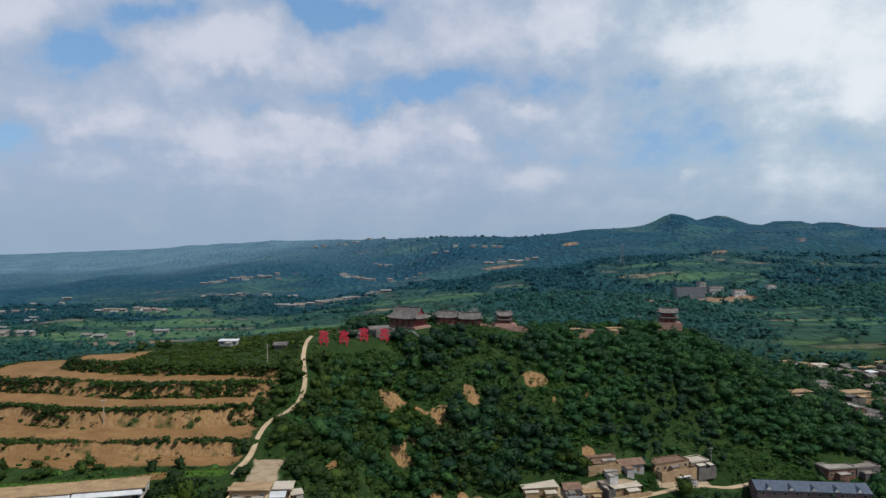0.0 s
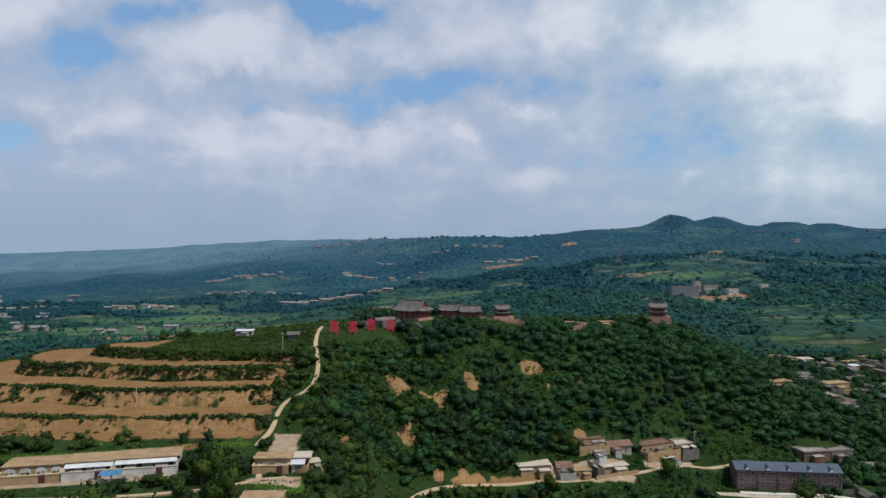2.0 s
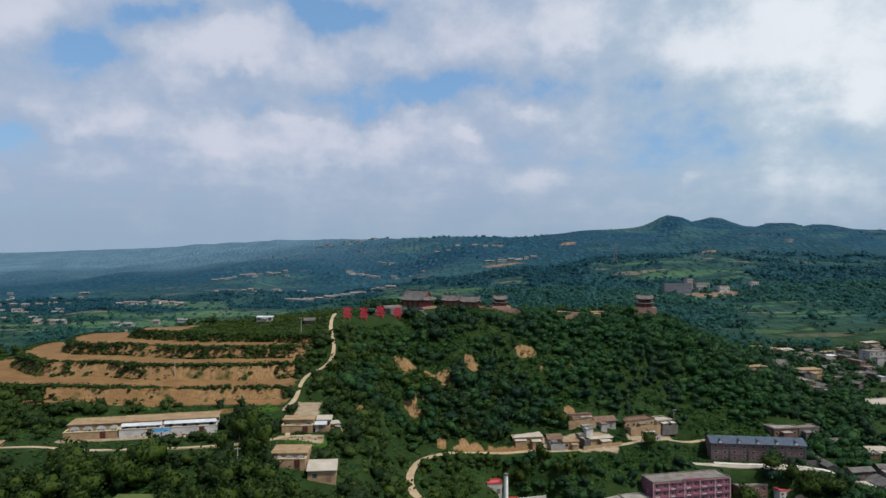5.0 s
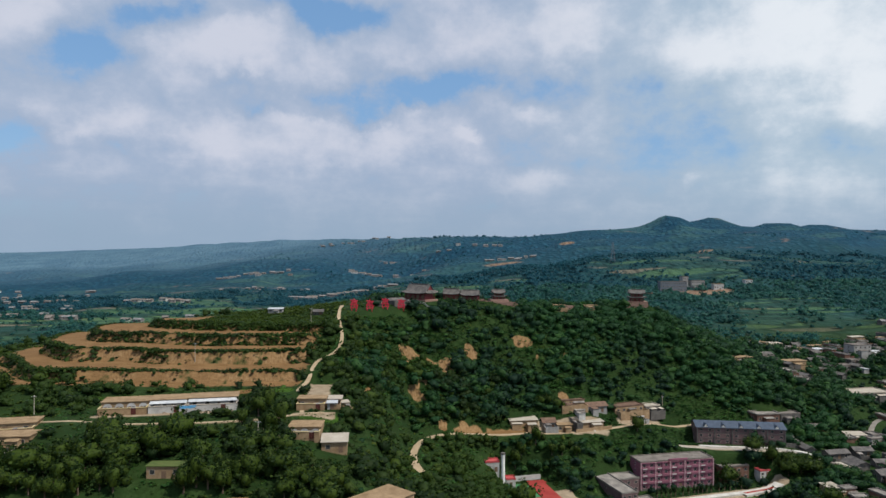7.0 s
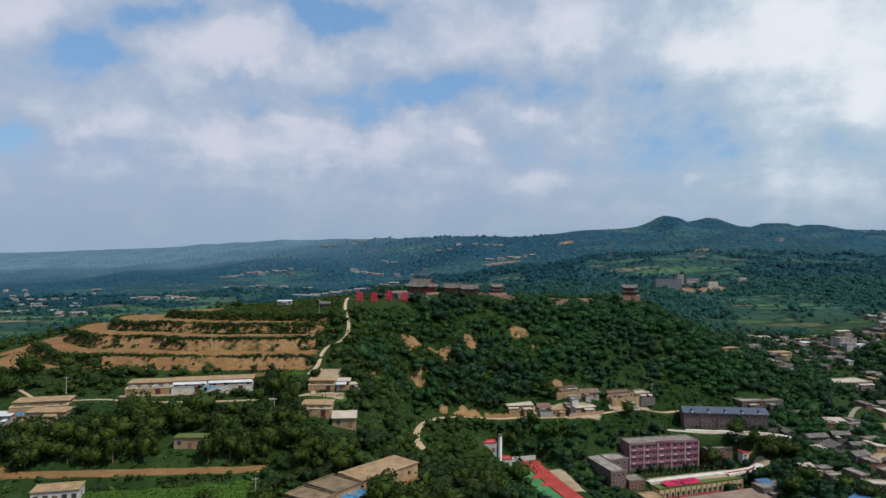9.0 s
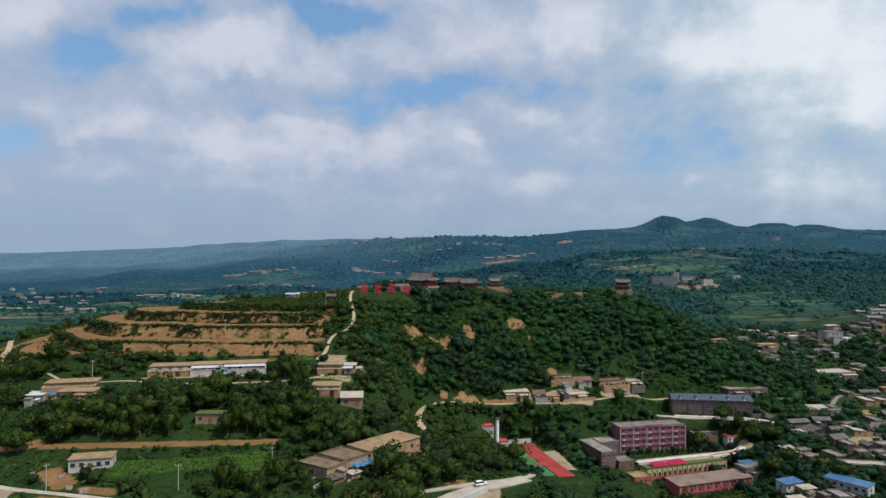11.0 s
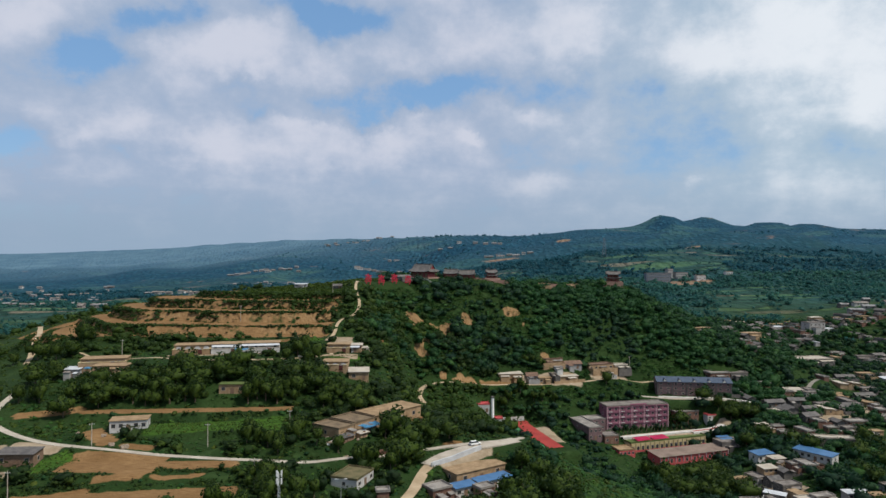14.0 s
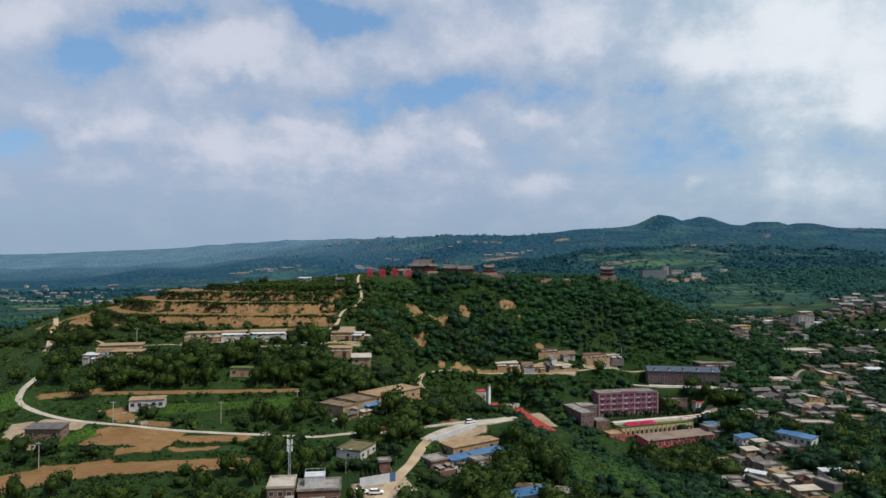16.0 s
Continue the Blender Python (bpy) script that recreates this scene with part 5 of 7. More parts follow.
def bar(bm, p, q, wide=0.2):
    """A square bar from p to q."""
    p, q = Vector(p), Vector(q)
    d = (q - p).normalized()
    s = d.cross(Vector((0, 0, 1)) if abs(d.z) < 0.9 else Vector((1, 0, 0))).normalized() * wide / 2
    t = d.cross(s).normalized() * wide / 2
    a = [bm.verts.new(p + s * i + t * j) for i, j in ((-1, -1), (1, -1), (1, 1), (-1, 1))]
    b = [bm.verts.new(q + s * i + t * j) for i, j in ((-1, -1), (1, -1), (1, 1), (-1, 1))]
    for k in range(4):
        bm.faces.new((a[k], a[(k + 1) % 4], b[(k + 1) % 4], b[k]))
    bm.faces.new(a[::-1])
    bm.faces.new(b)


def part(name, bm, mat, parent=None, label="", m=None):
    """Links a bmesh as one mesh, under a thing or a part."""
    bmesh.ops.recalc_face_normals(bm, faces=bm.faces)
    me = bpy.data.meshes.new(name)
    bm.to_mesh(me)
    bm.free()
    me.materials.append(mat)
    ob = new(name, me)
    ob.parent = parent
    if m is not None:
        ob.matrix_basis = m
    return tagged(ob, label) if label else ob


SHARED = {}


def pane_set(wide, tall, frame_mat, glass_mat):
    """The meshes of a window: a frame with a sill, and the glass set back in it."""
    key = (round(wide, 1), round(tall, 1), frame_mat.name)
    if key not in SHARED:
        w, h = key[0] / 2, key[1]
        bm = bmesh.new()
        rings = []
        for y, inset in ((0.05, 0.0), (-0.07, 0.0), (-0.07, 0.1), (0.05, 0.1)):
            rings.append([bm.verts.new(p) for p in ((-w + inset, y, inset), (w - inset, y, inset), (w - inset, y, h - inset), (-w + inset, y, h - inset))])
        for k in range(4):
            for i in range(4):
                bm.faces.new((rings[k][i], rings[k][(i + 1) % 4], rings[(k + 1) % 4][(i + 1) % 4], rings[(k + 1) % 4][i]))
        f = bpy.data.meshes.new("window")
        bmesh.ops.recalc_face_normals(bm, faces=bm.faces)
        bm.to_mesh(f)
        bm.free()
        f.materials.append(frame_mat)
        bm = bmesh.new()
        box(bm, -w + 0.1, w - 0.1, -0.03, 0.03, 0.1, h - 0.1)
        g = bpy.data.meshes.new("pane")
        bmesh.ops.recalc_face_normals(bm, faces=bm.faces)
        bm.to_mesh(g)
        bm.free()
        g.materials.append(glass_mat)
        SHARED[key] = (f, g)
    return SHARED[key]


def window(parent, x, y, z, wide, tall, turn=0.0, frame_mat=None):
    f, g = pane_set(wide, tall, frame_mat or FRAME, GLASS)
    w = new("window", f)
    w.parent, w.matrix_basis = parent, pose(x, y, z, 0, 0, turn)
    p = new("pane", g)
    p.parent = w


def door(parent, x, y, z, wide=1.2, tall=2.1, mat=None):
    key = ("door", wide, tall, (mat or WOOD).name)
    if key not in SHARED:
        bm = bmesh.new()
        box(bm, -wide / 2, wide / 2, -0.06, 0.04, 0, tall)
        box(bm, -wide / 2 - 0.1, -wide / 2 - 0.002, -0.1, 0.04, 0, tall + 0.1)
        box(bm, wide / 2 + 0.002, wide / 2 + 0.1, -0.1, 0.04, 0, tall + 0.1)
        box(bm, -wide / 2, wide / 2, -0.1, 0.04, tall + 0.002, tall + 0.1)
        me = bpy.data.meshes.new("door")
        bmesh.ops.recalc_face_normals(bm, faces=bm.faces)
        bm.to_mesh(me)
        bm.free()
        me.materials.append(mat or WOOD)
        SHARED[key] = me
    d = new("door", SHARED[key])
    d.parent, d.matrix_basis = parent, pose(x, y, z)


# wall, roof, kind of roof, label, category
STYLES = {
    "earth": (EARTH_WALL, EARTH_ROOF, "flat", "low earth-walled farmhouse with a flat tan roof", "house"),
    "white_tin": (PLASTER, PALE_TIN, "lean", "low whitewashed house with a pale tin roof", "house"),
    "white_blue": (WHITE_WALL, EARTH_ROOF, "awning", "long whitewashed farmhouse with a pale awning", "house"),
    "old_earth": (EARTH_WALL, OLD_EARTH, "flat", "long earth-walled farm building with a weathered brown roof", "house"),
    "white_two": (PLASTER, GREY_ROOF, "flat", "white plastered house with a flat grey roof", "house"),
    "brick": (BRICK_WALL, COURT_ROOF, "flat", "small brick house with a flat roof", "house"),
    "brick_two": (BRICK_WALL, CONCRETE, "flat", "two-storey brick house with a flat concrete roof", "house"),
    "tan_pale": (EARTH_WALL, CONCRETE, "lean", "tan house with a pale sloping roof", "house"),
    "moss_roof": (WHITE_WALL, MOSS_ROOF, "flat", "white house with a wide mossy brown flat roof", "house"),
    "cave": (EARTH_WALL, GRASS_ROOF, "flat", "plastered cave house front under a grassy bank", "house"),
    "grey": (GREY_WALL, GREY_ROOF, "flat", "low grey house with a flat roof", "house"),
    "grey_tile": (GREY_WALL, GREY_TILE, "gable", "grey house with a pitched tile roof, cloud shadow painted into its grey", "house"),
    "white_shed": (WHITE_WALL, EARTH_ROOF, "flat", "pale shed with a flat tan roof above the lane", "shed"),
    "dark_shed": (WOOD, GREY_TILE, "lean", "dark shed with a dark sloping roof", "shed"),
    "pale_flat": (GREY_WALL, CONCRETE, "flat", "grey house with a wide pale flat roof", "house"),
    "pale_front": (WHITE_WALL, COURT_ROOF, "lean", "whitewashed house with dark openings and a grey roof", "house"),
    "red_tile": (PLASTER, RUST_TILE, "gable", "pale house with a dark rust-brown tile roof", "house"),
    "earth_red": (EARTH_WALL, RUST_TILE, "flat", "earth house with a rust-brown parapet above the road", "house"),
    "grey_flat": (PLASTER, GREY_ROOF, "flat", "plastered house with a wide grey flat roof", "house"),
    "hall_blue": (BROWN_WALL, SLATE_BLUE, "dormer", "long brown three-storey hall with a slate-blue roof", "hall"),
    "grey_block": (FAR_GREY, GREY_ROOF, "flat", "far grey school block on its terrace", "school"),
    "school": (PINK_WALL, GREY_ROOF, "flat", "pink four-storey school with rows of windows", "school"),
    "school_low": (BRICK_WALL, GREY_ROOF, "flat", "low brick block beside the pink school", "school"),
    "brown_wing": (BROWN_WALL, COURT_ROOF, "flat", "brown school wing with a grey flat roof", "school"),
    "white_red": (WHITE_WALL, RED_WALL, "flat", "small white building with a red roof by the chimney", "shed"),
    "red_hall": (RED_WALL, BROWN_ROOF, "lean", "long red hall with pale pillars and a grey roof", "hall"),
    "long_hall": (YELLOW_WALL, GRASS_ROOF, "flat", "long ochre hall with a colonnade and a planted roof", "hall"),
    "red_block": (RED_WALL, EARTH_ROOF, "flat", "red walled block beside the long halls", "hall"),
    "blue_roof": (WHITE_WALL, BLUE_TIN, "lean", "pale house with a bright blue tin roof", "house"),
}


def build_home(h):
    wall_mat, roof_mat, roof, label, category = STYLES[h["style"]]
    long, deep, tall = h["long"], h["deep"], h["tall"]
    x, y = h["mid"]
    c, s = math.cos(radians(h["turn"])), math.sin(radians(h["turn"]))
    ends = [(x + c * u - s * v, y + s * u + c * v) for u in (-long / 2, long / 2) for v in (-deep / 2, deep / 2)]
    fronts = [ground_at(*ends[0]), ground_at(*ends[2])]
    base = h.get("base", 0.5 * (fronts[0] + fronts[1]) + 0.15)
    thing = tagged(new("house" if category == "house" else category, None), label, category)
    if category == "hall":
        thing.name = "hall"
    thing.matrix_basis = pose(x, y, base, 0, 0, h["turn"])
    l, d = long / 2, deep / 2
    floors = h.get("floors", 1)
    storey = tall / floors
    bm = bmesh.new()
    box(bm, -l, l, -d, d, -4.0, tall)
    if roof in ("gable", "dormer"):
        rise = deep * (0.24 if roof == "gable" else 0.2)
        for u in (-l, l - 0.25):
            v = [bm.verts.new(p) for p in ((u, -d, tall), (u, d, tall), (u, 0, tall + rise), (u + 0.25, -d, tall), (u + 0.25, d, tall), (u + 0.25, 0, tall + rise))]
            for f in ((0, 2, 1), (3, 4, 5), (0, 3, 5, 2), (1, 2, 5, 4)):
                bm.faces.new([v[k] for k in f])
    part("wall", bm, wall_mat, thing)
    bm = bmesh.new()
    if roof in ("flat", "awning"):
        over = 0.35 if h["style"] in ("earth", "brick", "white_shed", "white_blue", "cave") else 0.12
        lip = 0.0 if h["style"] in ("earth", "cave", "white_shed", "white_blue") else 0.5
        x1, y0, y1, z = l + over, -d - over, d + 0.1, tall + 0.003
        steps = [(0, z), (0, z + 0.22 + lip)] + ([(0.22, z + 0.22 + lip), (0.22, z + 0.22)] if lip else [])
        rings = [[bm.verts.new(p) for p in ((-x1 + i, y0 + i, q), (x1 - i, y0 + i, q), (x1 - i, y1 - i, q), (-x1 + i, y1 - i, q))] for i, q in steps]
        for lower, upper in zip(rings, rings[1:]):
            for k in range(4):
                bm.faces.new((lower[k], lower[(k + 1) % 4], upper[(k + 1) % 4], upper[k]))
        bm.faces.new(rings[0][::-1])
        bm.faces.new(rings[-1])
    elif roof == "lean":
        v = [bm.verts.new(p) for p in ((-l - 0.4, -d - 0.6, tall + 0.02), (l + 0.4, -d - 0.6, tall + 0.02), (l + 0.4, d + 0.3, tall + deep * 0.1), (-l - 0.4, d + 0.3, tall + deep * 0.1),
                                       (-l - 0.4, -d - 0.6, tall + 0.2), (l + 0.4, -d - 0.6, tall + 0.2), (l + 0.4, d + 0.3, tall + deep * 0.1 + 0.18), (-l - 0.4, d + 0.3, tall + deep * 0.1 + 0.18))]
        for f in ((0, 3, 2, 1), (4, 5, 6, 7), (0, 1, 5, 4), (1, 2, 6, 5), (2, 3, 7, 6), (3, 0, 4, 7)):
            bm.faces.new([v[k] for k in f])
    else:
        over = 0.6
        rise = deep * (0.24 if roof == "gable" else 0.2)
        k = rise / d
        profile = ((-d - over, -over * k), (0, rise), (d + over, -over * k))
        ends = [[bm.verts.new((u, p, tall + q + t)) for t in (0.02, 0.24) for p, q in profile] for u in (-l - over, l + over)]
        for loop in ((0, 1, 4, 3), (1, 2, 5, 4)):
            bm.faces.new([ends[0][i] for i in loop])
            bm.faces.new([ends[1][i] for i in loop[::-1]])
        for i, j in ((0, 1), (1, 2), (2, 5), (5, 4), (4, 3), (3, 0)):
            bm.faces.new((ends[0][i], ends[0][j], ends[1][j], ends[1][i]))
    roof_part = part("roof", bm, roof_mat, thing)
    if roof == "lean":
        bm = bmesh.new()
        for u in (-l, l - 0.2):
            v = [bm.verts.new(p) for p in ((u, -d, tall), (u, d, tall), (u, d, tall + deep * 0.09), (u + 0.2, -d, tall), (u + 0.2, d, tall), (u + 0.2, d, tall + deep * 0.09))]
            for f in ((0, 2, 1), (3, 4, 5), (1, 2, 5, 4), (0, 3, 5, 2)):
                bm.faces.new([v[k] for k in f])
        box(bm, -l + 0.21, l - 0.21, d - 0.2, d, tall, tall + deep * 0.09)
        part("gable", bm, wall_mat, thing)
    if roof == "dormer":
        for k in range(5):
            u = -l + (k + 0.5) * long / 5
            bm = bmesh.new()
            v = [bm.verts.new(p) for p in ((u - 1.5, -d - 0.35, tall + 0.1), (u + 1.5, -d - 0.35, tall + 0.1), (u, -d - 0.35, tall + 1.9), (u, -1.6, tall + 1.9), (u - 1.5, -d + 1.6, tall + 0.4), (u + 1.5, -d + 1.6, tall + 0.4))]
            for f in ((0, 1, 2), (0, 2, 3, 4), (1, 5, 3, 2)):
                bm.faces.new([v[i] for i in f])
            part("dormer", bm, SLATE_BLUE, roof_part)
            bm = bmesh.new()
            v = [bm.verts.new(p) for p in ((u - 1.15, -d - 0.4, tall + 0.2), (u + 1.15, -d - 0.4, tall + 0.2), (u, -d - 0.4, tall + 1.6), (u - 1.15, -d - 0.36, tall + 0.2), (u + 1.15, -d - 0.36, tall + 0.2), (u, -d - 0.36, tall + 1.6))]
            for f in ((0, 1, 2), (3, 5, 4), (0, 3, 4, 1), (1, 4, 5, 2), (2, 5, 3, 0)):
                bm.faces.new([v[i] for i in f])
            part("dormer_gable", bm, WHITE_WALL, roof_part, "white triangular gable")
    if roof == "awning":
        bm = bmesh.new()
        v = [bm.verts.new(p) for p in ((-l, -d - 2.2, tall - 1.0), (l, -d - 2.2, tall - 1.0), (l, -d - 0.36, tall - 0.35), (-l, -d - 0.36, tall - 0.35), (-l, -d - 2.2, tall - 0.9), (l, -d - 2.2, tall - 0.9), (l, -d - 0.36, tall - 0.25), (-l, -d - 0.36, tall - 0.25))]
        for f in ((0, 3, 2, 1), (4, 5, 6, 7), (0, 1, 5, 4), (1, 2, 6, 5), (2, 3, 7, 6), (3, 0, 4, 7)):
            bm.faces.new([v[k] for k in f])
        part("awning", bm, PALE_TIN, thing, "pale tin awning")
        for k in range(4):
            bm = bmesh.new()
            tube(bm, -l + 0.3 + k * (long - 0.6) / 3, -d - 2.1, -0.5, tall - 0.95, 0.08, n=6)
            part("post", bm, METAL, thing)
    if category == "house" and "court" not in h and h["style"] not in ("cave", "blue_roof", "moss_roof"):
        # lean-tos and a yard wall, different at every house
        r = np.random.RandomState(int(abs(x * 31 + y * 17)) % 100000)
        for k in range(r.randint(0, 3)):
            w, q, t = r.uniform(0.2, 0.42) * long, r.uniform(1.8, 3.6), tall * r.uniform(0.5, 0.8)
            u = r.uniform(-l + w / 2, l - w / 2)
            bm = bmesh.new()
            box(bm, u - w / 2, u + w / 2, -d - q, -d - 0.01, -3, t)
            shed = part("annex", bm, wall_mat, thing)
            bm = bmesh.new()
            v = [bm.verts.new(p) for p in ((u - w / 2 - 0.2, -d - q - 0.3, t + 0.01), (u + w / 2 + 0.2, -d - q - 0.3, t + 0.01), (u + w / 2 + 0.2, -d - 0.42, t + 0.35), (u - w / 2 - 0.2, -d - 0.42, t + 0.35))]
            w8 = v + [bm.verts.new(p.co + Vector((0, 0, 0.12))) for p in v]
            for f in ((0, 3, 2, 1), (4, 5, 6, 7), (0, 1, 5, 4), (1, 2, 6, 5), (2, 3, 7, 6), (3, 0, 4, 7)):
                bm.faces.new([w8[i] for i in f])
            part("annex_roof", bm, (COURT_ROOF, roof_mat, GREY_ROOF)[r.randint(3)], shed)
        if r.rand() < 0.5 and deep < 10:
            q, t = r.uniform(4.0, 6.0), r.uniform(1.4, 2.0)
            for x0, x1, y0, y1 in ((-l, l, -d - q, -d - q + 0.25), (-l, -l + 0.25, -d - q + 0.252, -d - 0.5), (l - 0.25, l, -d - q + 0.252, -d - 0.5)):
                bm = bmesh.new()
                box(bm, x0, x1, y0, y1, -3, t)
                part("yard_wall", bm, wall_mat, thing)
    if "arches" in h:
        # whitewashed cave fronts with rounded tops, each with a door and a window under the arch
        for k in range(h["arches"]):
            u, w, t = -l + (k + 0.5) * long / h["arches"], long / h["arches"] * 0.36, tall * 0.86
            bm = bmesh.new()
            rim = [(-w, 0.0)] + [(-w * math.cos(math.pi * i / 10), t - w * 0.8 + w * 0.8 * math.sin(math.pi * i / 10)) for i in range(11)] + [(w, 0.0)]
            front, back = [[bm.verts.new((u + a, -d - q, b)) for a, b in rim] for q in (0.14, 0.004)]
            bm.faces.new(front)
            for i in range(len(rim)):
                bm.faces.new((front[i - 1], front[i], back[i], back[i - 1]))
            arch = part("arch", bm, WHITE_WALL, thing, "whitewashed arched cave front")
            for a0, a1, z0, z1 in ((-w * 0.75, -w * 0.1, 0.05, 1.9), (w * 0.1, w * 0.75, 0.9, 1.9)):
                bm = bmesh.new()
                box(bm, u + a0, u + a1, -d - 0.2, -d - 0.145, z0, z1)
                part("opening", bm, GLASS if z0 > 0.5 else WOOD, arch)
    if "court" in h:
        q, t = h["court"], 2.3
        for x0, x1, y0, y1 in ((-l, l * 0.35, -d - q, -d - q + 0.35), (l * 0.35 + 1.8, l, -d - q, -d - q + 0.35), (-l, -l + 0.3, -d - q + 0.352, -d - 0.5), (l - 0.3, l, -d - q + 0.352, -d - 0.5)):
            bm = bmesh.new()
            box(bm, x0, x1, y0, y1, -3, t)
            wall = part("court_wall", bm, wall_mat, thing)
            bm = bmesh.new()
            box(bm, x0 - 0.12, x1 + 0.12, y0 - 0.12, y1 + 0.12, t + 0.002, t + 0.2)
            part("coping", bm, YELLOW_WALL if h["style"] == "earth" else CONCRETE, wall)
        g = l * 0.35 + 0.9
        bm = bmesh.new()
        for u in (g - 0.45, g + 0.45):
            box(bm, u - 0.43, u + 0.43, -d - q + 0.1, -d - q + 0.2, 0, 2.2)
        part("gate", bm, GATE_RED, thing, "dark red double gate")
        for side in (0.25, 0.75):
            u = -l + side * long
            bm = bmesh.new()
            box(bm, u - 1.4, u + 1.4, -d - q + 0.36, -d - q + 2.4, -2, t * 0.9)
            shed = part("lean_to", bm, wall_mat, thing)
            bm = bmesh.new()
            box(bm, u - 1.6, u + 1.6, -d - q + 0.36, -d - q + 2.7, t * 0.9 + 0.003, t * 0.9 + 0.13)
            part("lean_to_roof", bm, COURT_ROOF, shed)
    # openings of the front, and two in each end wall
    n = max(1, h.get("windows", 2))
    wide = min(1.6, long / n * 0.6)
    tall_win = min(1.5, storey * 0.42)
    trim = PALE_PINK if h["style"] == "school" else FRAME
    for f in range(floors if "arches" not in h else 0):
        for k in range(n):
            u = -l + (k + 0.5) * long / n
            if f == 0 and k == n // 2 and h["style"] not in ("red_hall", "long_hall"):
                door(thing, u, -d, 0.0, 1.2, 2.1)
                continue
            if h["style"] in ("red_hall", "long_hall"):
                window(thing, u, -d, f * storey + 1.2, wide, tall * 0.45, 0, trim)
            else:
                window(thing, u, -d, f * storey + storey * 0.32, wide, tall_win, 0, trim)
        if deep > 5:
            for side in (-1, 1):
                window(thing, side * l, 0.0, f * storey + storey * 0.32, 1.2, tall_win, 90 * side, trim)
    if h["style"] == "school":
        for f in range(floors + 1):
            bm = bmesh.new()
            box(bm, -l - 0.08, l + 0.08, -d - 0.5, -d - 0.004, f * storey - 0.2, f * storey + (0.75 if f < floors else 0.0))
            part("balcony_band", bm, PINK_WALL if f else GREY_WALL, thing)
        for f in range(1, floors):
            for k in range(0, 10, 2):
                bm = bmesh.new()
                u = -l + (k + 0.5) * long / 10
                box(bm, u - 0.85, u + 1.3, -d - 0.56, -d - 0.504, f * storey + 0.1, f * storey + 0.62)
                part("balcony_panel", bm, WHITE_WALL, thing, "white panel of a balcony")
        bm = bmesh.new()
        box(bm, -long * 0.12, long * 0.14, -d - 0.5, -d + 0.1, tall + 0.36, tall + 1.15)
        part("parapet", bm, PINK_WALL, thing, "raised middle of the parapet")
        for k in range(11):
            bm = bmesh.new()
            u = -l + k * long / 10
            box(bm, u - 0.25, u + 0.25, -d - 0.62, -d - 0.504, 0, tall)
            part("pilaster", bm, PINK_WALL if k % 2 else PALE_PINK, thing)
    if h["style"] == "hall_blue":
        for k in range(6):
            bm = bmesh.new()
            u = -l + 0.3 + k * (long - 0.6) / 5
            box(bm, u - 0.3, u + 0.3, -d - 0.35, -d - 0.004, -0.4, tall - 0.4)
            part("pilaster", bm, GREY_WALL, thing)
        for f in (1, 2):
            bm = bmesh.new()
            box(bm, -l, l, -d - 0.12, -d - 0.004, f * storey - 0.15, f * storey + 0.15)
            part("string_course", bm, GREY_WALL, thing)
    if h["style"] in ("red_hall", "long_hall"):
        n = 10 if h["style"] == "red_hall" else 17
        for k in range(n):
            bm = bmesh.new()
            u = -l + 0.3 + k * (long - 0.6) / (n - 1)
            box(bm, u - 0.2, u + 0.2, -d - 0.4, -d - 0.004, -1.0, tall * 0.98)
            part("pillar", bm, PALE_PINK if h["style"] == "red_hall" else YELLOW_WALL, thing)
        bm = bmesh.new()
        box(bm, -l, l, -d - 0.45, -d - 0.404, tall * 0.12, tall * 0.3)
        part("railing", bm, RED_WALL, thing)
    if h["style"] == "long_hall":
        for u0, u1 in ((-l + 5, -l + 14), (-l + 15, -l + 25)):
            bm = bmesh.new()
            v = [bm.verts.new(p) for p in ((u0, -d + 0.5, tall + 0.8), (u1, -d + 0.5, tall + 0.8), (u1, d - 1.2, tall + 1.5), (u0, d - 1.2, tall + 1.5))]
            bm.faces.new(v)
            bmesh.ops.solidify(bm, geom=bm.faces[:], thickness=0.1)
            box(bm, u0, u0 + 0.2, -d + 0.5, -d + 0.7, tall + 0.2, tall + 0.8)
            box(bm, u1 - 0.2, u1, -d + 0.5, -d + 0.7, tall + 0.2, tall + 0.8)
            box(bm, u0, u0 + 0.2, d - 1.4, d - 1.2, tall + 0.2, tall + 1.45)
            box(bm, u1 - 0.2, u1, d - 1.4, d - 1.2, tall + 0.2, tall + 1.45)
            part("canopy", bm, MAGENTA, thing, "magenta sheet canopy")
    return thing


for h in HOMES:
    build_home(h)


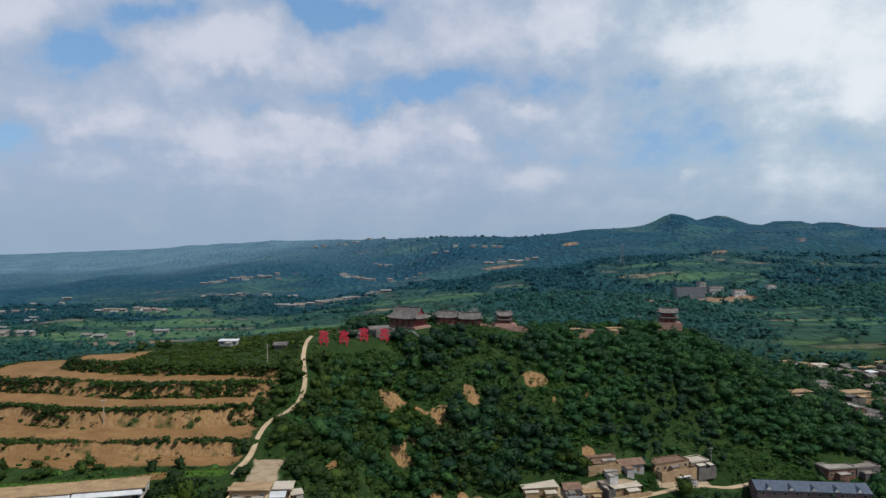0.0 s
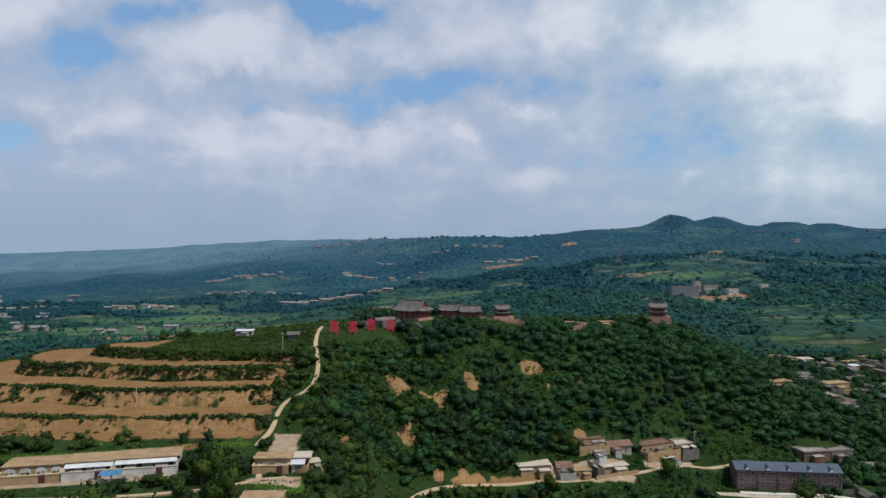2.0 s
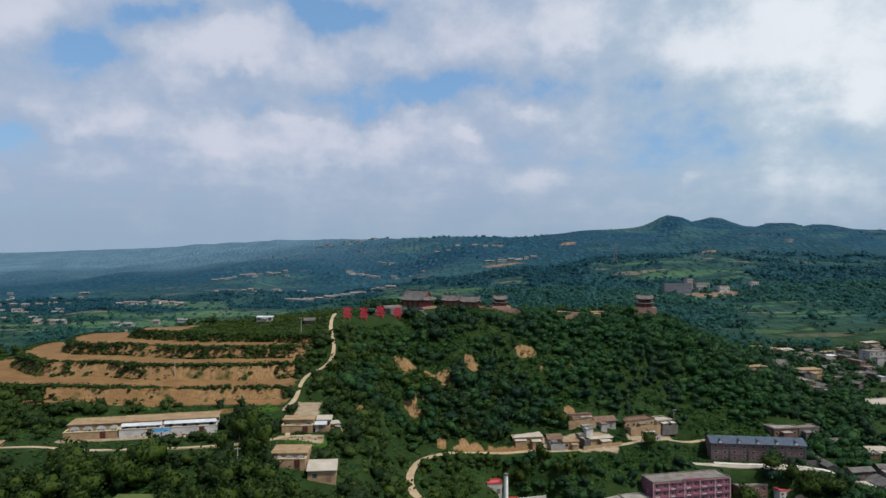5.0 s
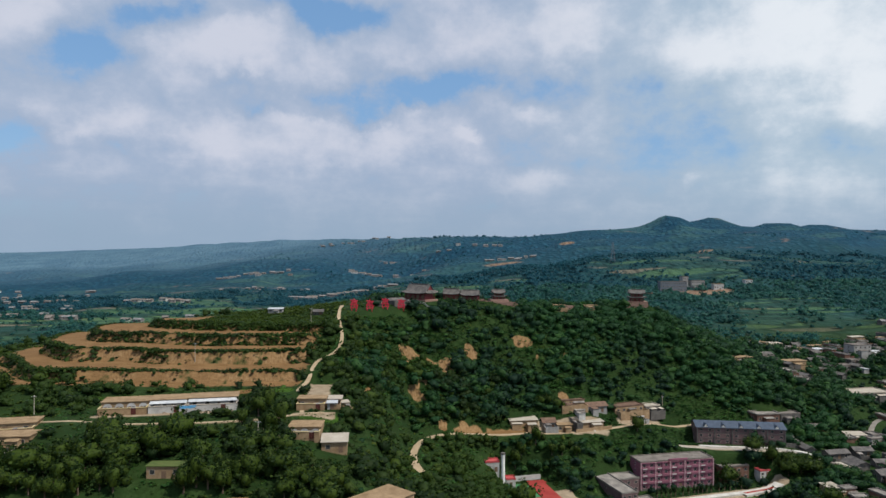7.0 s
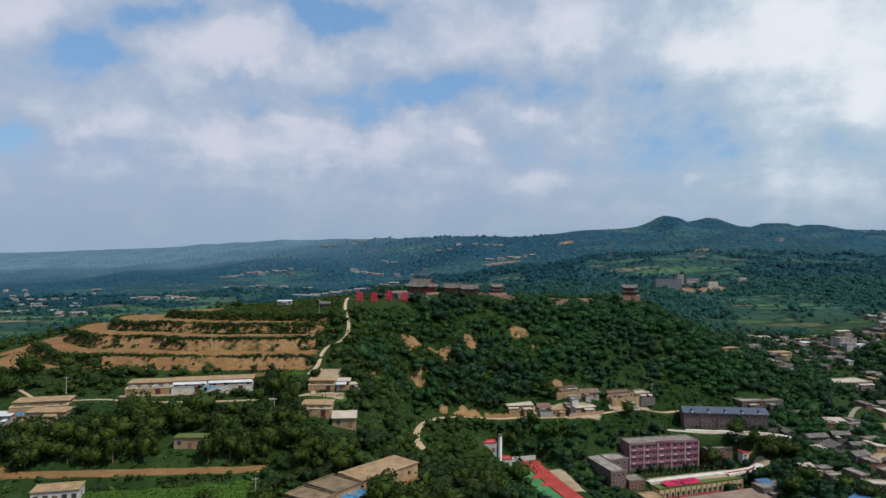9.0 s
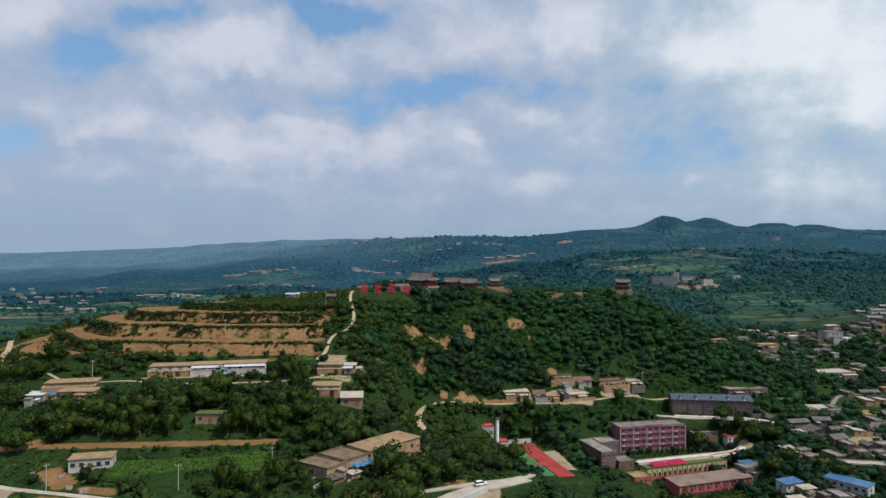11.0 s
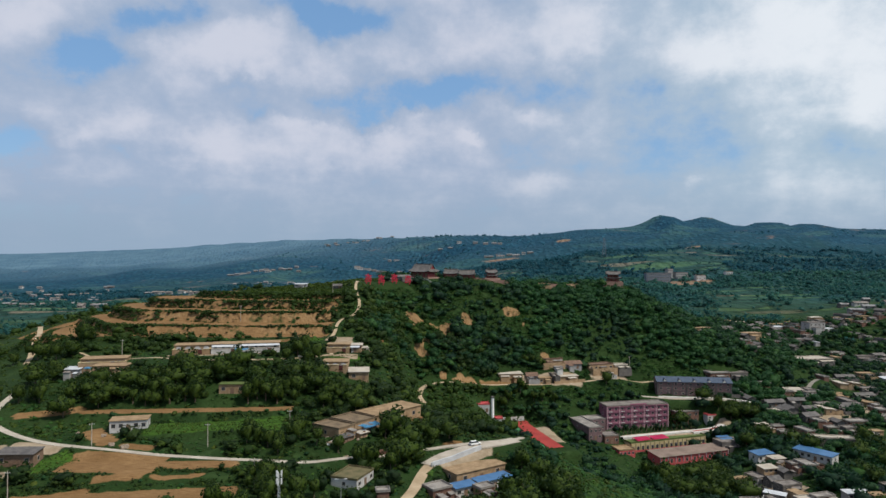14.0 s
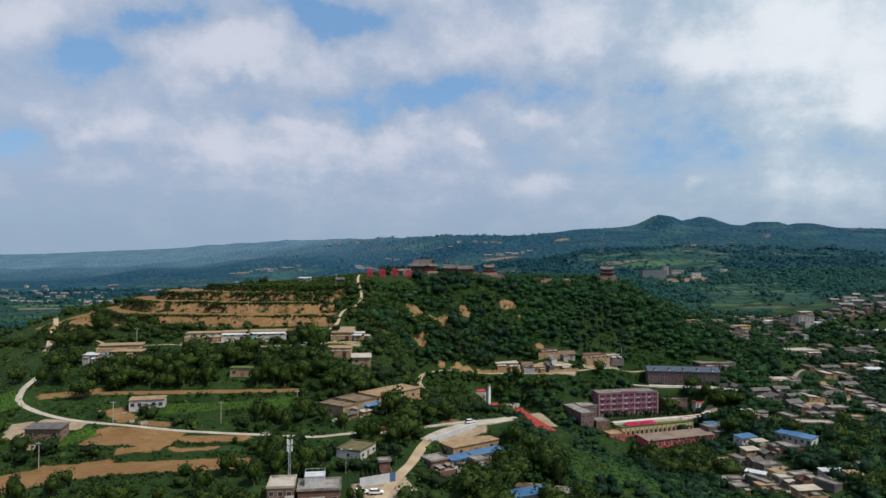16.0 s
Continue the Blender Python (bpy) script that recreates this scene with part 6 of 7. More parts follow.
def far_house(x, y, long, deep, tall, turn, look_no):
    wall_mat, roof_mat = ((FAR_WALL, FAR_ROOF), (WHITE_WALL, GREY_ROOF), (FAR_WALL, GREY_ROOF), (GREY_WALL, FAR_ROOF))[look_no]
    base = min(ground_at(x - long / 2, y - deep / 2), ground_at(x + long / 2, y - deep / 2))
    thing = tagged(new("far_house", None), ("low tan farmhouse far off in the valley", "white house far off in the valley", "brick house far off in the valley", "grey house with a pale roof far off in the valley")[look_no], "house")
    thing.matrix_basis = pose(x, y, base, 0, 0, turn)
    bm = bmesh.new()
    box(bm, -long / 2, long / 2, -deep / 2, deep / 2, -3, tall + 1)
    part("wall", bm, wall_mat, thing)
    bm = bmesh.new()
    l, d, z = long / 2 + 0.4, deep / 2 + 0.5, tall + 1.01
    v = [bm.verts.new(p) for p in ((-l, -d, z), (l, -d, z), (l, d, z), (-l, d, z), (-l, 0, z + 1.6), (l, 0, z + 1.6))]
    for f in ((0, 3, 2, 1), (0, 1, 5, 4), (2, 3, 4, 5), (1, 2, 5), (3, 0, 4)):
        bm.faces.new([v[k] for k in f])
    part("roof", bm, roof_mat, thing)
    n = max(2, int(long / 5))
    for k in range(n):
        window(thing, -long / 2 + (k + 0.5) * long / n, -deep / 2, 1.6, 1.6, 1.6)


for spec in FAR_HOMES:
    far_house(*spec)


# ---- the temple on the hill ----
def curved_roof(bm, long, deep, over, rise, ridge, z, curl=0.7, gable=0.0):
    """A swept tile roof: hollow slopes from lifted eave corners up to a straight ridge."""
    rings, n = [], 9
    for s in (0, 0.2, 0.4, 0.6, 0.8, 1.0):
        a, b = (long / 2 + over) * (1 - s) + ridge / 2 * s, (deep / 2 + over) * (1 - s) + 0.12 * s
        ring = []
        for side in range(4):
            for k in range(n):
                u = -1 + 2 * k / n
                px, py = ((u * a, -b), (a, u * b), (-u * a, b), (-a, -u * b))[side]
                lift = curl * (abs(u) ** 4) * (1 - s) ** 2
                ring.append(bm.verts.new((px, py, z + rise * (0.55 * s + 0.45 * s * s) + lift)))
        rings.append(ring)
    m = len(rings[0])
    for lower, upper in zip(rings, rings[1:]):
        for k in range(m):
            bm.faces.new((lower[k], lower[(k + 1) % m], upper[(k + 1) % m], upper[k]))
    bm.faces.new(rings[-1])
    under = [bm.verts.new((v.co.x * 0.98, v.co.y * 0.98, v.co.z - 0.3)) for v in rings[0]]
    for k in range(m):
        bm.faces.new((under[k], under[(k + 1) % m], rings[0][(k + 1) % m], rings[0][k]))
    bm.faces.new(under[::-1])


def temple(name, x, y, base, turn, long, deep, tiers, label, podium=1.5, batter=0.0, stone=None):
    """A hall with a stone base and one or more tiers: (height of the walls, inset, overhang, rise of the roof)."""
    thing = tagged(new(name, None), label, "temple")
    thing.matrix_basis = pose(x, y, base, 0, 0, turn)
    bm = bmesh.new()
    a, b = long / 2 + 1.6, deep / 2 + 1.6
    low = [bm.verts.new((sx * (a + batter), sy * (b + batter), -3)) for sx, sy in ((-1, -1), (1, -1), (1, 1), (-1, 1))]
    top = [bm.verts.new((sx * a, sy * b, podium)) for sx, sy in ((-1, -1), (1, -1), (1, 1), (-1, 1))]
    for k in range(4):
        bm.faces.new((low[k], low[(k + 1) % 4], top[(k + 1) % 4], top[k]))
    bm.faces.new(top)
    bm.faces.new(low[::-1])
    part("podium", bm, stone or STONE, thing)
    z = podium
    for wall, inset, over, rise, full in tiers:
        l, d = long - 2 * inset, deep - 2 * inset
        bm = bmesh.new()
        box(bm, -l / 2 + 0.5, l / 2 - 0.5, -d / 2 + 0.5, d / 2 - 0.5, z, z + wall)
        body = part("body", bm, TEMPLE_RED, thing)
        count = max(3, int(l / 3.2))
        for k in range(count + 1):
            for v in (-d / 2, d / 2):
                bm = bmesh.new()
                tube(bm, -l / 2 + k * l / count, v, z + 0.002, z + wall, 0.24, n=8)
                part("column", bm, TEMPLE_RED, thing)
        for k in range(count):
            bm = bmesh.new()
            u = -l / 2 + (k + 0.5) * l / count
            box(bm, u - l / count * 0.3, u + l / count * 0.3, -d / 2 + 0.42, -d / 2 + 0.49, z + 0.4, z + wall * 0.7)
            part("lattice_door", bm, WOOD, body)
        z += wall
        bm = bmesh.new()
        ridge = max(1.0, l - d * 0.3) if full else max(l - 2 * inset - 2.0, 1.0)
        curved_roof(bm, l, d, over, rise, ridge, z, 0.8)
        roof = part("roof", bm, GREY_TILE, thing)
        bm = bmesh.new()
        box(bm, -ridge / 2 - 0.2, ridge / 2 + 0.2, -0.25, 0.25, z + rise - 0.05, z + rise + 0.5)
        if full:
            part("ridge", bm, GREY_TILE, roof)
            for s in (-1, 1):
                bm = bmesh.new()
                bar(bm, (s * ridge / 2, 0, z + rise + 0.4), (s * (ridge / 2 + 0.5), 0, z + rise + 1.2), 0.35)
                part("finial", bm, GREY_TILE, roof)
                bm = bmesh.new()
                e = s * (ridge / 2 + 0.05)
                out = (long / 2 + over - ridge / 2) * 0.5
                v = [bm.verts.new(p) for p in ((e, -d * 0.27, z + rise * 0.36), (e, d * 0.27, z + rise * 0.36), (e, 0, z + rise - 0.1), (e + s * out, -d * 0.27, z + rise * 0.36), (e + s * out, d * 0.27, z + rise * 0.36), (e + s * out, 0, z + rise - 0.1))]
                for f in ((0, 2, 1), (3, 4, 5), (0, 3, 5, 2), (1, 2, 5, 4), (0, 1, 4, 3)):
                    bm.faces.new([v[i] for i in f])
                part("gable", bm, TEMPLE_RED, roof, "dark red gable")
                for q in (-1, 1):
                    bm = bmesh.new()
                    a = [bm.verts.new(p) for p in ((e, q * (d * 0.27 + 0.4), z + rise * 0.36 - 0.25), (e + s * (out + 0.5), q * (d * 0.27 + 0.4), z + rise * 0.36 - 0.25), (e + s * (out + 0.5), 0, z + rise), (e, 0, z + rise))]
                    b = [bm.verts.new(p.co + Vector((0, 0, 0.28))) for p in a]
                    bm.faces.new(a)
                    bm.faces.new(b[::-1])
                    for k in range(4):
                        bm.faces.new((a[k], a[(k + 1) % 4], b[(k + 1) % 4], b[k]))
                    part("gable_roof", bm, GREY_TILE, roof)
        else:
            bm.free()
            z += rise * 0.55
    return thing


temple("temple_hall", -17, 331, 86.3, -34, 14.5, 10, ((3.8, 0, 1.8, 5.0, True),), "large red temple hall with a swept grey tile roof", 1.2)
temple("temple_hall", 2.5, 352, 85.6, -8, 9.6, 6, ((3.2, 0, 1.0, 3.0, True),), "low temple side hall with a grey tile roof", 0.6)
temple("temple_hall", 14.0, 350, 85.0, -8, 10.4, 6, ((3.2, 0, 1.0, 3.0, True),), "low temple side hall with a grey tile roof", 0.6)
temple("pavilion", 32, 353, 82.6, 8, 8, 6, ((1.9, 0.3, 1.2, 0.9, False), (1.5, 0.9, 1.2, 2.0, True)), "small red pavilion on a high stone base", 3.6, 1.2)
temple("gate_tower", 130, 389, 78.2, -8, 10.5, 8, ((2.7, 0.8, 1.9, 1.1, False), (2.2, 1.5, 1.9, 2.2, True)), "two-tiered gate tower with dark roofs on a stone base", 4.6, 0.4)


def wall_run(name, points, tall, thick, mat, label, cap=None):
    """A free-standing wall along a line, set into the ground."""
    bm = bmesh.new()
    p = np.array(points, float)
    t = np.gradient(p, axis=0)
    t /= np.linalg.norm(t, axis=1)[:, None]
    rows = []
    for (x, y), (tx, ty) in zip(p, t):
        g = ground_at(x, y)
        rows.append([bm.verts.new((x + o * ty * thick / 2, y - o * tx * thick / 2, g + z)) for o, z in ((-1, -1.5), (-1, tall), (1, tall), (1, -1.5))])
    for a, b in zip(rows, rows[1:]):
        for k in range(4):
            bm.faces.new((a[k], a[(k + 1) % 4], b[(k + 1) % 4], b[k]))
    bm.faces.new(rows[0])
    bm.faces.new(rows[-1][::-1])
    return tagged(part(name, bm, mat), label, "wall")


def along(x0, y0, x1, y1, n=6):
    return [(x0 + (x1 - x0) * k / n, y0 + (y1 - y0) * k / n) for k in range(n + 1)]


wall_run("stone_wall", along(20, 344, 42, 346, 12), 1.2, 0.6, STONE, "low reddish stone wall before the temple halls")
wall_run("stone_wall", along(36, 349, 44, 350), 2.0, 1.2, STONE, "reddish stone wall beside the pavilion")
wall_run("stone_wall", along(70, 362, 84, 365), 3.0, 2.0, STONE, "reddish stone wall on the crest of the hill")
wall_run("stone_wall", along(112, 386, 121, 386), 3.2, 2.0, STONE, "reddish stone wall beside the gate tower")
wall_run("stone_wall", along(-24, 315, -11, 312), 1.0, 0.5, WHITE_WALL, "low white wall before the large temple hall")
wall_run("retaining_wall", along(-5.5, 88.5, 12, 101.5, 8), 1.6, 0.5, PALE_TIN, "white retaining wall of the lane above the compound")
wall_run("boundary_wall", along(30, 241.5, 44, 245.5), 2.4, 0.3, WHITE_WALL, "white boundary wall behind the running track")
wall_run("boundary_wall", along(-30, 90, -20, 99), 1.8, 0.3, BRICK_WALL, "brick yard wall before the flat-roofed compound")
wall_run("boundary_wall", along(-3, 68, 13, 71.5), 1.6, 0.3, WHITE_WALL, "white yard wall before the blue-roofed houses")
wall_run("boundary_wall", along(17, 52, 22, 62), 1.8, 0.4, EARTH_WALL, "earth yard wall round the lower compound")
wall_run("boundary_wall", along(22, 62, 40, 62), 1.8, 0.4, EARTH_WALL, "earth yard wall round the lower compound")
wall_run("boundary_wall", along(64, 262, 84, 270), 1.7, 0.3, EARTH_WALL, "earth yard wall beside the dirt road")


def red_sign(x, y, tall=6.4, wide=4.3, turn=0.0):
    """Huge red standing sign, its strokes as plain bars on two posts."""
    thing = tagged(new("red_sign", None), "huge red standing sign on two posts", "sign", "red signs on the hilltop")
    thing.matrix_basis = pose(x, y, ground_at(x, y), 0, 0, turn)
    for u in (-wide * 0.28, wide * 0.28):
        bm = bmesh.new()
        box(bm, u - 0.2, u + 0.2, -0.2, 0.2, -1, 1.4)
        part("post", bm, SIGN_RED, thing)
    for z, w, lean in ((1.7, 0.8, 0.25), (3.1, 1.0, -0.3), (4.4, 0.75, 0.2), (5.4, 0.95, -0.2)):
        bm = bmesh.new()
        bar(bm, (-wide / 2 * w, 0, z - lean), (wide / 2 * w, 0, z + lean), 0.55)
        part("crossbar", bm, SIGN_RED, thing)
    for u0, u1, z0, z1 in ((-wide * 0.42, -wide * 0.16, 1.2, 5.2), (0.1, 0.0, 1.4, tall), (wide * 0.42, wide * 0.2, 1.2, 4.9)):
        bm = bmesh.new()
        bar(bm, (u0, 0, z0), (u1, 0, z1), 0.5)
        part("upright", bm, SIGN_RED, thing)
    return thing


first = red_sign(-50.2, 283)
for x, y in ((-42.4, 288), (-34.6, 294.5), (-26.2, 300)):
    copy_thing(first, pose(x, y, ground_at(x, y) - 0.1))


# ---- masts, poles and small things ----
def utility_pole(tall=8.0):
    thing = tagged(new("utility_pole", None), "weathered concrete utility pole with a crossarm", "pole", "utility poles of the slope")
    bm = bmesh.new()
    tube(bm, 0, 0, -1, tall, 0.17, 0.11, 8)
    part("shaft", bm, CONCRETE, thing)
    bm = bmesh.new()
    box(bm, -0.9, 0.9, -0.16, -0.06, tall - 0.6, tall - 0.48)
    arm = part("crossarm", bm, METAL, thing)
    for u in (-0.8, 0.0, 0.8):
        bm = bmesh.new()
        tube(bm, u, -0.11, tall - 0.478, tall - 0.25, 0.06, 0.04, 6)
        part("insulator", bm, CAR_WHITE, arm)
    return thing


pole = utility_pole()
pole.matrix_basis = pose(-82.4, 89.6, ground_at(-82.4, 89.6))
for x, y, turn in ((-59.2, 64.7, 20), (-57, 101.5, 10), (-64, 150, 0), (-121, 87, 30), (-112, 222, 0), (-70, 268, 0), (-150, 168, 0), (-66, 176, 15), (118, 296, 10), (-128, 54, 0), (-139, 127, 0)):
    copy_thing(pole, pose(x, y, ground_at(x, y), 0, 0, turn))

lamp_x, lamp_y = -31.3, 56.3
lamp = tagged(new("street_lamp", None), "tall white street lamp with two arms", "street lamp")
lamp.matrix_basis = pose(lamp_x, lamp_y, ground_at(lamp_x, lamp_y))
bm = bmesh.new()
tube(bm, 0, 0, -0.5, 7.8, 0.1, 0.07, 8)
part("pole", bm, METAL, lamp)
for s in (-1, 1):
    bm = bmesh.new()
    bar(bm, (0, 0, 7.7), (s * 1.0, 0, 7.9), 0.08)
    arm = part("arm", bm, METAL, lamp)
    bm = bmesh.new()
    box(bm, s * 1.35 - 0.38, s * 1.35 + 0.38, -0.14, 0.14, 7.82, 7.95)
    part("lamp_head", bm, CAR_WHITE, arm)

# radio mast on the roof of the two-storey brick house, and a tank on its neighbour
owner = next(h for h in HOMES if h["style"] == "brick_two")
roof_z = 0.5 * (ground_at(*owner["a"]) + ground_at(*owner["b"])) + 0.15 + owner["tall"] + 0.22
mast = tagged(new("radio_mast", None), "slim lattice radio mast with panel antennas on a roof", "mast")
mast.matrix_basis = pose(owner["mid"][0] + 1.6, owner["mid"][1] + 2.0, roof_z)
for k in range(3):
    a0 = 2.094 * k
    bm = bmesh.new()
    bar(bm, (0.45 * math.cos(a0), 0.45 * math.sin(a0), 0), (0.25 * math.cos(a0), 0.25 * math.sin(a0), 11), 0.09)
    part("leg", bm, METAL, mast)
bm = bmesh.new()
for k in range(12):
    for j in range(3):
        r0, r1 = 0.45 - 0.2 * k / 12, 0.45 - 0.2 * (k + 1) / 12
        a0, a1 = 2.094 * j, 2.094 * (j + 1)
        bar(bm, (r0 * math.cos(a0), r0 * math.sin(a0), k * 11 / 12), (r1 * math.cos(a1), r1 * math.sin(a1), (k + 1) * 11 / 12), 0.05)
tagged(part("lacing", bm, METAL, mast), kind="stuff")
for level in (8.2, 10.2):
    for k in range(3):
        a0 = 2.094 * k + 0.5
        bm = bmesh.new()
        box(bm, 0.75 * math.cos(a0) - 0.16, 0.75 * math.cos(a0) + 0.16, 0.75 * math.sin(a0) - 0.16, 0.75 * math.sin(a0) + 0.16, level, level + 1.6)
        panel = part("antenna", bm, CAR_WHITE, mast)
        bm = bmesh.new()
        bar(bm, (0.2 * math.cos(a0), 0.2 * math.sin(a0), level + 0.8), (0.62 * math.cos(a0), 0.62 * math.sin(a0), level + 0.8), 0.08)
        part("bracket", bm, METAL, panel)

owner = next(h for h in HOMES if h["a"] == (-41.8, 34.8))
roof_z = 0.5 * (ground_at(*owner["a"]) + ground_at(*owner["b"])) + 0.15 + owner["tall"] + 0.225
tank = tagged(new("roof_hut", None), "white rooftop hut with a railed flat top", "hut")
tank.matrix_basis = pose(owner["mid"][0] - 1.5, owner["mid"][1] + 0.8, roof_z, 0, 0, owner["turn"])
bm = bmesh.new()
box(bm, -2.9, 2.9, -2.2, 2.2, 0, 2.6)
part("wall", bm, WHITE_WALL, tank)
bm = bmesh.new()
box(bm, -3.0, 3.0, -2.3, 2.3, 2.602, 2.8)
top = part("roof", bm, PALE_TIN, tank)
for p, q in (((-2.9, -2.2), (2.9, -2.2)), ((2.9, -2.2), (2.9, 2.2)), ((2.9, 2.2), (-2.9, 2.2)), ((-2.9, 2.2), (-2.9, -2.2))):
    bm = bmesh.new()
    bar(bm, (*p, 3.7), (*q, 3.7), 0.08)
    part("rail", bm, METAL, top)
for p in ((-2.9, -2.2), (2.9, -2.2), (2.9, 2.2), (-2.9, 2.2)):
    bm = bmesh.new()
    tube(bm, *p, 2.8, 3.7, 0.05, n=6)
    part("rail_post", bm, METAL, top)

# hoarding beside the dirt road
hoard = tagged(new("hoarding", None), "white hoarding with a blue board beside the dirt road", "hoarding")
hoard.matrix_basis = pose(-20.5, 50.5, ground_at(-20.5, 50.5), 0, 0, 30)
for k in range(6):
    bm = bmesh.new()
    box(bm, -6 + 2 * k, -4.02 + 2 * k, -0.08, 0.08, -0.6, 3.0)
    part("panel", bm, BLUE_TIN if k == 5 else PALE_TIN, hoard, "bright blue board" if k == 5 else "")

def blue_sheet(x, y, z, turn, long, wide, tall, label):
    """A sagging plastic sheet tied over posts."""
    sheet = tagged(new("tarpaulin", None), label, "tarpaulin")
    sheet.matrix_basis = pose(x, y, z, 0, 0, turn)
    bm = bmesh.new()
    grid = [[bm.verts.new((-long / 2 + long * i / 9, -wide / 2 + wide * j / 4, tall + 0.35 * j / 4 + 0.12 * math.sin(i * 1.7 + j) - 0.2 * math.sin(math.pi * i / 9))) for j in range(5)] for i in range(10)]
    for a, b in zip(grid, grid[1:]):
        for j in range(4):
            bm.faces.new((a[j], b[j], b[j + 1], a[j + 1]))
    bmesh.ops.solidify(bm, geom=bm.faces[:], thickness=0.04)
    part("sheet", bm, TARP_BLUE, sheet)
    for u in (-long / 2 + 0.2, 0, long / 2 - 0.2):
        bm = bmesh.new()
        tube(bm, u, -wide / 2 + 0.1, -0.5, tall - 0.1, 0.06, n=6)
        part("post", bm, METAL, sheet)


blue_sheet(-28.3, 104.6, 38.0, 52, 9.0, 4.0, 3.1, "bright blue tarpaulin stretched over the compound yard")
blue_sheet(-95.5, 170.0, 56.6, 12, 6.0, 3.2, 2.5, "bright blue tarpaulin over the yard of the farmhouse")
blue_sheet(-153, 146.5, ground_at(-153, 146.5), 16, 5.0, 3.0, 2.3, "small blue plastic sheet beside the earth farm")

# chimney of the boiler house
shaft = tagged(new("chimney", None), "tall white painted chimney with a darker cap", "chimney")
shaft.matrix_basis = pose(25.0, 232.5, ground_at(25.0, 232.5))
bm = bmesh.new()
tube(bm, 0, 0, -1, 14.4, 1.05, 0.85, 16)
part("shaft", bm, WHITE_PAINT, shaft)
bm = bmesh.new()
tube(bm, 0, 0, 14.402, 15.1, 1.05, 1.05, 16)
part("cap", bm, GREY_WALL, shaft)

PYLON_STEEL = material("pylon_steel", ((0.10, 0.13, 0.16), (0.16, 0.19, 0.22)), 2.0, 0.7)
# power pylon on the far knoll
pylon = tagged(new("pylon", None), "far steel lattice power pylon on a green knoll", "pylon")
pylon.matrix_basis = pose(262, 985, ground_at(262, 985))
for sx, sy in ((-1, -1), (1, -1), (1, 1), (-1, 1)):
    bm = bmesh.new()
    bar(bm, (3.2 * sx, 3.2 * sy, -1), (0.5 * sx, 0.5 * sy, 32), 0.45)
    part("leg", bm, PYLON_STEEL, pylon)
for z, w in ((21, 6.5), (25, 5.5), (29, 4.5)):
    bm = bmesh.new()
    bar(bm, (-w, 0, z), (w, 0, z), 0.4)
    part("crossarm", bm, PYLON_STEEL, pylon)
bm = bmesh.new()
for k in range(8):
    w0, w1 = 3.2 - 2.7 * k / 8, 3.2 - 2.7 * (k + 1) / 8
    for s in (-1, 1):
        bar(bm, (-w0, s * w0, k * 4), (w1, s * w1, k * 4 + 4), 0.25)
        bar(bm, (s * w0, w0, k * 4), (s * w1, -w1, k * 4 + 4), 0.25)
tagged(part("lacing", bm, PYLON_STEEL, pylon), kind="stuff")


def car(x, y, turn, paint, label):
    thing = tagged(new("car", None), label, "car")
    thing.matrix_basis = pose(x, y, ground_at(x, y) + 0.12, 0, 0, turn)
    bm = bmesh.new()
    outline = ((-2.2, 0.35), (2.15, 0.35), (2.2, 0.75), (1.2, 0.95), (-2.2, 1.0))
    rows = [[bm.verts.new((u, s * 0.88, z)) for u, z in outline] for s in (-1, 1)]
    bm.faces.new(rows[0])
    bm.faces.new(rows[1][::-1])
    for k in range(5):
        bm.faces.new((rows[0][k], rows[1][k], rows[1][(k + 1) % 5], rows[0][(k + 1) % 5]))
    bmesh.ops.recalc_face_normals(bm, faces=bm.faces)
    bmesh.ops.bevel(bm, geom=bm.edges[:], offset=0.08, segments=2, affect="EDGES")
    part("body", bm, paint, thing)
    bm = bmesh.new()
    outline = ((-2.1, 0.98), (1.15, 0.95), (0.5, 1.5), (-1.8, 1.55))
    rows = [[bm.verts.new((u, s * (0.8 if z < 1 else 0.66), z)) for u, z in outline] for s in (-1, 1)]
    bm.faces.new(rows[0])
    bm.faces.new(rows[1][::-1])
    for k in range(4):
        bm.faces.new((rows[0][k], rows[1][k], rows[1][(k + 1) % 4], rows[0][(k + 1) % 4]))
    part("windows", bm, GLASS, thing)
    bm = bmesh.new()
    box(bm, -1.75, 0.45, -0.64, 0.64, 1.53, 1.6)
    part("roof_panel", bm, paint, thing)
    for u in (-1.35, 1.35):
        for s in (-1, 1):
            bm = bmesh.new()
            rings = [[bm.verts.new((u + 0.33 * math.cos(0.5236 * k), s * 0.78 + w, 0.33 + 0.33 * math.sin(0.5236 * k))) for k in range(12)] for w in (-0.1, 0.12)]
            for k in range(12):
                bm.faces.new((rings[0][k], rings[0][(k + 1) % 12], rings[1][(k + 1) % 12], rings[1][k]))
            bm.faces.new(rings[0])
            bm.faces.new(rings[1][::-1])
            part("wheel", bm, RUBBER, thing)


car(-24.5, 43.5, 20, CAR_WHITE, "white car parked in the dirt yard")
car(-20.2, 43.0, 10, CAR_WHITE, "white car parked in the dirt yard")
car(-27.0, 40.5, 60, CAR_DARK, "dark car parked beside the brick house")
car(10, 105.5, 30, CAR_WHITE, "white car parked on the concrete lane")


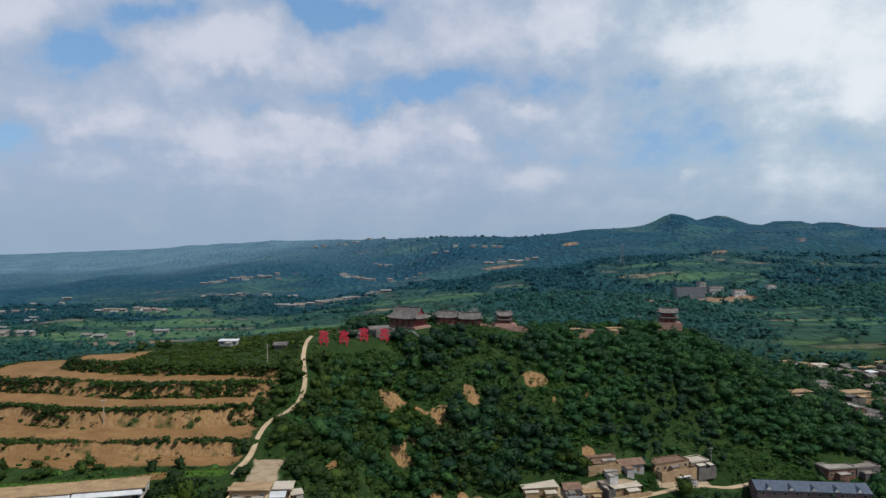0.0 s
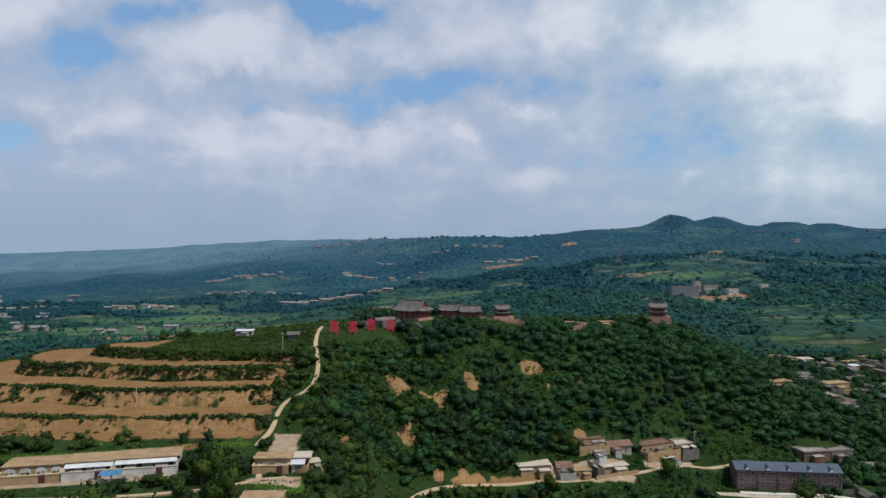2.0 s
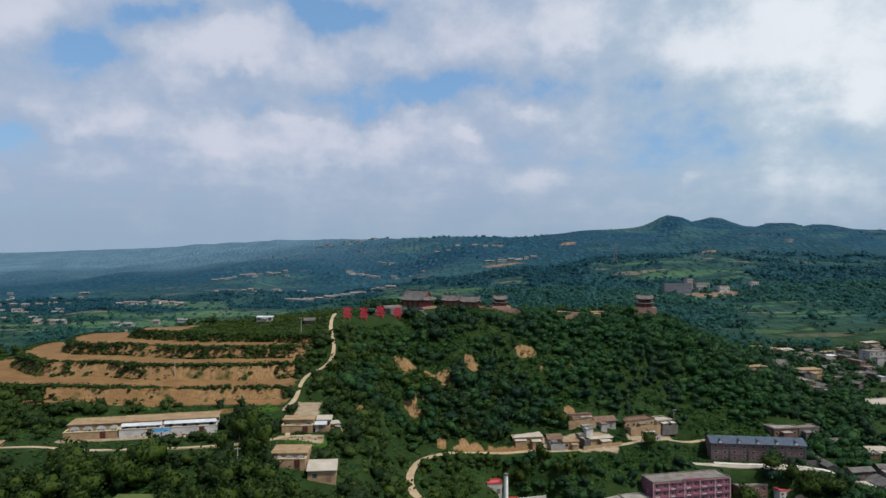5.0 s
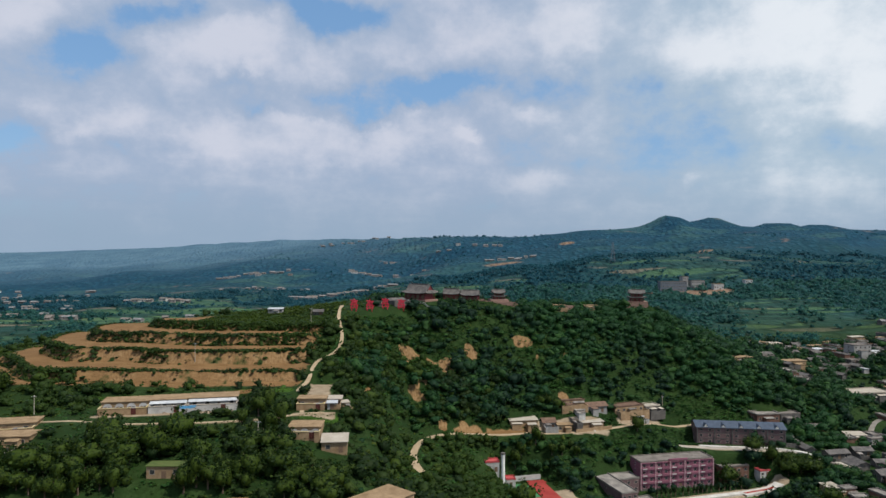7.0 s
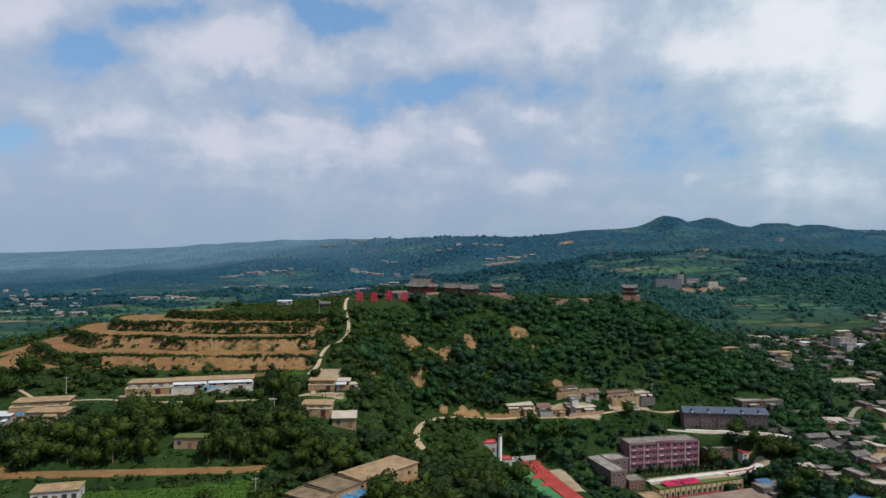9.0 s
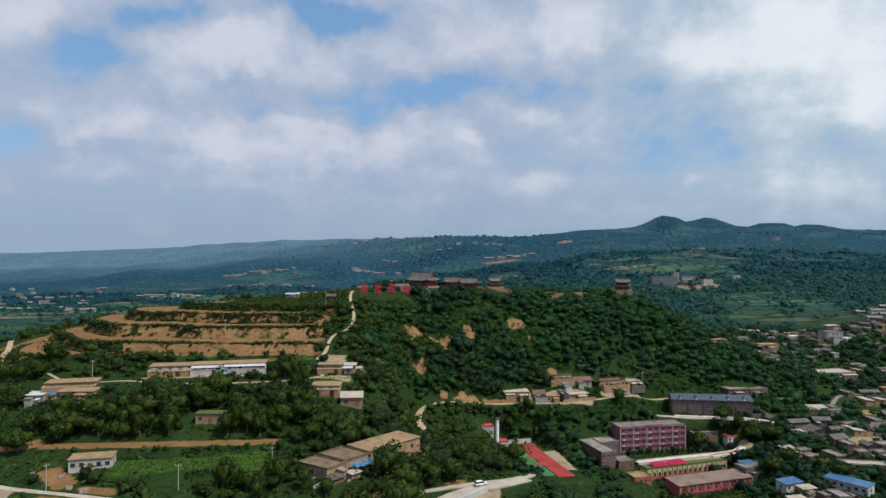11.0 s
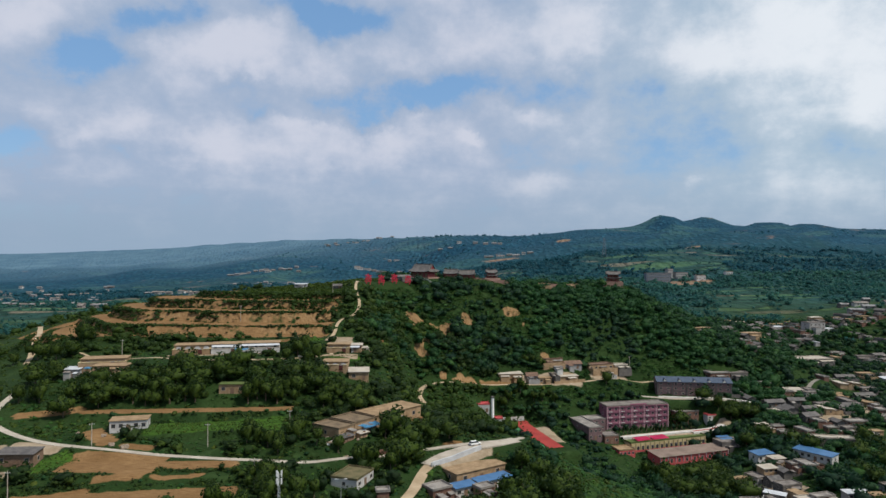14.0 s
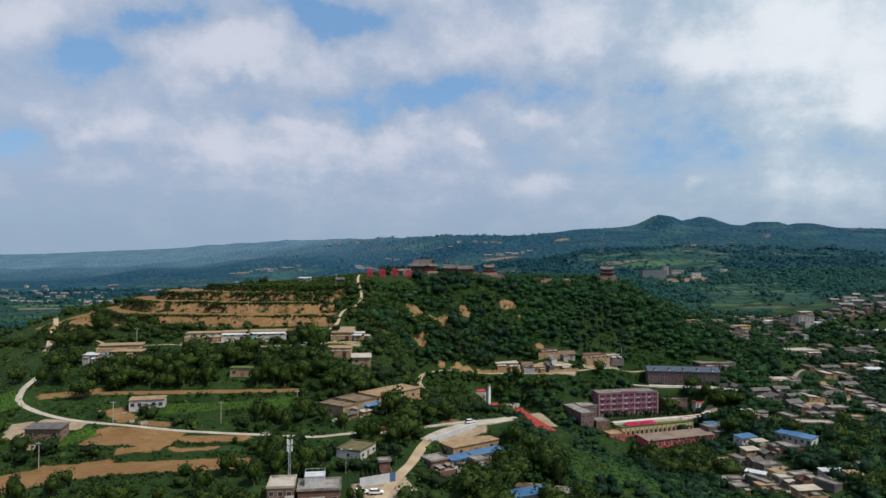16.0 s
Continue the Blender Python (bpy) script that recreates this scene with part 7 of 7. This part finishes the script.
# ---- single trees ----
def branch(bm, p, q, r0, r1, n=6):
    p, q = Vector(p), Vector(q)
    d = (q - p).normalized()
    s = d.cross(Vector((0.3, 0.9, 0.1))).normalized()
    t = d.cross(s)
    a, b = [[bm.verts.new(o + (s * math.cos(6.2832 * k / n) + t * math.sin(6.2832 * k / n)) * r) for k in range(n)] for o, r in ((p, r0), (q, r1))]
    for k in range(n):
        bm.faces.new((a[k], a[(k + 1) % n], b[(k + 1) % n], b[k]))
    bm.faces.new(a[::-1])
    bm.faces.new(b)


def tree_kind(seed, wide, tall, label, slim=False):
    r = np.random.RandomState(seed)
    thing = tagged(new("tree", None), label, "tree")
    bm = bmesh.new()
    branch(bm, (0, 0, -0.6), (0.1, 0.05, tall * 0.5), 0.26, 0.13)
    for k in range(5):
        a0, reach = 1.2566 * k + r.uniform(-0.4, 0.4), wide * r.uniform(0.2, 0.34)
        branch(bm, (0.06, 0.03, tall * r.uniform(0.22, 0.45)), (reach * math.cos(a0), reach * math.sin(a0), tall * r.uniform(0.55, 0.8)), 0.1, 0.03, 5)
    part("trunk", bm, BARK, thing)
    c, f = crown(r, 380 if not slim else 110, 12, 1.0, 0.11 if not slim else 0.16, 3)
    c = c * (wide, wide, tall * 0.82)
    c[:, 2] += tall * 0.14
    if slim:
        c[:, :2] *= (1.15 - 0.9 * np.clip(c[:, 2:] / tall, 0, 1))
    me = joined("crown", c, f, np.full(len(c), r.uniform(0.0, 0.28)), LEAF, "", "")
    ob = new("crown", me)
    ob.parent = thing
    return thing


KINDS = [tree_kind(70 + k, w, t, label) for k, (w, t, label) in enumerate((
    (8.0, 8.5, "round dark green broadleaf tree on the slope"), (5.0, 6.5, "leafy green tree beside a farm"), (10.0, 9.5, "wide old broadleaf tree beside the fields"), (4.2, 6.0, "small upright green tree near a lane")))]
SLIM = tree_kind(80, 1.9, 4.8, "slim dark green cypress in a row", True)
GROVES = [  # a stretch of the plan, how many, which kinds
    (-106, -94, 121, 130, 4, (1, 3)), (-80, -66, 120, 130, 5, (1, 3)), (-38, -24, 84, 92, 3, (1, 3)),
    (-122, -78, 131, 147, 15, (0, 2)), (-152, -124, 108, 130, 12, (0, 2)), (-182, -158, 118, 150, 9, (0, 1)), (-21, -11, 97, 110, 7, (1, 0)),
    (-76, -60, 158, 178, 8, (1, 3)), (-132, -96, 121, 128, 9, (3, 1)), (-78, -60, 122, 136, 6, (1, 3)), (-60, -36, 44, 61, 12, (1, 3)), (168, 240, 118, 222, 16, (0, 2, 1)), (120, 136, 150, 190, 8, (0, 2)), (31, 40, 186, 206, 7, (0, 1)), (132, 162, 257, 262, 8, (1, 3)), (56, 90, 268, 276, 5, (1, 3)), (186, 246, 128, 216, 20, (0, 2)), (166, 186, 120, 134, 4, (0, 2)), (100, 132, 150, 188, 14, (0, 2)), (-70, -44, 84, 98, 9, (1, 3)), (-84, -52, 22, 35, 9, (1, 3)), (-124, -84, 20, 33, 8, (1, 3)), (6, 44, 44, 60, 14, (0, 1)), (-34, -8, 30, 46, 4, (3,)), (0, 20, 128, 158, 7, (1, 3)), (14, 40, 60, 92, 16, (0, 1)), (-24, 2, 84, 110, 12, (0, 1)),
    (-130, -60, 20, 40, 6, (1, 3)), (-76, -34, 118, 146, 12, (0, 2)), (-78, -44, 50, 66, 10, (1, 3)), (30, 64, 246, 262, 9, (1, 3)), (46, 66, 264, 276, 5, (1, 3)), (76, 100, 270, 283, 5, (1, 3)), (96, 130, 174, 190, 8, (1, 3)), (150, 182, 212, 262, 5, (0, 2)),
    (-215, -165, 160, 200, 6, (0, 1)), (118, 182, 252, 268, 6, (1, 0)),
]
r = np.random.RandomState(91)
placed, used = [], set()
for x0, x1, y0, y1, count, kinds in GROVES:
    for tries in range(count * 8):
        if sum(1 for p in placed if p[3] == (x0, y0)) >= count:
            break
        x, y = r.uniform(x0, x1), r.uniform(y0, y1)
        if not clear(np.array([x]), np.array([y]), 1.6)[0] or any(math.hypot(x - p[0], y - p[1]) < 3.2 for p in placed):
            continue
        k, size, turn = kinds[r.randint(len(kinds))], r.uniform(0.75, 1.2), r.uniform(0, 360)
        m = pose(x, y, ground_at(x, y), 0, 0, turn) @ Matrix.Diagonal((size, size, size * r.uniform(0.9, 1.15), 1))
        if k in used:
            copy_thing(KINDS[k], m)
        else:
            KINDS[k].matrix_basis = m
            used.add(k)
        placed.append((x, y, k, (x0, y0)))
tagged(SLIM, group="cypress rows")
SLIM.matrix_basis = pose(128, 243.5, ground_at(128, 243.5))
for x, y in [(96 + 2.3 * k, 234.6 + 0.62 * k) for k in range(5)] + [(117 + 2.3 * k, 240.6 + 0.6 * k) for k in range(4)] + [(131, 244.5), (134, 245.4), (137, 246.3), (140, 247), (143, 248), (109, 238), (112, 239), (115, 240), (-25.5, 49.5), (-24, 50.3), (-22.5, 51.2), (-21.2, 52)]:
    copy_thing(SLIM, pose(x, y, ground_at(x, y)))


# ---- mounds of rubble, earth and lime in the farm yards ----
def mound(x, y, wide, tall, seed, mat, label):
    r = np.random.RandomState(seed)
    bm = bmesh.new()
    bmesh.ops.create_icosphere(bm, subdivisions=3, radius=1.0)
    for v in bm.verts:
        k = 1 + 0.3 * float(lumps(v.co.x * 9 + seed, v.co.y * 9, 5, 71)) + r.uniform(-0.07, 0.07)
        v.co = Vector((v.co.x * wide * k, v.co.y * wide * 0.7 * k, max(v.co.z, -0.2) * tall * k))
    me = bpy.data.meshes.new("rubble_mound")
    bm.to_mesh(me)
    bm.free()
    me.materials.append(mat)
    ob = tagged(new("rubble_mound", me), label, "mound")
    ob.matrix_basis = pose(x, y, ground_at(x, y) - 0.1, 0, 0, r.uniform(0, 180))


RUBBLE = material("rubble", ((0.10, 0.075, 0.055), (0.27, 0.215, 0.165)), 0.8, 0.95, 0.08, fine=0.2)
r = np.random.RandomState(47)
for k in range(14):
    mound(-37 + r.uniform(-6, 10), 91 + r.uniform(-5, 8), r.uniform(0.6, 1.5), r.uniform(0.3, 0.8), 50 + k, RUBBLE if k % 3 else WHITE_WALL, "low mound of tan rubble in the farm yard" if k % 3 else "pale mound of lime in the farm yard")
for x, y, w in ((-139, 66, 1.8), (-134.5, 67.5, 1.2), (-115, 88.5, 1.6), (-110, 87.5, 2.0), (-121, 95, 1.4), (-131, 97, 1.0)):
    mound(x, y, w, w * 0.45, int(90 + w * 10), RUBBLE, "mound of tan earth beside the lane")
for x, y in ((-104, 171), (-99, 172.5), (-118, 166), (-90, 174), (74, 266), (66, 268), (100, 281)):
    mound(x, y, 0.9, 0.5, int(120 + x), WHITE_WALL if x > 0 else RUBBLE, "small mound of building sand in front of the house")
